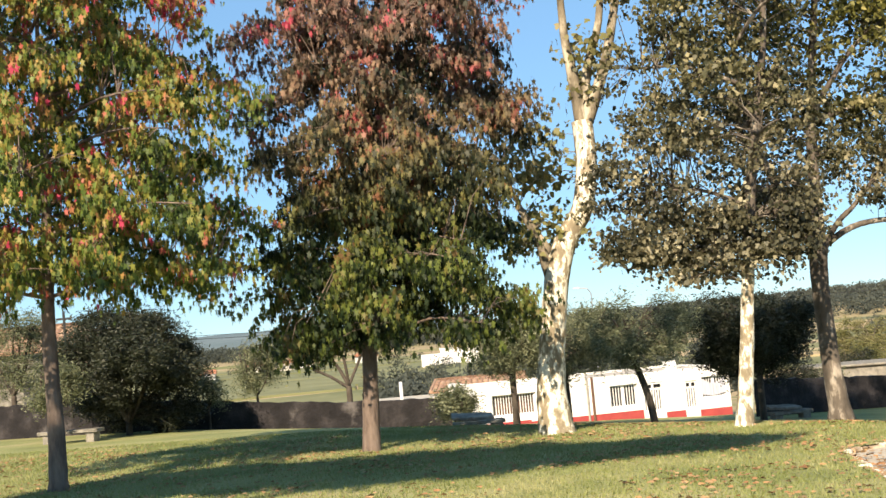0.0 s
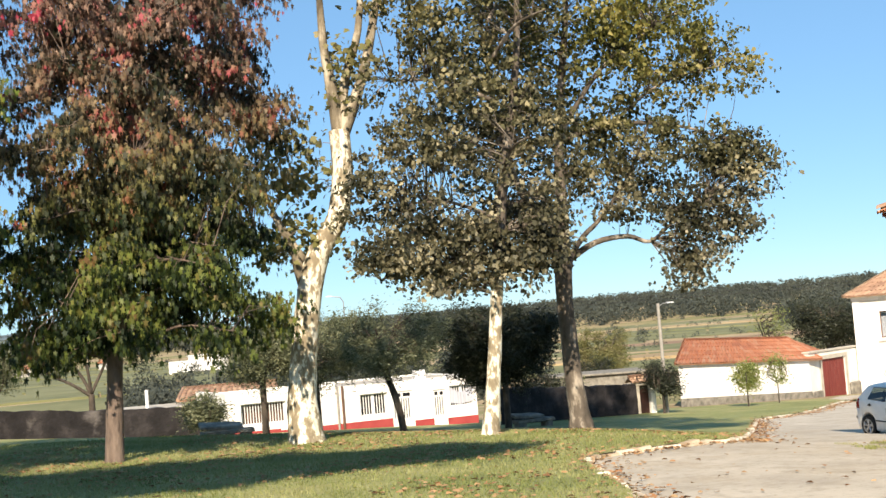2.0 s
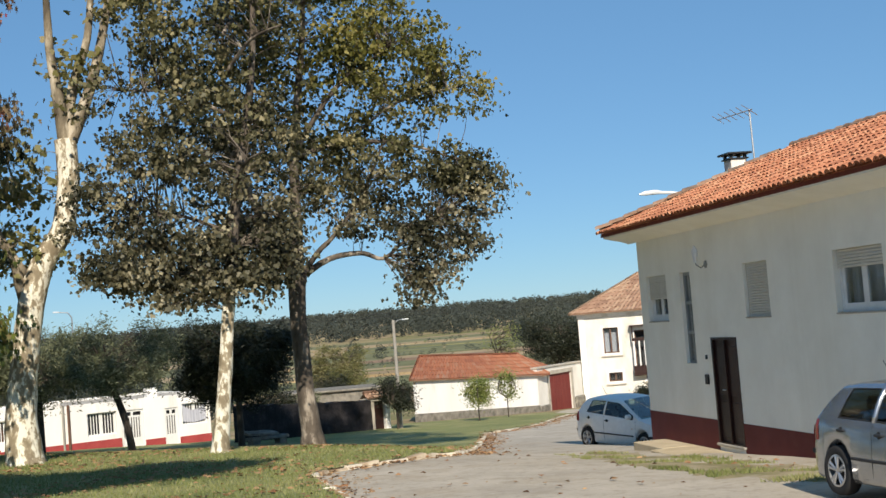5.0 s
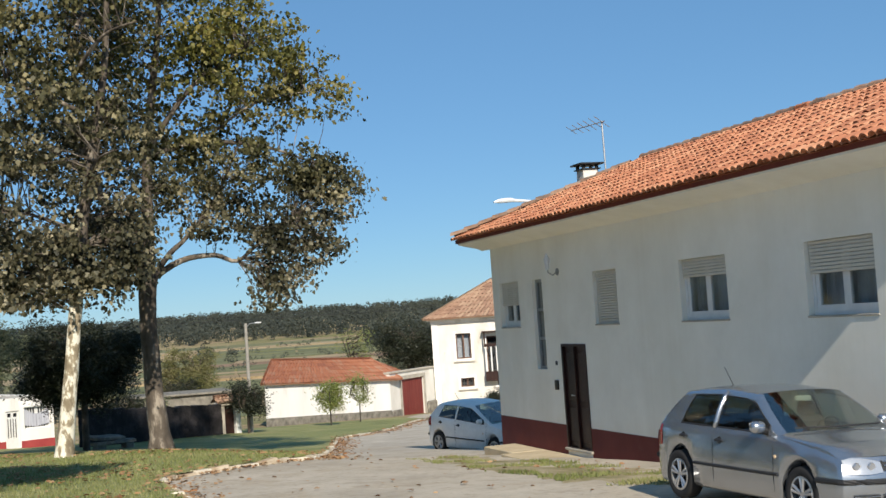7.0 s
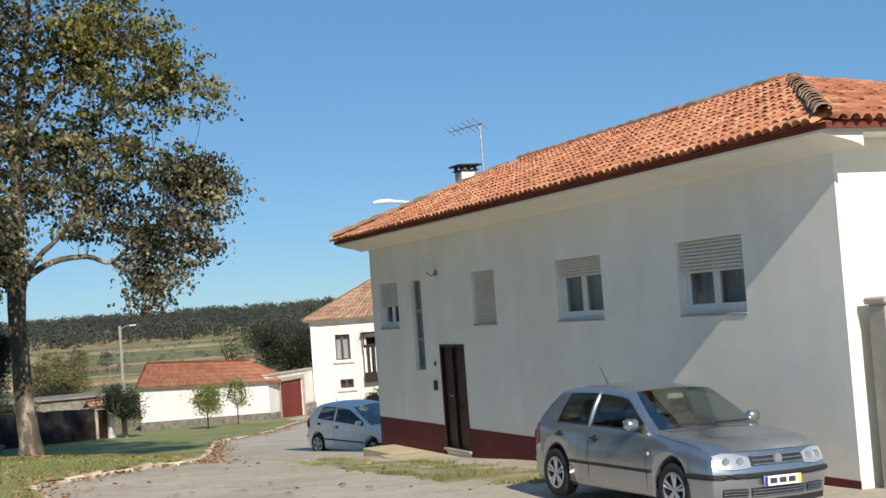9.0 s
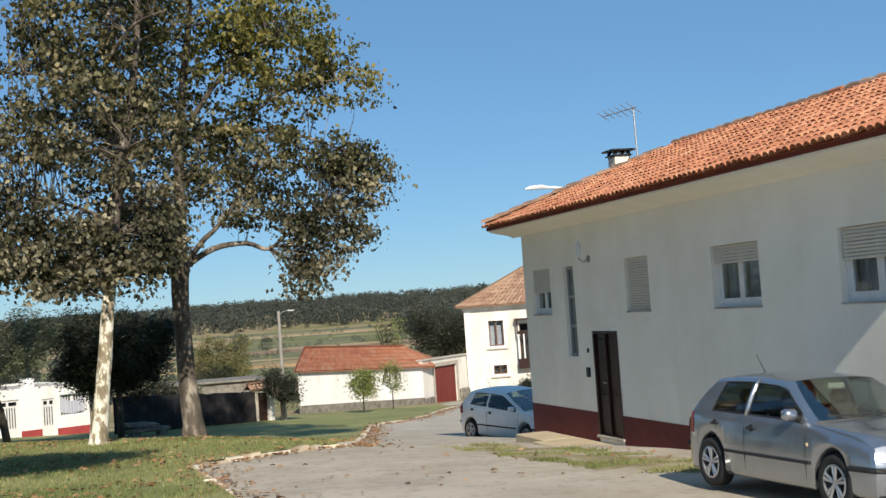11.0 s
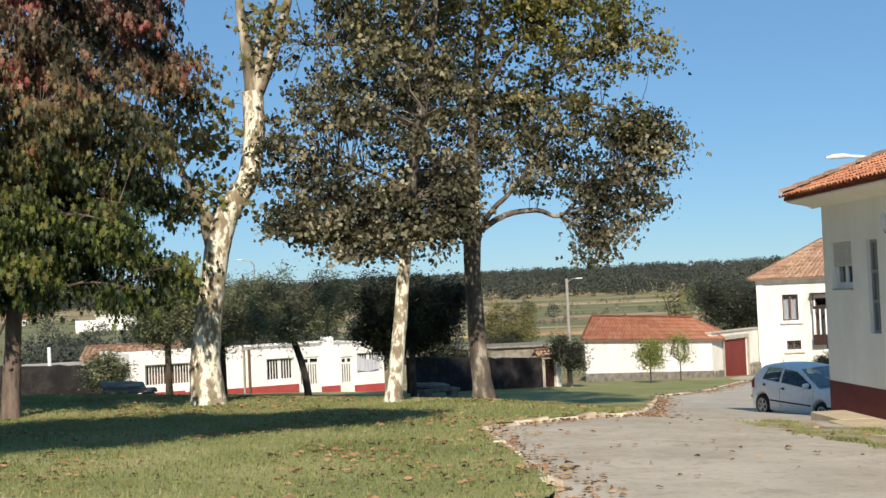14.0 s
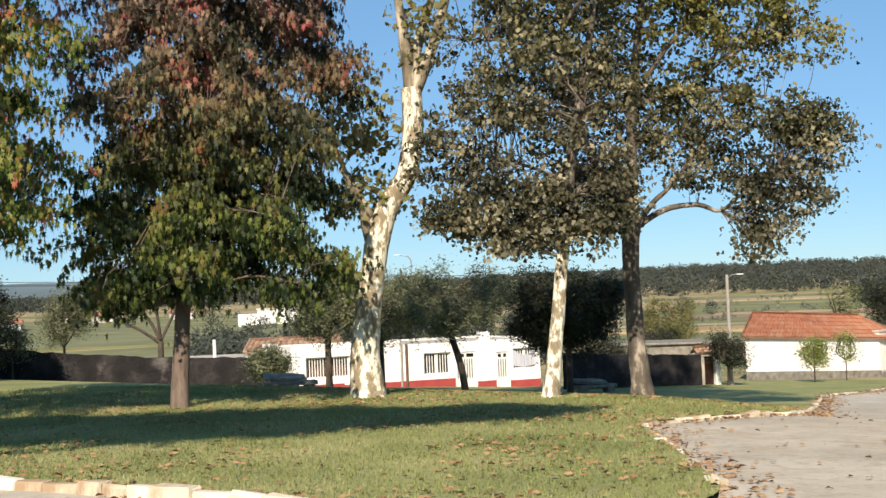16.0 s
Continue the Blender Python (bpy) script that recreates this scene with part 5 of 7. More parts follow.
tree("plane_tree", "tall plane tree with flaking white bark and thin foliage", "tree",
     [(2.67, 32.39, 0.0), (2.63, 32.39, 1.21), (2.78, 32.38, 2.49), (3.01, 32.36, 3.91), (3.32, 32.33, 4.89), (3.83, 32.27, 5.72), (4.05, 32.25, 6.86), (4.04, 32.25, 7.96)], [0.50, 0.38, 0.33, 0.32, 0.29, 0.27, 0.27, 0.27],
     [([(3.01, 32.36, 3.6), (2.78, 32.38, 4.45), (2.66, 32.39, 4.95), (2.2, 32.3, 5.9)], 0.19, 0.05), ([(4.04, 32.25, 7.8), (3.91, 32.26, 9.22), (3.80, 32.28, 10.27), (3.79, 32.28, 12.5)], 0.18, 0.07), ([(4.04, 32.25, 7.8), (4.32, 32.4, 9.32), (4.76, 32.5, 10.6), (5.0, 32.6, 12.5)], 0.15, 0.07), ([(4.06, 32.25, 7.7), (4.56, 32.18, 8.85), (4.97, 32.12, 10.13), (5.5, 32.05, 12.5)], 0.18, 0.09), ([(3.0, 32.3, 4.6), (2.2, 32.9, 6.2), (1.9, 33.2, 7.6)], 0.08, 0.02)],
     # The last blob is unseen, added in front to shade the upper trunk.
     [(2.4, 33.0, 7.0, 1.2, 1.2, 1.3, 46), (2.7, 32.8, 5.3, 0.9, 0.9, 0.7, 24), (5.6, 32.6, 12.6, 2.2, 2.0, 1.5, 36), (4.0, 32.5, 13.5, 2.0, 2.0, 1.0, 20), (4.0, 32.3, 9.6, 0.7, 0.6, 1.1, 12), (3.6, 31.0, 13.6, 1.6, 1.6, 0.8, 30)],
     15, 0.30, 0.16, MAPLE, PLANE_LEAF_P, PLANE_BARK, 13, 0.015, 0.45, "plane trees", bark_limb=PLANE_BARK_M)
tree("plane_tree", "slender plane tree with pale mottled trunk", "tree",
     [(6.98, 30.51, 0.0), (7.10, 30.48, 1.0), (7.24, 30.45, 2.09), (7.36, 30.42, 3.2), (7.48, 30.39, 4.10)], [0.235, 0.185, 0.165, 0.155, 0.15],
     # Upper trunk goes on as a darker limb, canopy shade in its colour.
     [([(7.48, 30.39, 4.05), (7.75, 30.33, 6.12), (8.14, 30.22, 8.14), (8.41, 30.15, 10.17), (8.5, 30.1, 13)], 0.15, 0.05)] + [([(7.7, 30.3, 5.2 + k), (7.6 + 1.2 * math.cos(2.2 * k + 2.6), 30.3 + 1.2 * math.sin(2.2 * k + 2.6), 5.8 + k), (7.6 + 2.4 * math.cos(2.2 * k + 2.6), 30.3 + 2.4 * math.sin(2.2 * k + 2.6), 5.9 + k)], 0.06, 0.02) for k in range(7)],
     # Blobs from z 13.6 up are unseen, added to shade what lies behind.
     [(6.0, 30.6, 6.1, 2.3, 1.8, 1.5, 95), (6.6, 30.5, 8.4, 2.6, 2.0, 1.7, 140), (7.3, 30.4, 10.8, 2.8, 2.2, 1.7, 140), (8.6, 30.4, 7.4, 1.2, 1.2, 1.3, 44), (7.8, 30.3, 13.0, 2.4, 2.0, 1.3, 60), (5.0, 30.8, 4.6, 1.0, 1.0, 0.6, 20), (7.6, 30.2, 4.4, 0.8, 0.8, 0.6, 14), (6.2, 30.4, 4.3, 1.3, 1.1, 0.5, 26), (8.7, 30.3, 5.3, 0.8, 0.9, 0.9, 34), (7.4, 29.0, 14.4, 2.6, 2.4, 1.6, 120), (8.4, 30.0, 16.2, 2.0, 2.0, 1.4, 70), (6.3, 27.6, 13.6, 1.6, 1.6, 0.9, 50), (5.5, 30.6, 4.75, 1.7, 1.3, 0.65, 40), (6.7, 30.2, 4.9, 1.2, 1.0, 0.7, 28), (4.6, 30.8, 5.8, 1.1, 1.0, 0.8, 22), (6.1, 30.4, 3.85, 1.3, 1.0, 0.38, 34), (7.9, 30.1, 4.0, 0.9, 0.9, 0.45, 30), (8.6, 30.2, 4.5, 0.7, 0.8, 0.6, 26), (4.9, 30.7, 4.3, 0.9, 0.9, 0.4, 22)],
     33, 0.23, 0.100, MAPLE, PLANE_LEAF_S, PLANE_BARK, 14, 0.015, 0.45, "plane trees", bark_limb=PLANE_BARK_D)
tree("plane_tree", "large plane tree with a broad grey-green crown", "tree",
     [(10.19, 33.45, -0.12), (10.10, 33.47, 1.0), (10.06, 33.49, 2.05), (10.03, 33.50, 3.26), (10.09, 33.48, 4.32)], [0.29, 0.245, 0.228, 0.222, 0.25],
     [([(10.06, 33.5, 4.1), (9.61, 33.62, 5.26), (9.23, 33.72, 6.04), (8.79, 33.84, 7.28), (8.59, 33.89, 8.80), (8.4, 33.9, 11)], 0.17, 0.05), ([(10.10, 33.47, 4.1), (10.16, 33.46, 5.69), (10.23, 33.44, 7.53), (10.47, 33.36, 9.52), (10.70, 33.29, 11.23), (10.8, 33.2, 13.5)], 0.19, 0.05), ([(10.12, 33.45, 4.2), (10.93, 33.22, 4.70), (11.79, 32.93, 4.80), (12.35, 32.72, 4.61), (12.95, 32.49, 5.07), (13.83, 32.13, 5.63)], 0.095, 0.025), ([(10.14, 33.44, 4.2), (10.66, 33.31, 4.90), (11.11, 33.16, 5.33), (11.9, 32.8, 6.4), (12.6, 32.5, 8.0)], 0.09, 0.03), ([(10.3, 33.4, 7.6), (11.6, 32.9, 7.9), (13.2, 32.4, 7.7), (14.4, 31.9, 7.2)], 0.09, 0.02), ([(10.3, 33.4, 7.8), (11.4, 32.9, 9.4), (12.8, 32.5, 10.4)], 0.09, 0.02), ([(11.6, 32.9, 7.9), (13.0, 32.4, 8.9), (14.6, 31.8, 9.2)], 0.05, 0.015)],
     # The z 15.2 blob is unseen, added to lengthen the crown's shadow.
     [(12.7, 32.6, 9.8, 2.4, 2.2, 1.8, 150), (10.9, 33.3, 11.4, 3.2, 2.6, 2.0, 210), (9.0, 34.0, 9.2, 2.4, 2.0, 2.0, 160), (9.6, 34.6, 6.9, 2.1, 1.2, 1.1, 60), (11.6, 33.8, 8.0, 1.6, 1.2, 0.9, 40), (13.6, 32.2, 6.1, 1.7, 1.7, 1.1, 66), (14.4, 31.8, 7.0, 0.9, 1.0, 0.75, 36), (12.0, 32.8, 7.4, 1.7, 1.6, 0.8, 60), (13.5, 32.2, 4.4, 0.9, 1.0, 0.75, 34), (8.4, 33.8, 5.3, 1.5, 1.4, 0.7, 44), (11.0, 33.2, 13.6, 2.4, 2.0, 1.2, 60), (14.3, 31.9, 9.6, 0.8, 0.8, 0.6, 14), (13.3, 32.4, 3.6, 0.35, 0.35, 0.3, 5), (14.9, 31.6, 6.3, 0.75, 0.8, 1.0, 34), (14.9, 31.6, 9.0, 0.6, 0.6, 0.6, 10), (14.6, 31.8, 4.9, 0.7, 0.7, 0.6, 18), (11.9, 32.8, 5.6, 1.1, 0.9, 0.45, 22), (13.2, 32.3, 5.2, 0.8, 0.8, 0.5, 16), (10.8, 33.0, 15.2, 2.2, 2.2, 1.6, 90), (9.0, 33.4, 4.6, 0.7, 0.7, 0.4, 16), (9.2, 33.7, 5.6, 0.9, 0.8, 0.6, 26), (13.2, 32.4, 3.75, 0.5, 0.5, 0.55, 16), (11.3, 33.0, 6.3, 1.2, 1.0, 0.6, 30)],
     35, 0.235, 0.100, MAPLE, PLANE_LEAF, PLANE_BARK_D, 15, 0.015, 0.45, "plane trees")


def olive(x, y, z, h, crown, leaf, seed, label, name="olive_tree", per=60, size=0.125, lean=(0.0, 0.0), stems=2, r=0.13, sig=0.22, bare=0.35, full=False):
    rr = random.Random(seed)
    trunk = [(x, y, z), (x + lean[0] * 0.3, y, z + h * bare * 0.5), (x + lean[0], y + lean[1], z + h * bare)]
    limbs = []
    for k in range(stems + 3):
        a = rr.uniform(0, 6.28)
        limbs.append(([trunk[2], (trunk[2][0] + 0.5 * math.cos(a), trunk[2][1] + 0.5 * math.sin(a), trunk[2][2] + h * 0.15), (trunk[2][0] + crown * 0.5 * math.cos(a), trunk[2][1] + crown * 0.5 * math.sin(a), z + h * 0.72)], r * 0.65, 0.03))
    c = (trunk[2][0], trunk[2][1])
    bl = [(c[0], c[1], z + h * 0.62, crown * 0.74, crown * 0.7, h * 0.27, int((110 if full else 38) * crown))]
    for k in range(9):
        a = 2.4 * k + rr.uniform(-0.4, 0.4)
        q = crown * rr.uniform(0.45, 0.78)
        u = crown * rr.uniform(0.26, 0.44)
        bl.append((c[0] + q * math.cos(a), c[1] + q * math.sin(a), z + h * rr.uniform(bare + 0.06, 0.86 - 0.16 * q / crown), u, u, u * 0.85 * min(1.6, h / (2.2 * crown)), int((17 if full else 13) * crown)))
    return tree(name, label, "tree", trunk, [r * 1.2, r, r * 0.9], limbs, bl, per, sig, size, LANCE, leaf, OLIVE_BARK, seed, 0.014, 0.2, "olive trees behind the lawn", 0.8)


olive(7.6, 47.5, -1.42, 5.95, 2.3, OLIVE_LEAF, 21, "grey-green olive with a leaning trunk", lean=(-0.55, 0.0), bare=0.44)
olive(4.7, 50.5, -1.6, 6.2, 2.2, OLIVE_LEAF, 22, "grey-green olive in front of the white outbuilding", bare=0.44)
olive(2.6, 50.2, -1.35, 5.5, 1.75, OLIVE_LEAF, 23, "round olive beside the bench", bare=0.47)
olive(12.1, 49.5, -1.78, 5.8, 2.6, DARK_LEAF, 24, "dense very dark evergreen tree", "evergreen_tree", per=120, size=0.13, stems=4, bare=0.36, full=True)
olive(0.2, 47.5, -0.95, 2.2, 0.75, OLIVE_LEAF, 25, "small thin olive beside the wall", r=0.05)
tree("open_tree", "open grey tree with dark spreading limbs beyond the wall", "tree",
     [(-4.55, 58.8, -1.2), (-4.5, 58.8, 0.4), (-4.5, 58.8, 1.0)], [0.17, 0.14, 0.13],
     [([(-4.5, 58.8, 0.9), (-5.3, 58.6, 1.5), (-6.5, 58.4, 2.2), (-7.3, 58.2, 3.2)], 0.09, 0.03), ([(-4.5, 58.8, 1.0), (-5.0, 58.9, 2.0), (-5.9, 59.0, 3.2), (-6.3, 59.0, 4.2)], 0.09, 0.03), ([(-4.5, 58.8, 1.0), (-4.6, 58.5, 2.2), (-4.9, 58.3, 3.4), (-4.8, 58.2, 4.6)], 0.08, 0.03), ([(-4.5, 58.8, 1.0), (-4.0, 58.9, 2.0), (-3.4, 59.0, 3.2), (-3.0, 59.1, 4.2)], 0.08, 0.03)],
     [(-7.0, 58.4, 3.0, 1.2, 1.1, 0.7, 44), (-5.4, 58.6, 3.6, 1.5, 1.3, 0.8, 60), (-3.5, 58.8, 3.2, 1.3, 1.2, 0.9, 50), (-2.2, 58.9, 2.4, 0.9, 0.8, 0.7, 26)],
     # Evergreen leaf colour, so the sweetgum's shade on this crown is painted in.
     34, 0.24, 0.12, LANCE, DARK_LEAF, OLIVE_BARK, 26, 0.014, 0.2, "olive trees behind the lawn", 0.8)
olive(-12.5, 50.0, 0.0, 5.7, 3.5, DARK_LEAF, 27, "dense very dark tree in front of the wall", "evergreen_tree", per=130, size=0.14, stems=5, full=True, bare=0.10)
olive(-18.6, 55.0, 0.05, 6.4, 1.9, OLIVE_LEAF, 40, "grey feathery tree beside the dark west wall", per=50, r=0.12, bare=0.3)
olive(-14.0, 46.0, 0.15, 3.6, 1.1, OLIVE_LEAF, 28, "slim pale olive beside the stone bench", per=30, r=0.08)
olive(-9.9, 53.0, -0.2, 2.9, 0.85, OLIVE_LEAF, 29, "young grey olive beside the wall", per=24, r=0.05)
olive(-8.9, 60.0, -1.0, 5.4, 1.35, OLIVE_LEAF, 30, "thin young tree beyond the wall", "young_tree", per=44, r=0.06)
olive(27.0, 59.8, land(27.0, 59.8) + 0.08, 2.5, 0.62, SAP_LEAF, 31, "small leafy sapling on the lawn edge", "sapling", per=42, r=0.035)
olive(30.0, 62.6, land(30.0, 62.6) + 0.08, 3.0, 0.62, SAP_LEAF, 32, "thin sparse sapling on the lawn edge", "sapling", per=17, r=0.03)
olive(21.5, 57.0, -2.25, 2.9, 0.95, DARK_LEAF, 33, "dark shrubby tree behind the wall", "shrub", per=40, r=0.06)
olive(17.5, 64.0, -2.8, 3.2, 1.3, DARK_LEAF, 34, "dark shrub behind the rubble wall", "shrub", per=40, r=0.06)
olive(19.3, 64.5, -2.8, 3.0, 0.9, OLIVE_LEAF, 35, "bare grey shrub behind the wall", "shrub", per=10, r=0.05)
olive(28.6, 88.0, -4.0, 6.6, 2.3, PLANE_LEAF_P, 36, "yellow-green tree beyond the walls", "young_tree", per=60, r=0.12, size=0.17)
olive(25.5, 80.0, -3.6, 4.2, 1.5, DARK_LEAF, 37, "dark tree beyond the walls", "young_tree", per=30, r=0.1)
olive(53.5, 101.0, -5.0, 8.8, 3.0, DARK_LEAF, 38, "dark dense tree beside the manor", "young_tree", per=40, r=0.16, sig=0.5, size=0.22)
olive(50.8, 106.5, -5.0, 8.6, 2.2, SAP_LEAF, 39, "thin grey tree beside the manor", "young_tree", per=4, r=0.14, sig=0.5, size=0.22)


olive(41.45, 67.13, -3.85, 1.9, 0.55, DARK_LEAF, 41, "clipped dark green bush before the manor wall", "bush", per=60, r=0.05, bare=0.08, full=True)


# ---- far woods, fields and village ----
def far_wood(name, spots, leaf, seed, label, lo, hi, n=80, grain=0.14):
    """Many small ragged crowns: each a lump of loose facets."""
    rng = np.random.default_rng(seed)
    V, F = [], []
    k = 0
    for x, y, z in spots:
        h = rng.uniform(lo, hi)
        w = h * rng.uniform(0.30, 0.5)
        d = rng.normal(0, 1, (n, 3))
        d /= np.linalg.norm(d, axis=1)[:, None]
        c = np.array([x, y, z + h * 0.55]) + d * np.array([w, w, h * 0.5]) * rng.uniform(0.5, 1.05, (n, 1))
        a = rng.normal(0, w * grain, (n, 3))
        b = rng.normal(0, w * grain, (n, 3))
        tri = np.stack([c + a, c + b, c - a * 0.6 - b * 0.6], 1)
        V.append(tri.reshape(-1, 3))
        k += n
    g = Geo()
    g.v = np.concatenate(V)
    g.f = np.arange(3 * k).reshape(k, 3)
    ob = part(name, leaf_mesh(name, g, leaf), None)
    return tagged(ob, label, "trees", kind="stuff")


rw = random.Random(8)
spots = []
for _ in range(6500):
    az = radians(rw.uniform(-24, 64))
    d = rw.uniform(545, 1010) if az > radians(4) else rw.uniform(640, 1010)
    x, y = d * math.sin(az), d * math.cos(az)
    spots.append((x, y, land(x, y) - 1.0))
far_wood("woodland", spots, FAR_LEAF, 5, "dark pine and eucalyptus woods on the far hillside", 5, 9)
spots = []
for _ in range(150):
    az = radians(rw.uniform(-24, 60))
    d = rw.uniform(150, 540)
    if abs(noise.noise(Vector((az * 9, d * 0.012, 1.3)))) < 0.16:
        continue
    x, y = d * math.sin(az), d * math.cos(az)
    spots.append((x, y, land(x, y) - 0.5))
far_wood("field_trees", spots, FAR_LEAF, 6, "scattered trees and hedges between the fields", 2.0, 4.5, 260, 0.085)
spots = []
for d0 in (215, 245, 270, 300, 335, 375, 420, 470):
    a0 = rw.uniform(12, 18)
    while a0 < 27:
        if rw.random() < 0.75:
            d = d0 + 14 * math.sin(a0 * 0.6 + d0) + rw.uniform(-1.5, 1.5)
            x, y = d * math.sin(radians(a0)), d * math.cos(radians(a0))
            spots.append((x, y, land(x, y) - 0.3))
        a0 += rw.uniform(0.12, 0.4) if rw.random() < 0.9 else 2.0
far_wood("hedge_rows", spots, FAR_LEAF, 16, "low hedges along the terraced fields", 0.9, 1.9, 120, 0.11)
spots = []
for _ in range(700):
    az = radians(26.2 + 14 * rw.random() ** 0.8)
    d = rw.uniform(190, 545)
    if math.degrees(az) < 29 and d < 330:
        continue
    spots.append((d * math.sin(az), d * math.cos(az), land(d * math.sin(az), d * math.cos(az)) - 0.8))
far_wood("hillside_trees", spots, FAR_LEAF, 19, "dark mixed trees on the slope behind the manor", 4, 8, 180, 0.09)
spots = []
for _ in range(150):
    az = radians(rw.uniform(-3, 13))
    d = rw.uniform(110, 240)
    spots.append((d * math.sin(az), d * math.cos(az), land(d * math.sin(az), d * math.cos(az)) - 1.5))
far_wood("valley_trees", spots, FAR_LEAF, 7, "dark tree belt in the valley", 4, 6.5, 420, 0.07)
GREEN_FIELD = mat("green_field", [(0.35, (0.115, 0.125, 0.055)), (0.65, (0.20, 0.195, 0.095))], 0.05, 8, 0.95, 0, 0, spots=[(0.12, (0.30, 0.24, 0.12), 0.58, 0.5)])
TAN_FIELD = mat("dry_field", [(0.35, (0.27, 0.20, 0.11)), (0.65, (0.40, 0.31, 0.18))], 0.06, 8, 0.95, 0, 0, spots=[(0.12, (0.19, 0.19, 0.07), 0.56, 0.5)])
PLOUGHED = mat("ploughed_field", [(0.35, (0.20, 0.125, 0.075)), (0.65, (0.31, 0.20, 0.125))], 0.07, 8, 0.95, 0, 0)
rf_ = random.Random(23)
dist = 122.0
turn_ = 0
while dist < 520:
    deep = dist * rf_.uniform(0.055, 0.10)
    a_ = -24.0 + rf_.uniform(-1, 1)
    while a_ < 27.5:
        b_ = min(28.0, a_ + rf_.uniform(4, 9))
        g = Geo()
        az_ = np.linspace(radians(a_ + 0.06), radians(b_ - 0.06), 10)
        edge = [dist + deep * 0.25 * math.sin(7 * v + dist) for v in az_]
        zt_ = max(land(e * math.sin(v), e * math.cos(v)) for v, e in zip(az_, edge)) + 0.35
        pts = []
        for v, e in zip(az_, edge):
            for q, lift in ((0.0, -1.2), (0.0, 0.0), (0.9 * deep, 0.12)):
                x, y = (e + q) * math.sin(v), (e + q) * math.cos(v)
                pts.append((x, y, max(zt_, land(x, y) + 0.3) + lift))
        g.add(pts, [(3 * i + k, 3 * i + 3 + k, 3 * i + 4 + k, 3 * i + 1 + k) for i in range(9) for k in range(2)])
        tagged(part("field_terrace", g, (rf_.choice((TAN_FIELD, PLOUGHED, TAN_FIELD, GREEN_FIELD)) if dist < 250 and a_ > 6 else rf_.choice((GREEN_FIELD, GREEN_FIELD, GREEN_FIELD if a_ < 6 else TAN_FIELD)))), "terraced field with a low earth bank", "field", "terraced fields", "structure")
        a_ = b_
    dist += deep
# Aerial haze is put into the ridge's base colour as blue-grey.
HAZE_HILL = mat("hazed_hill", [(0.35, (0.10, 0.14, 0.15)), (0.65, (0.14, 0.18, 0.19))], 0.01, 8, 1.0, 0, 0)
g = Geo()
n = 120
pts = []
for i in range(n + 1):
    az = radians(-40 + 70 * i / n)
    h = 58 + 10 * noise.noise(Vector((i * 0.09, 0, 0))) + 5 * noise.noise(Vector((i * 0.4, 3, 0))) - 34 * min(1, max(0, (i / n - 0.44) * 3.2))
    for d, z in ((2100, -5), (2400, h * 0.62), (2700, h), (3200, -5)):
        pts.append((d * math.sin(az), d * math.cos(az), z))
g.add(pts, [(4 * i + k, 4 * i + 4 + k, 4 * i + 5 + k, 4 * i + 1 + k) for i in range(n) for k in range(3)])
tagged(part("far_hill", g, HAZE_HILL, smooth=True), "wooded ridge on the horizon with blue-grey haze in its colour", "hill", kind="structure")


def cottage(x, y, w, dp, h, rz, wallm, roofm, label):
    c = thing("cottage", pose(x, y, land(x, y) - 0.3, 0, 0, rz), label, "house", "village houses")
    part("wall", Geo().box(-w / 2, w / 2, -dp / 2, dp / 2, 0, h), wallm, c)
    g = Geo()
    g.add([(-w / 2 - 0.4, -dp / 2 - 0.4, h), (w / 2 + 0.4, -dp / 2 - 0.4, h), (w / 2 + 0.4, dp / 2 + 0.4, h), (-w / 2 - 0.4, dp / 2 + 0.4, h), (-w / 2 - 0.4, 0, h + dp * 0.22), (w / 2 + 0.4, 0, h + dp * 0.22)], [(0, 1, 5, 4), (2, 3, 4, 5), (0, 4, 3), (1, 2, 5), (3, 2, 1, 0)])
    part("roof", g, roofm, c)
    for k in range(3):
        part("window", Geo().box(-w * 0.36 + k * w * 0.3, -w * 0.36 + k * w * 0.3 + w * 0.1, -dp / 2 - 0.05, -dp / 2 + 0.02, h * 0.4, h * 0.75), DIM, c)


for az, d, w, h in ((-17.5, 420, 9, 4), (-12.6, 430, 11, 4.5), (-11.4, 450, 9, 4), (-10.6, 400, 8, 3.5), (-8.4, 470, 8, 4), (-7.2, 455, 10, 4.2), (-6.3, 480, 9, 4.2), (-3.5, 470, 10, 4), (-14.2, 470, 9, 4)):
    cottage(d * math.sin(radians(az)), d * math.cos(radians(az)), w * 0.7, 6, h * 0.75, rw.uniform(-25, 25), OLD_WHITE if rw.random() < 0.7 else CONCRETE, ORANGE_TILE, "small pale village house with a tiled roof")
wh = thing("warehouse", pose(3.0, 330, land(3.0, 330) - 1), "long white warehouse seen far across the valley", "building")
part("wall", Geo().box(-4, 6, 0, 12, 0, 5.2).box(-9, -4, 2, 10, 0, 4.2), PALE_PLASTER, wh)
part("roof", Geo().box(-4.3, 6.3, -0.3, 12.3, 5.2, 5.5), PALE_PLASTER, wh)
# overhead wires
wire = Geo()
for z0 in (3.75, 3.95):
    wire.tube([(-40 + 8 * k, 75 - 0.4 * k, z0 + 1.2 - 0.5 * math.sin(math.pi * k / 10) - 0.16 * k) for k in range(11)], [0.016] * 11, 5)
tagged(part("overhead_cable", wire, BLACK), "thin black overhead cables beyond the wall", "cable")


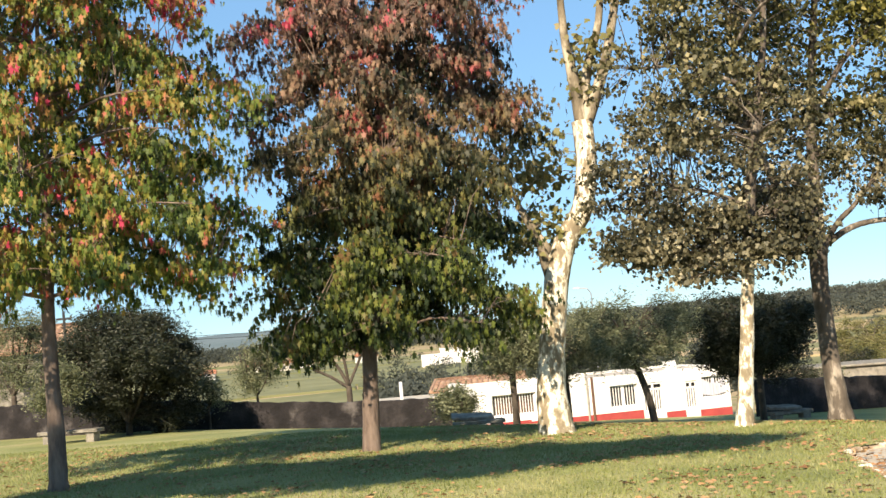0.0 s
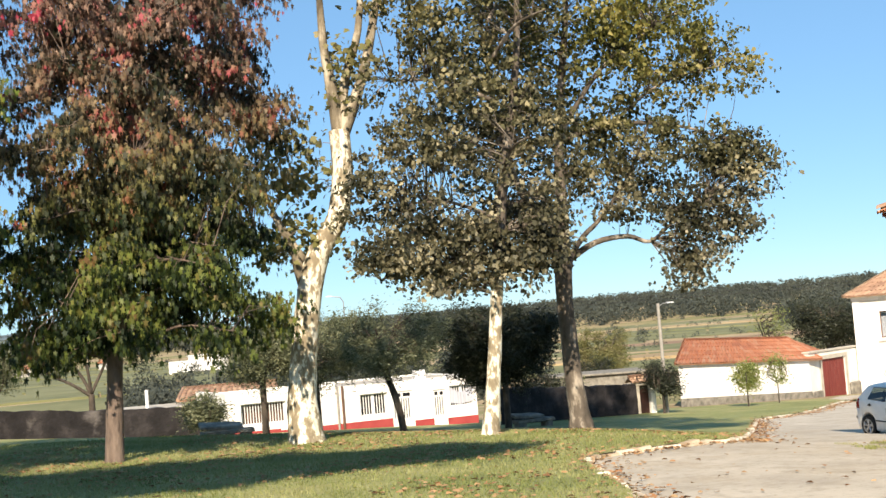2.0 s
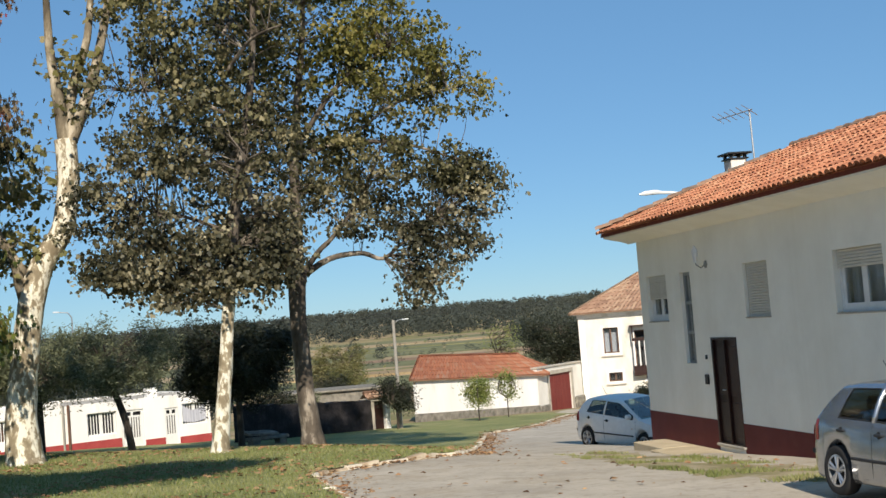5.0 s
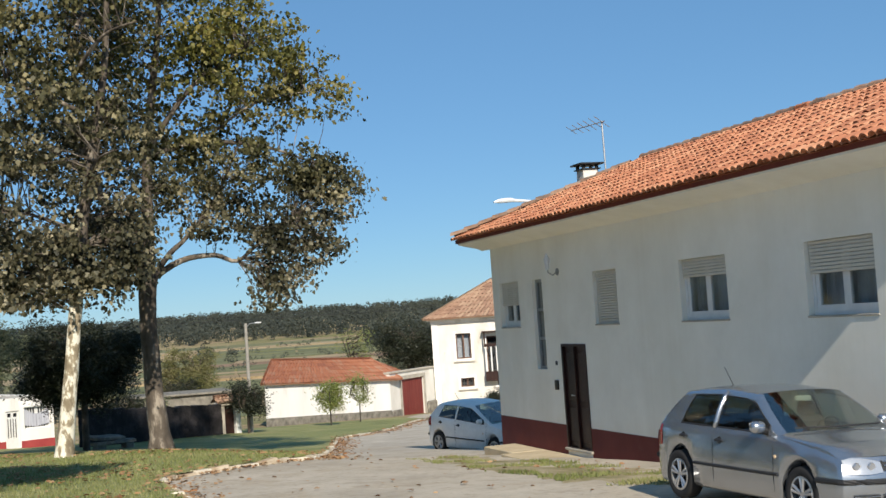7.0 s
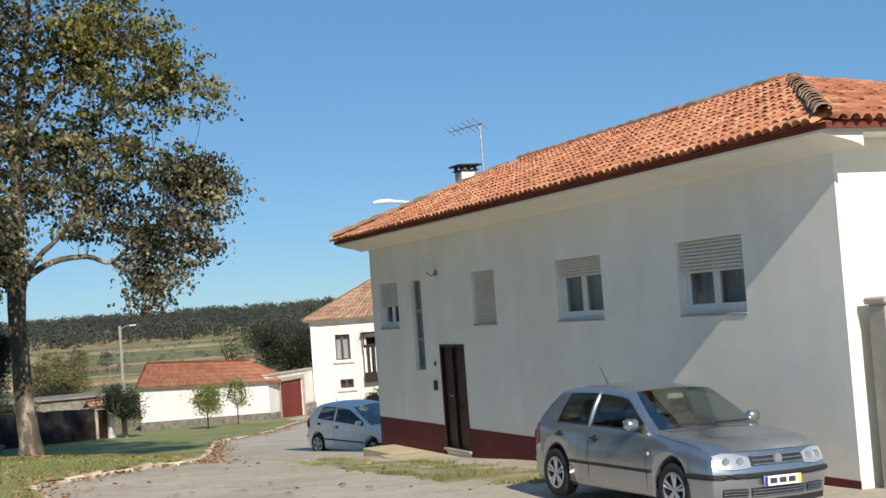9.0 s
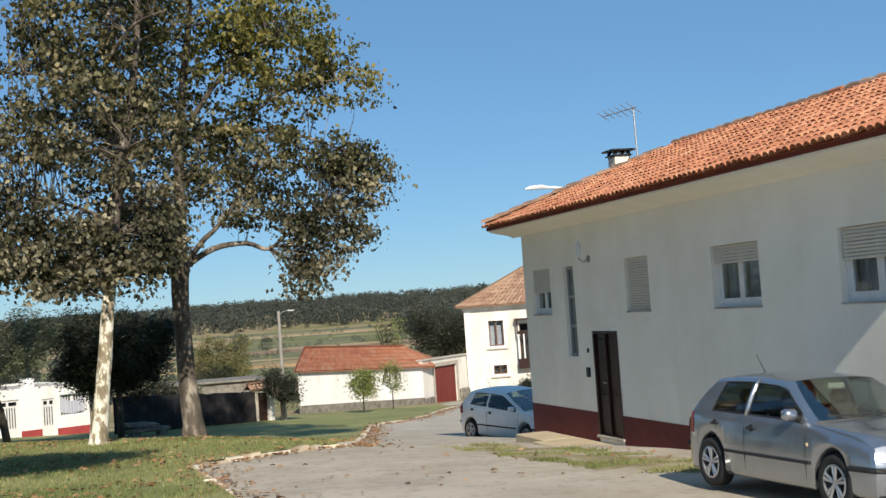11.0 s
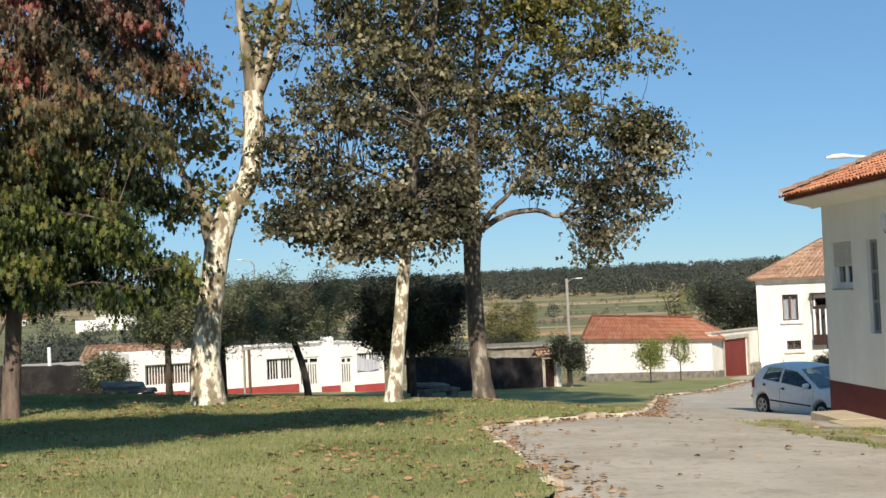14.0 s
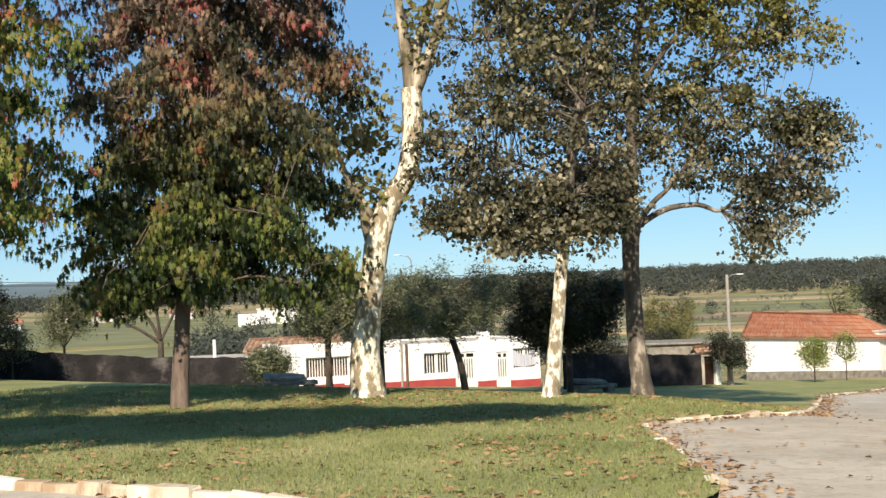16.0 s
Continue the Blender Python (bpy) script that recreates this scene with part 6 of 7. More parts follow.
# ---- cars ----
DASH_M = mat("grey_dashboard_plastic", [(0.3, (0.22, 0.24, 0.225)), (0.7, (0.28, 0.30, 0.28))], 8.0, 4, 0.6, 0, 0)
INDICATOR_M = plain("orange_indicator_lens", (0.75, 0.55, 0.35), 0.2)


def patch(rows):
    """A mesh from rows of points, all of one length."""
    k = len(rows[0])
    return Geo().add([p for r_ in rows for p in r_], [(i * k + j, i * k + j + 1, (i + 1) * k + j + 1, (i + 1) * k + j) for i in range(len(rows) - 1) for j in range(k - 1)])


def hatchback(name, m, label, paint, L=4.09, W=1.735, H=1.44, rear_axle=0.71, front_axle=3.27, cowl=2.84, header=2.16, roof_end=0.42, belt=(0.97, 0.93), hood=(0.965, 0.885, 0.765), panes=((0.72, 1.50), (1.58, 2.66)), roof_half=0.56, plate=True, rim_turn=0.3):
    """A hatchback lofted from cross-sections; x runs from the tail (0) to the nose (L)."""
    car = thing(name, m, label, "car", "parked cars")
    half, R, ARCH = W / 2, 0.315, 0.365

    def low(x):
        z = 0.20
        for c in (rear_axle, front_axle):
            if abs(x - c) < ARCH:
                z = max(z, R + math.sqrt(ARCH ** 2 - (x - c) ** 2))
        return max(z, 0.30 - x) if x < 0.1 else z

    def top(x):
        return float(np.interp(x, [0, 0.05, 0.14, roof_end, roof_end + 0.35, (roof_end + header) / 2 + 0.2, header, cowl, L - 0.40, L - 0.14, L], [belt[0] - 0.16, belt[0] - 0.02, belt[0] + 0.03, H - 0.055, H - 0.02, H - 0.005, H - 0.05, hood[0], hood[1], hood[2] + 0.045, hood[2]]))

    def beltline(x):
        return min(float(np.interp(x, [0, cowl, L], [belt[0], belt[1], hood[2] - 0.03])), top(x) - 0.035)

    def wid(x):
        return half * float(np.interp(x, [0, 0.10, 0.45, 1.4, L - 1.0, L - 0.35, L - 0.05, L], [0.88, 0.93, 0.975, 1.0, 1.0, 0.975, 0.94, 0.92]))

    def bent(x, y, z):
        """Rounds nose and tail in plan and leans the tail's upper part forward."""
        q = abs(y) / half
        s = min(1.0, max(0.0, (x - L + 1.0) / 1.0))
        s2 = min(1.0, max(0.0, (x - L + 0.3) / 0.3))
        dx = -s * 0.19 * q ** 2.6 - s2 * (0.10 * min(1.0, max(0.0, (z - 0.52) / 0.24)) ** 1.6 + 0.05 * min(1.0, max(0.0, (0.36 - z) / 0.16)))
        dx += max(0.0, (0.8 - x) / 0.8) * 0.12 * q ** 2.6
        zb = beltline(x)
        if z > zb:
            f = (z - zb) / (H - zb)
            dx += 0.22 * f * min(1.0, max(0.0, (1.5 - x) / 0.9))
            dx += float(np.interp(x, [header - 0.6, header, cowl, cowl + 0.6], [0, 0.09, 0.17, 0])) * (1 - min(1.0, q * 1.1) ** 2)
        return (x + dx, y, z)

    def upper(x, z):
        zb = beltline(x)
        f = max(0.0, (z - zb) / (H - zb))
        return wid(x) * 0.935 + (roof_half - wid(x) * 0.935) * f + 0.035 * math.sin(math.pi * min(1.0, f))

    def section(x):
        zl, zt, zb, w = low(x), top(x), beltline(x), wid(x)
        zl = min(zl, zb - 0.16)
        crown_ = min(1.0, (L - x) / 0.3)
        ze = zt - 0.03
        pts = [(w * 0.955, zl), (w * 0.99, zl + 0.05), (w * 1.003, max(zl + 0.07, 0.50 + 0.2 * (zb - 0.8))), (w * 0.99, zb - 0.10), (w * 0.955, zb - 0.015)]
        for f in (0.06, 0.32, 0.60, 0.87):
            z = zb + (ze - zb) * f
            pts.append((upper(x, z), z))
        ye = upper(x, ze)
        pts += [(ye - 0.012, ze + 0.004), (ye * 0.88, zt - 0.006), (ye * 0.5, zt + 0.014 * crown_), (0.0, zt + 0.022 * crown_)]
        return [bent(x, -y, z) for y, z in pts] + [bent(x, y, z) for y, z in reversed(pts[:-1])]
    marks = {0.0, 0.03, 0.08, 0.14, 0.24, roof_end - 0.04, roof_end, roof_end + 0.12, header, header - 0.12, cowl, cowl + 0.04, cowl + 0.2, L - 0.4, L - 0.28, L - 0.2, L - 0.14, L - 0.08, L - 0.04, L, *[v for p in panes for v in p]}
    for c in (rear_axle, front_axle):
        marks |= {round(c + ARCH * math.cos(math.pi * k / 12), 3) for k in range(13)}
    marks |= {round(v, 3) for v in np.linspace(0.3, L - 0.45, 18)}
    xs_ = []
    for v in sorted(marks):
        if not xs_ or v - xs_[-1] > 0.012:
            xs_.append(v)
    ring = [section(x) for x in xs_]
    k = len(ring[0])
    shell = Geo().add([p for r_ in ring for p in r_], [])
    glass = {}
    for i in range(len(xs_) - 1):
        xm = (xs_[i] + xs_[i + 1]) / 2
        for j in range(k - 1):
            f = (i * k + j, i * k + j + 1, (i + 1) * k + j + 1, (i + 1) * k + j)
            jj = min(j, k - 2 - j)
            sd = "r" if j < k // 2 else "l"
            key = None
            if 5 <= jj <= 7:
                for q, (a, b) in enumerate(panes):
                    if a < xm < b:
                        key = ("side_window", sd, q)
            elif jj >= 10 and header < xm < cowl:
                key = ("windscreen", "", 0)
            elif jj >= 10 and 0.14 < xm < roof_end - 0.03:
                key = ("rear_window", "", 0)
            if key:
                glass.setdefault(key, []).append(f)
            else:
                shell.f.append(f)
        shell.f.append((i * k + k - 1, i * k, (i + 1) * k, (i + 1) * k + k - 1))
    body = part("body", shell, paint, car, smooth=True)
    for x, nm in ((L, "front_panel"), (0.0, "tail_panel")):
        rows = []
        for y, z in [(-p[1], p[2]) for p in section(x)[:11]]:
            rows.append([bent(x, y * v, z) for v in np.linspace(-1, 1, 13)])
        part(nm, patch(rows), paint, body, smooth=True)
    for (nm, sd, q), fs in sorted(glass.items()):
        used = sorted({v for f in fs for v in f})
        ids = {v: i for i, v in enumerate(used)}
        g = Geo().add([shell.v[v] for v in used], [tuple(ids[v] for v in f) for f in fs])
        w_ = part(nm, g, SCREEN_GLASS if nm == "windscreen" else CAR_GLASS, car, "greenish windscreen glass" if nm == "windscreen" else "dark tinted window glass", smooth=True)
        w_.visible_shadow = False
    part("underbody", Geo().box(0.25, L - 0.3, -half * 0.70, half * 0.70, 0.17, 0.62, 0.03), TRIM_B, car)

    def side_pt(x, z, sgn, off=0.0):
        zl, zb, w = min(low(x), beltline(x) - 0.16), beltline(x), wid(x)
        y = float(np.interp(z, [zl, 0.50, zb - 0.10, zb - 0.015], [w * 0.98, w * 1.003, w * 0.99, w * 0.955])) if z < zb else upper(x, z)
        p = bent(x, sgn * (y + off), z)
        return p
    for sgn in (-1, 1):
        strip = [side_pt(x, 0.50, sgn, 0.006) for x in np.linspace(rear_axle + ARCH + 0.03, front_axle - ARCH - 0.03, 9)]
        part("side_moulding", Geo().tube(strip, [0.02] * 9, 6), TRIM_B, car, "black rubbing strip along the doors")
        for q, (a, b) in enumerate(panes):
            # rubber seal round each side window
            lo_ = [(x, 0.05) for x in np.linspace(a, b, 6)]
            hi_ = [(x, 0.88) for x in np.linspace(b, a, 6)]
            loop = []
            for x, f in lo_ + hi_ + lo_[:1]:
                zb, ze = beltline(x), top(x) - 0.03
                z = zb + (ze - zb) * f
                loop.append(bent(x, sgn * (upper(x, z) + 0.001), z))
            part("window_seal", Geo().tube(loop, [0.011] * len(loop), 5), TRIM_B, car)
        xb = (panes[0][1] + panes[1][0]) / 2
        part("door_pillar", Geo().tube([bent(xb, sgn * (upper(xb, z) + 0.004), z) for z in np.linspace(beltline(xb), top(xb) - 0.03, 6)], [0.026, 0.03, 0.03, 0.03, 0.028, 0.022], 8), paint, car, smooth=True)
        for xd in (xb, panes[1][1] + 0.13):
            part("door_seam", Geo().tube([side_pt(xd, z, sgn, 0.0) for z in np.linspace(0.26, beltline(xd) - 0.02, 7)], [0.005] * 7, 5), TRIM_B, car)
        part("sill_seam", Geo().tube([side_pt(x, 0.27, sgn, 0.0) for x in np.linspace(rear_axle + ARCH + 0.05, front_axle - ARCH - 0.06, 8)], [0.005] * 8, 5), TRIM_B, car)
        for xd in (panes[0][0] + 0.14, panes[1][0] + 0.12):
            h_ = part("door_handle", Geo().tube([side_pt(xd + v, beltline(xd) - 0.13, sgn, 0.012) for v in (-0.085, -0.06, 0.0, 0.06, 0.085)], [0.008, 0.02, 0.022, 0.02, 0.008], 8), TRIM_B, car, smooth=True)
            part("handle_recess", Geo().tube([side_pt(xd, beltline(xd) - 0.13, sgn, -0.02), side_pt(xd, beltline(xd) - 0.13, sgn, 0.003)], [0.05, 0.045], 12), TRIM_B, h_)
        px, pz = panes[1][1] - 0.08, beltline(panes[1][1]) + 0.085
        py = sgn * (wid(px) + 0.045)
        mir = part("wing_mirror", Geo().box(px - 0.05, px + 0.075, py - 0.095, py + 0.095, pz - 0.06, pz + 0.075, 0.038), paint, car, "body-coloured wing mirror", smooth=True)
        part("mirror_foot", Geo().tube([(px + 0.02, py - sgn * 0.14, pz - 0.05), (px + 0.02, py - sgn * 0.04, pz - 0.02)], [0.045, 0.035], 8), TRIM_B, mir)
        part("mirror_glass", Geo().box(px - 0.054, px - 0.049, py - 0.07, py + 0.07, pz - 0.04, pz + 0.055), LENS_M, mir)
        part("side_indicator", Geo().tube([side_pt(front_axle - ARCH - 0.08, 0.70, sgn, -0.005), side_pt(front_axle - ARCH - 0.08, 0.70, sgn, 0.008)], [0.026, 0.02], 8), INDICATOR_M, car)
        # headlight: a clear lens that follows the curved nose
        ya, yb = half * 0.43, half * 0.885
        lens = [[bent(L, sgn * (ya + (yb - ya) * u), hood[2] - 0.165 + (0.135 - 0.03 * (1 - u) ** 2) * v + 0.02 * math.sin(math.pi * u) * (1 if v > 0.5 else -1)) for u in np.linspace(0, 1, 8)] for v in np.linspace(0, 1, 5)]
        lens = [[(p[0] + 0.012, p[1], p[2]) for p in r_] for r_ in lens]
        hl = part("headlight", patch(lens), LENS_M, car, "clear glass headlight", smooth=True)
        for u in (0.28, 0.68):
            c = bent(L, sgn * (ya + (yb - ya) * u), hood[2] - 0.105)
            part("reflector", Geo().tube([(c[0] + 0.005, c[1], c[2]), (c[0] + 0.024, c[1], c[2])], [0.052, 0.040], 14), RIM, hl)
        tl = [[bent(0.0, sgn * half * y_, z_) for y_ in (0.60, 0.70, 0.80, 0.88)] for z_ in np.linspace(belt[0] - 0.34, belt[0] - 0.12, 4)]
        part("tail_light", patch([[(p[0] - 0.01, p[1], p[2]) for p in r_] for r_ in tl]), TAIL_M, car, "red tail light")
        tl2 = [[side_pt(x, z_, sgn, 0.006) for x in (0.0, 0.06, 0.13, 0.20)] for z_ in np.linspace(belt[0] - 0.30, belt[0] - 0.03, 4)]
        part("tail_light", patch(tl2), TAIL_M, car, "red tail light wrapped round the corner")
        for xc in (rear_axle, front_axle):
            y_ = sgn * (half - 0.115)
            tg = Geo()
            prof_ = [(0.195, 0.075), (0.212, 0.098), (0.275, 0.102), (0.305, 0.085), (R, 0.0), (0.305, -0.085), (0.275, -0.10), (0.212, -0.095), (0.195, -0.075)]
            m2, nn = len(prof_), 32
            tp = [(xc + r_ * math.cos(2 * math.pi * i / nn), y_ + q_, R + r_ * math.sin(2 * math.pi * i / nn)) for i in range(nn) for r_, q_ in prof_]
            tg.add(tp, [(i * m2 + j, i * m2 + (j + 1) % m2, ((i + 1) % nn) * m2 + (j + 1) % m2, ((i + 1) % nn) * m2 + j) for i in range(nn) for j in range(m2)])
            ty = part("wheel", tg, TYRE, car, "black tyre on a silver alloy rim", smooth=True)
            rg = Geo()
            rg.tube([(xc, y_ + sgn * 0.082, R), (xc, y_ + sgn * 0.05, R)], [0.042, 0.055], 14)
            ringp = [(xc + r_ * math.cos(2 * math.pi * i / nn), y_ + sgn * q_, R + r_ * math.sin(2 * math.pi * i / nn)) for i in range(nn) for r_, q_ in ((0.205, 0.092), (0.180, 0.096), (0.174, 0.0), (0.20, 0.0))]
            rg.add(ringp, [(i * 4 + j, i * 4 + (j + 1) % 4, ((i + 1) % nn) * 4 + (j + 1) % 4, ((i + 1) % nn) * 4 + j) for i in range(nn) for j in range(4)])
            for s_ in range(5):
                a = 2 * math.pi * s_ / 5 + rim_turn
                for off in (-0.17, 0.17):
                    rg.tube([(xc + 0.035 * math.cos(a + off), y_ + sgn * 0.078, R + 0.035 * math.sin(a + off)), (xc + 0.185 * math.cos(a + off), y_ + sgn * 0.082, R + 0.185 * math.sin(a + off))], [0.016, 0.021], 6)
            part("rim", rg, RIM, ty)
            part("brake_disc", Geo().tube([(xc, y_ + sgn * 0.02, R), (xc, y_ - sgn * 0.02, R)], [0.172, 0.172], 20), TRIM_B, ty)
    for xs2 in (1.02, 1.92):
        for sgn in (-1, 1):
            st_ = part("seat", Geo().box(xs2, xs2 + 0.48, sgn * 0.36 - 0.24, sgn * 0.36 + 0.24, 0.40, 0.58, 0.05).box(xs2 - 0.14, xs2 + 0.02, sgn * 0.36 - 0.22, sgn * 0.36 + 0.22, 0.55, 1.06, 0.06), SEAT_M, car, "dark fabric seat")
            part("headrest", Geo().box(xs2 - 0.16, xs2 - 0.06, sgn * 0.36 - 0.13, sgn * 0.36 + 0.13, 1.06, 1.24, 0.045), SEAT_M, st_)
    part("dashboard", Geo().box(cowl - 0.55, cowl + 0.06, -half * 0.76, half * 0.76, 0.62, belt[1] - 0.02, 0.05), DASH_M, car)
    sw = [(cowl - 0.62 + 0.06 * math.sin(a), 0.36 + 0.18 * math.cos(a), 0.90 + 0.17 * math.sin(a)) for a in np.linspace(0, 2 * math.pi, 17)]
    part("steering_wheel", Geo().tube(sw, [0.014] * 17, 6), TRIM_B, car)
    part("inner_mirror", Geo().box(header + 0.06, header + 0.10, -0.12, 0.12, H - 0.17, H - 0.10, 0.015), DASH_M, car)
    for y0_, y1_ in ((-0.62, -0.02), (-0.02, 0.56)):
        part("wiper", Geo().tube([(bent(cowl - 0.01, v, top(cowl) + 0.02)[0], v, top(cowl - 0.01) + 0.045) for v in np.linspace(y0_, y1_, 5)], [0.010] * 5, 5), TRIM_B, car)
    # bumper strip, grille, lower intakes and plate, all along the curved nose
    strip = [side_pt(x, 0.505, -1, 0.004) for x in np.linspace(front_axle + ARCH + 0.02, L - 0.04, 5)] + [bent(L, half * 0.92 * v, 0.505) for v in np.linspace(-1, 1, 15)] + [side_pt(x, 0.505, 1, 0.004) for x in np.linspace(L - 0.04, front_axle + ARCH + 0.02, 5)]
    part("front_bumper", Geo().tube(strip, [0.032] * len(strip), 8), TRIM_B, car, "black bumper strip")
    part("rear_bumper", Geo().tube([bent(0, half * 0.9 * v, 0.52) for v in np.linspace(-1, 1, 9)], [0.035] * 9, 8), TRIM_B, car, "black bumper strip")

    def nose(nm, y0_, y1_, z0_, z1_, off, material, parent, lab=""):
        return part(nm, patch([[(bent(L, y, z)[0] + off, y, z) for y in np.linspace(y0_, y1_, 9)] for z in np.linspace(z0_, z1_, 3)]), material, parent, lab)
    gr = nose("grille", -half * 0.41, half * 0.41, hood[2] - 0.150, hood[2] - 0.045, 0.008, TRIM_B, car, "black slatted grille")
    for k_ in range(3):
        z = hood[2] - 0.140 + 0.043 * k_
        part("grille_bar", Geo().tube([(bent(L, y, z)[0] + 0.016, y, z) for y in np.linspace(-half * 0.40, half * 0.40, 7)], [0.009] * 7, 6), paint, gr)
    c = bent(L, 0, hood[2] - 0.095)
    part("badge", Geo().tube([(c[0] + 0.01, 0, c[2]), (c[0] + 0.035, 0, c[2])], [0.062, 0.056], 18), RIM, gr, "round chrome badge")
    for y0_, y1_ in ((-0.70, -0.42), (-0.37, 0.37), (0.42, 0.70)):
        lg = nose("lower_intake", y0_, y1_, 0.27, 0.365, 0.006, TRIM_B, car, "black slatted lower intake")
        for k_ in range(3):
            z = 0.285 + 0.032 * k_
            part("slat", Geo().tube([(bent(L, y, z)[0] + 0.012, y, z) for y in np.linspace(y0_, y1_, 5)], [0.006] * 5, 5), paint, lg)
    nose("chin_spoiler", -half * 0.88, half * 0.88, 0.17, 0.235, 0.012, TRIM_B, car, "black plastic lip")
    if plate:
        x_ = L + 0.035
        pt = part("number_plate", Geo().box(x_, x_ + 0.012, -0.26, 0.26, 0.385, 0.495, 0.003), PLATE_M, car, "pale number plate with blue and yellow ends")
        part("blue_band", Geo().box(x_ + 0.012, x_ + 0.016, -0.258, -0.215, 0.388, 0.492), PLATE_B, pt)
        part("yellow_band", Geo().box(x_ + 0.012, x_ + 0.016, 0.215, 0.258, 0.388, 0.492), PLATE_Y, pt)
        for k_ in range(3):
            part("plate_bar", Geo().box(x_ + 0.012, x_ + 0.016, -0.18 + 0.13 * k_, -0.085 + 0.13 * k_, 0.412, 0.470), PLATE_D, pt)
    part("aerial_whip", Geo().tube([(roof_end + 0.35, 0, H - 0.01), (roof_end + 0.16, 0, H + 0.22)], [0.007, 0.004], 5), TRIM_B, car)
    return car


hatchback("hatchback_car", pose(11.24, 12.93, 0.235, -2.2, 0, -98.5) @ Matrix.Scale(0.955, 4), "silver-grey hatchback parked beside the white house", SILVER)
hatchback("hatchback_car", pose(18.08, 31.88, -1.01, 2.0, 2.0, -82) @ Matrix.Scale(0.955, 4), "small white hatchback parked behind the house corner", CAR_WHITE, L=3.95, W=1.70, H=1.47, rear_axle=0.62, front_axle=3.16, cowl=2.95, header=2.05, roof_end=0.30, belt=(1.08, 0.93), hood=(0.97, 0.86, 0.70), panes=((0.62, 1.42), (1.49, 2.72)), roof_half=0.57)

# ---- kerb stones, laid one by one along the lawn's edge ----
kerb = thing("kerb", Matrix.Identity(4), "rough limestone blocks edging the lawn", "kerb", kind="structure")
rk = random.Random(17)


def rough_block(l, w, h, seed):
    r = random.Random(seed)
    bm = bmesh.new()
    bmesh.ops.create_cube(bm, size=1.0, matrix=Matrix.Diagonal((l, w, h, 1)))
    bmesh.ops.bevel(bm, geom=bm.edges[:], offset=0.03, segments=1, affect="EDGES")
    for v in bm.verts:
        v.co += Vector([r.uniform(-0.018, 0.018) for _ in range(3)])
    bm.verts.index_update()
    g = Geo().add([v.co[:] for v in bm.verts], [[v.index for v in f.verts] for f in bm.faces])
    bm.free()
    return g


blocks = [rough_block(1.0, 0.24, 0.26, s).mesh("kerb_stone", STONE) for s in range(6)]
rows_k = [smooth_line(KERB[:6], 0.1), smooth_line(KERB[6:], 0.1)]
for line, lmin, lmax, hs in ((rows_k[0], 0.32, 0.62, 1.0), (rows_k[1], 0.16, 0.42, 0.48)):
    i = 0
    while i < len(line) - 8:
        l = rk.uniform(lmin, lmax)
        j = i
        while j < len(line) - 1 and (line[j] - line[i]).length < l:
            j += 1
        a, b = line[i], line[j]
        mid = (a + b) / 2
        o = part("kerb_stone", blocks[rk.randrange(6)], None, kerb)
        up = rk.uniform(-0.02, 0.03)
        o.matrix_local = pose(mid.x, mid.y, land(mid.x, mid.y) + 0.05 * hs + up, rk.uniform(-3, 3), rk.uniform(-3, 3), math.degrees(math.atan2(b.y - a.y, b.x - a.x)) + rk.uniform(-4, 4)) @ Matrix.Diagonal(((b - a).length - 0.015, rk.uniform(0.8, 1.1) * (1 if hs == 1 else 0.85), hs * rk.uniform(0.85, 1.1), 1))
        i = j
corner_rock = part("rock", rough_block(0.19, 0.16, 0.26, 44), STONE)
corner_rock.matrix_world = pose(5.32, 14.5, 0.24, 10, 8, 30)
tagged(corner_rock, "pale rough limestone corner rock on the kerb", "rock")

# ---- roof tiles of the house: the nearest as pieces, the rest as one field ----
tile_me = barrel.mesh("roof_tile", TILE)
rng_t = random.Random(3)
front_sorted = sorted(front_tiles, key=lambda m: m.translation.z * 3 + abs(m.translation.y - 16) * 0.35)
field = Geo()
for i, m in enumerate(front_sorted + other_tiles):
    mm = jitter(m, rng_t)
    if i < 300:
        o = part("roof_tile", tile_me, None, roof)
        o.matrix_local = mm
    else:
        field.add([(mm @ Vector(v))[:] for v in barrel.v], barrel.f)
tagged(part("tile_field", field, TILE_J, roof), kind="stuff")

# ---- fallen leaves and grass ----
rg_ = np.random.default_rng(9)
pts = []
tries = 0
while len(pts) < 9000 and tries < 60000:
    tries += 1
    mode = rg_.random()
    if mode < 0.84:
        x, y = rg_.uniform(-14, 14), rg_.uniform(13, 40)
    elif mode < 0.94:
        k_ = KLINE[int(rg_.integers(8, len(KLINE) - 1))]
        s_ = abs(rg_.normal(0, 0.38))
        x, y = k_.x + s_ * 0.9 + rg_.normal(0, 0.12), k_.y - s_ * 0.35 + rg_.normal(0, 0.12)
    else:
        x, y = rg_.uniform(4, 14), rg_.uniform(14, 34)
        if rg_.random() < 0.80:
            continue
    if mode < 0.84 and not inside(x, y, LAWN_POLY):
        continue
    if mode < 0.84 and noise.noise(Vector((x * 0.35, y * 0.35, 4.0))) < rg_.uniform(-0.35, 0.45):
        continue
    pts.append((x, y, land(x, y) + (0.125 if inside(x, y, LAWN_POLY) else 0.045) + rg_.uniform(0, 0.02)))


def litter(points, size, rng):
    g = leaves(points, size, MAPLE, rng, droop=0.0, curl=0.5)
    V = np.asarray(g.v).reshape(len(points), -1, 3)
    c = np.asarray(points)[:, None, :]
    d = V - c
    d[:, :, 2] *= 0.35
    g.v = (c + d).reshape(-1, 3)
    return g


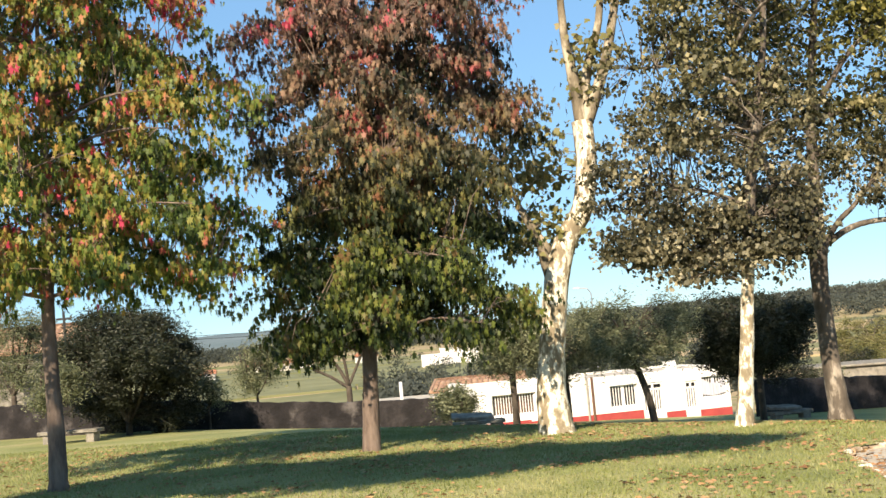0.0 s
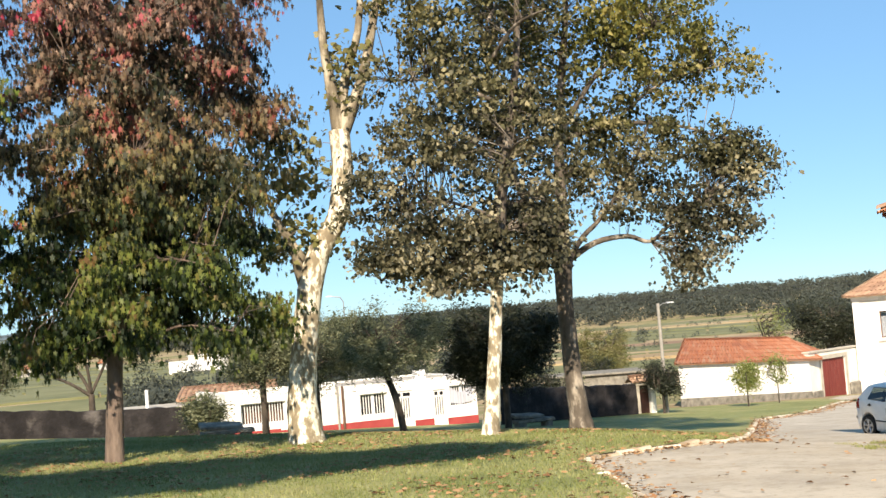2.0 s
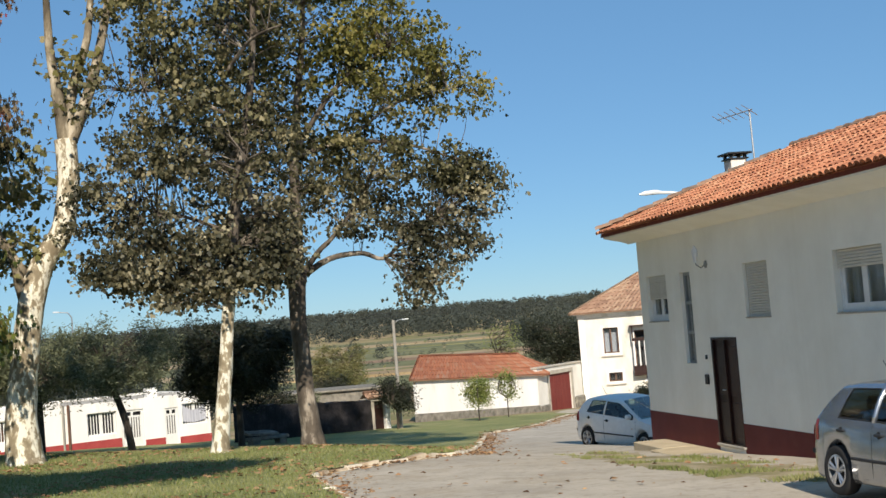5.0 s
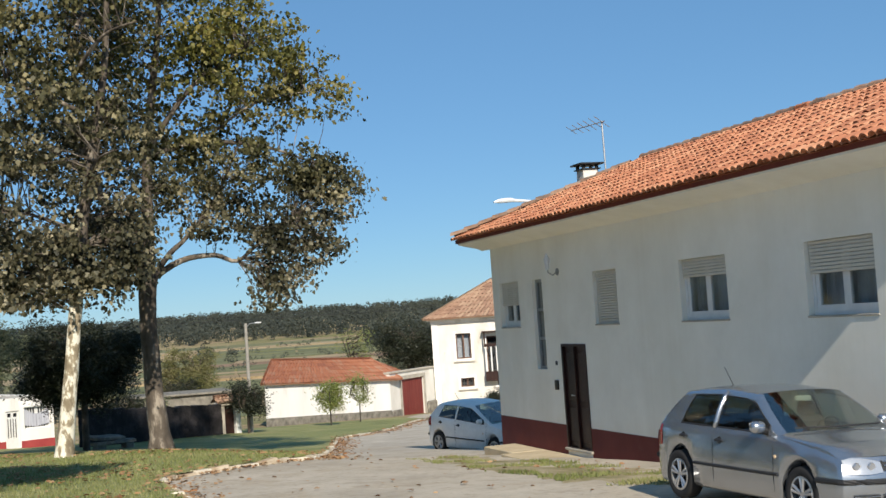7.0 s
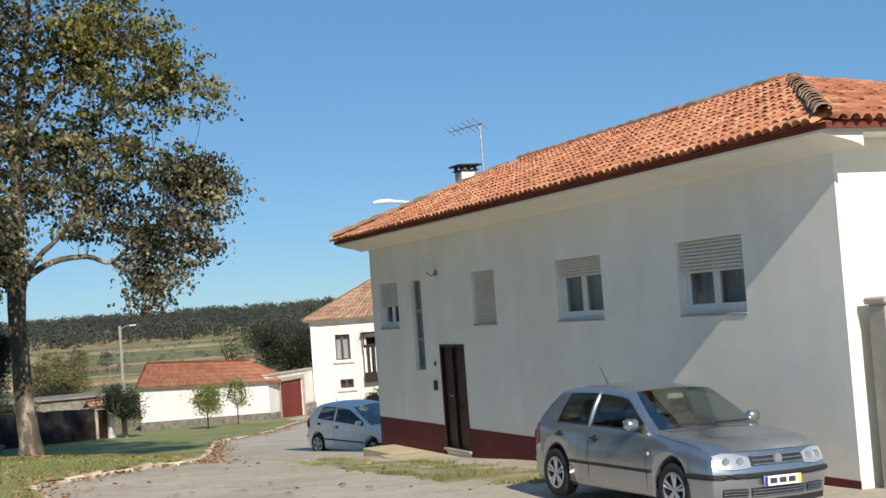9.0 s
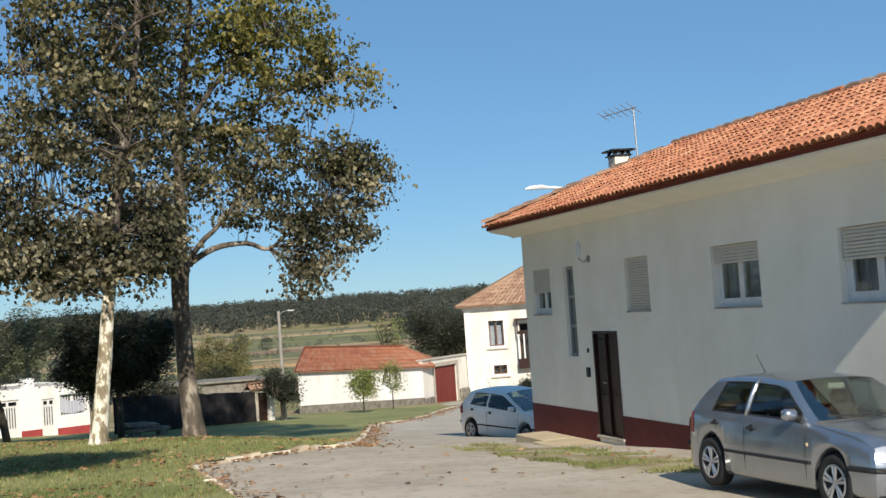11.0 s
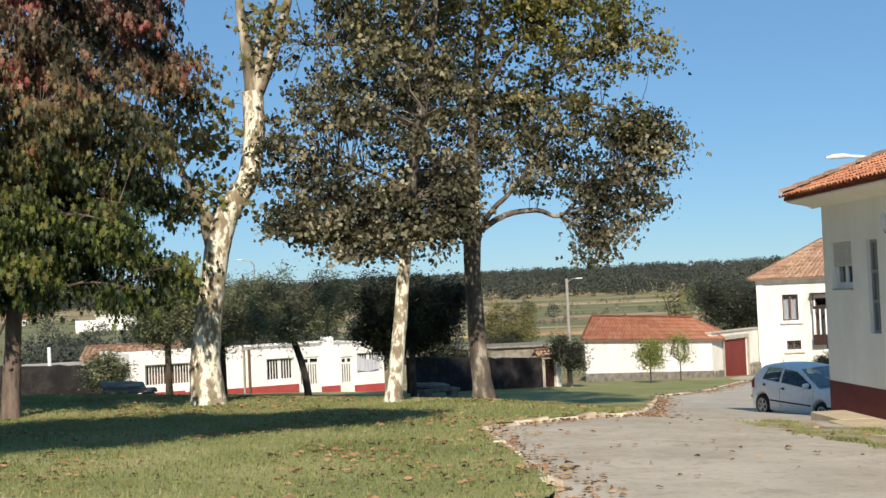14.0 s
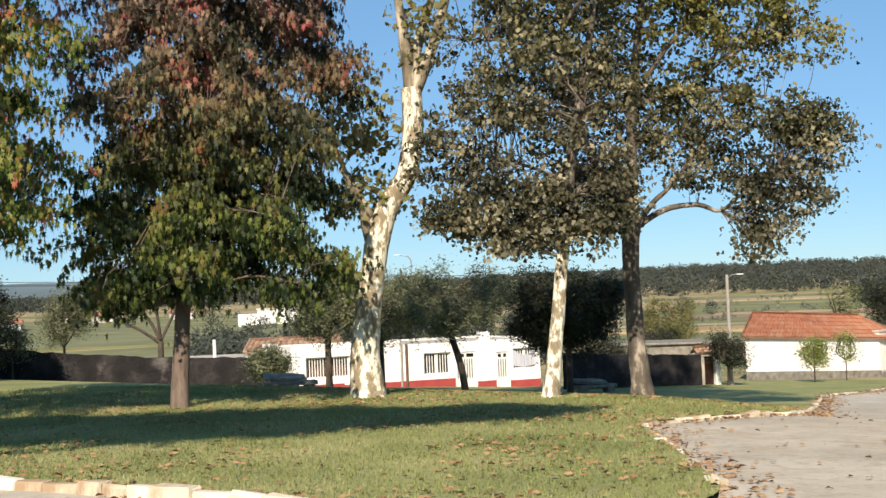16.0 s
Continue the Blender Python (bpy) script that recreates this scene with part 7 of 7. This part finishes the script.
tagged(part("fallen_leaves", leaf_mesh("fallen_leaves", litter(pts, 0.085, rg_), LITTER), None), "dry brown and tan fallen leaves scattered about", "leaves", kind="stuff")
n = 150000
X = rg_.uniform(-16, 14, n * 2)
Y = rg_.uniform(13, 42, n * 2)
X[-9000:], Y[-9000:] = rg_.uniform(10.8, 14.2, 9000), rg_.uniform(13, 24.6, 9000)
in_verge = (X > 10.7) & inside_all(X, Y, VERGE_POLY)
in_verge[in_verge] = [noise.noise(Vector((x * 1.2, y * 1.2, 7.0))) > 0.12 for x, y in zip(X[in_verge], Y[in_verge])]
keep = inside_all(X, Y, LAWN_POLY)
keep &= np.cumsum(keep) <= n
keep |= in_verge
X, Y, low_ = X[keep], Y[keep], in_verge[keep]
n = len(X)
Z = np.array([land(x, y) for x, y in zip(X, Y)]) + np.where(low_, 0.035, 0.10)
a = rg_.uniform(0, 6.28, n)
h = rg_.uniform(0.025, 0.075, n)
w = rg_.uniform(0.008, 0.018, n)
dx, dy = np.cos(a) * w, np.sin(a) * w
lx, ly = rg_.normal(0, 0.025, n), rg_.normal(0, 0.025, n)
V = np.stack([np.stack([X - dx, Y - dy, Z - 0.01], 1), np.stack([X + dx, Y + dy, Z - 0.01], 1), np.stack([X + lx, Y + ly, Z + h], 1)], 1)
gb = Geo()
gb.v, gb.f = V.reshape(-1, 3), np.arange(3 * n).reshape(n, 3)
tagged(part("grass", leaf_mesh("grass", gb, BLADE), None), "short dry grass blades over the lawn", "grass", kind="stuff")

# ---- garden wall beyond the near end of the house ----
gw = thing("garden_wall", HOUSE, "grey pebbledashed garden wall beside the house end", "wall", kind="structure")
part("wall", Geo().box(O + 0.16, O + 4.5, S0 - 0.42, S0 - 0.14, -0.6, 2.42, 0.02), CONCRETE, gw)
part("coping", Geo().box(O + 0.13, O + 4.5, S0 - 0.45, S0 - 0.11, 2.42, 2.50, 0.02), CONCRETE, gw, "rounded concrete coping")

# ---- unseen tree, added behind the viewer to cast shade across the lawn ----
tree("plane_tree", "unseen tall tree added behind the viewer to shade the lawn", "tree",
     [(-15.5, -2.0, 0.25), (-15.3, -1.9, 6), (-14.5, -1.4, 12), (-13.0, -0.8, 16.0)], [0.45, 0.36, 0.28, 0.16],
     [([(-13.6, -1.2, 14.5), (-10.0, -0.4, 16.2), (-5.0, 0.2, 16.8), (-2.0, 0.4, 17.0)], 0.16, 0.04)],
     [(-8.0, 1.9, 17.0, 4.2, 2.1, 1.7, 230), (-4.0, 1.8, 17.2, 3.0, 1.3, 1.0, 110), (-13.0, 2.4, 17.0, 3.4, 2.0, 1.6, 150)],
     52, 0.36, 0.29, MAPLE, PLANE_LEAF, PLANE_BARK, 51, 0.02, 0.45, "plane trees")
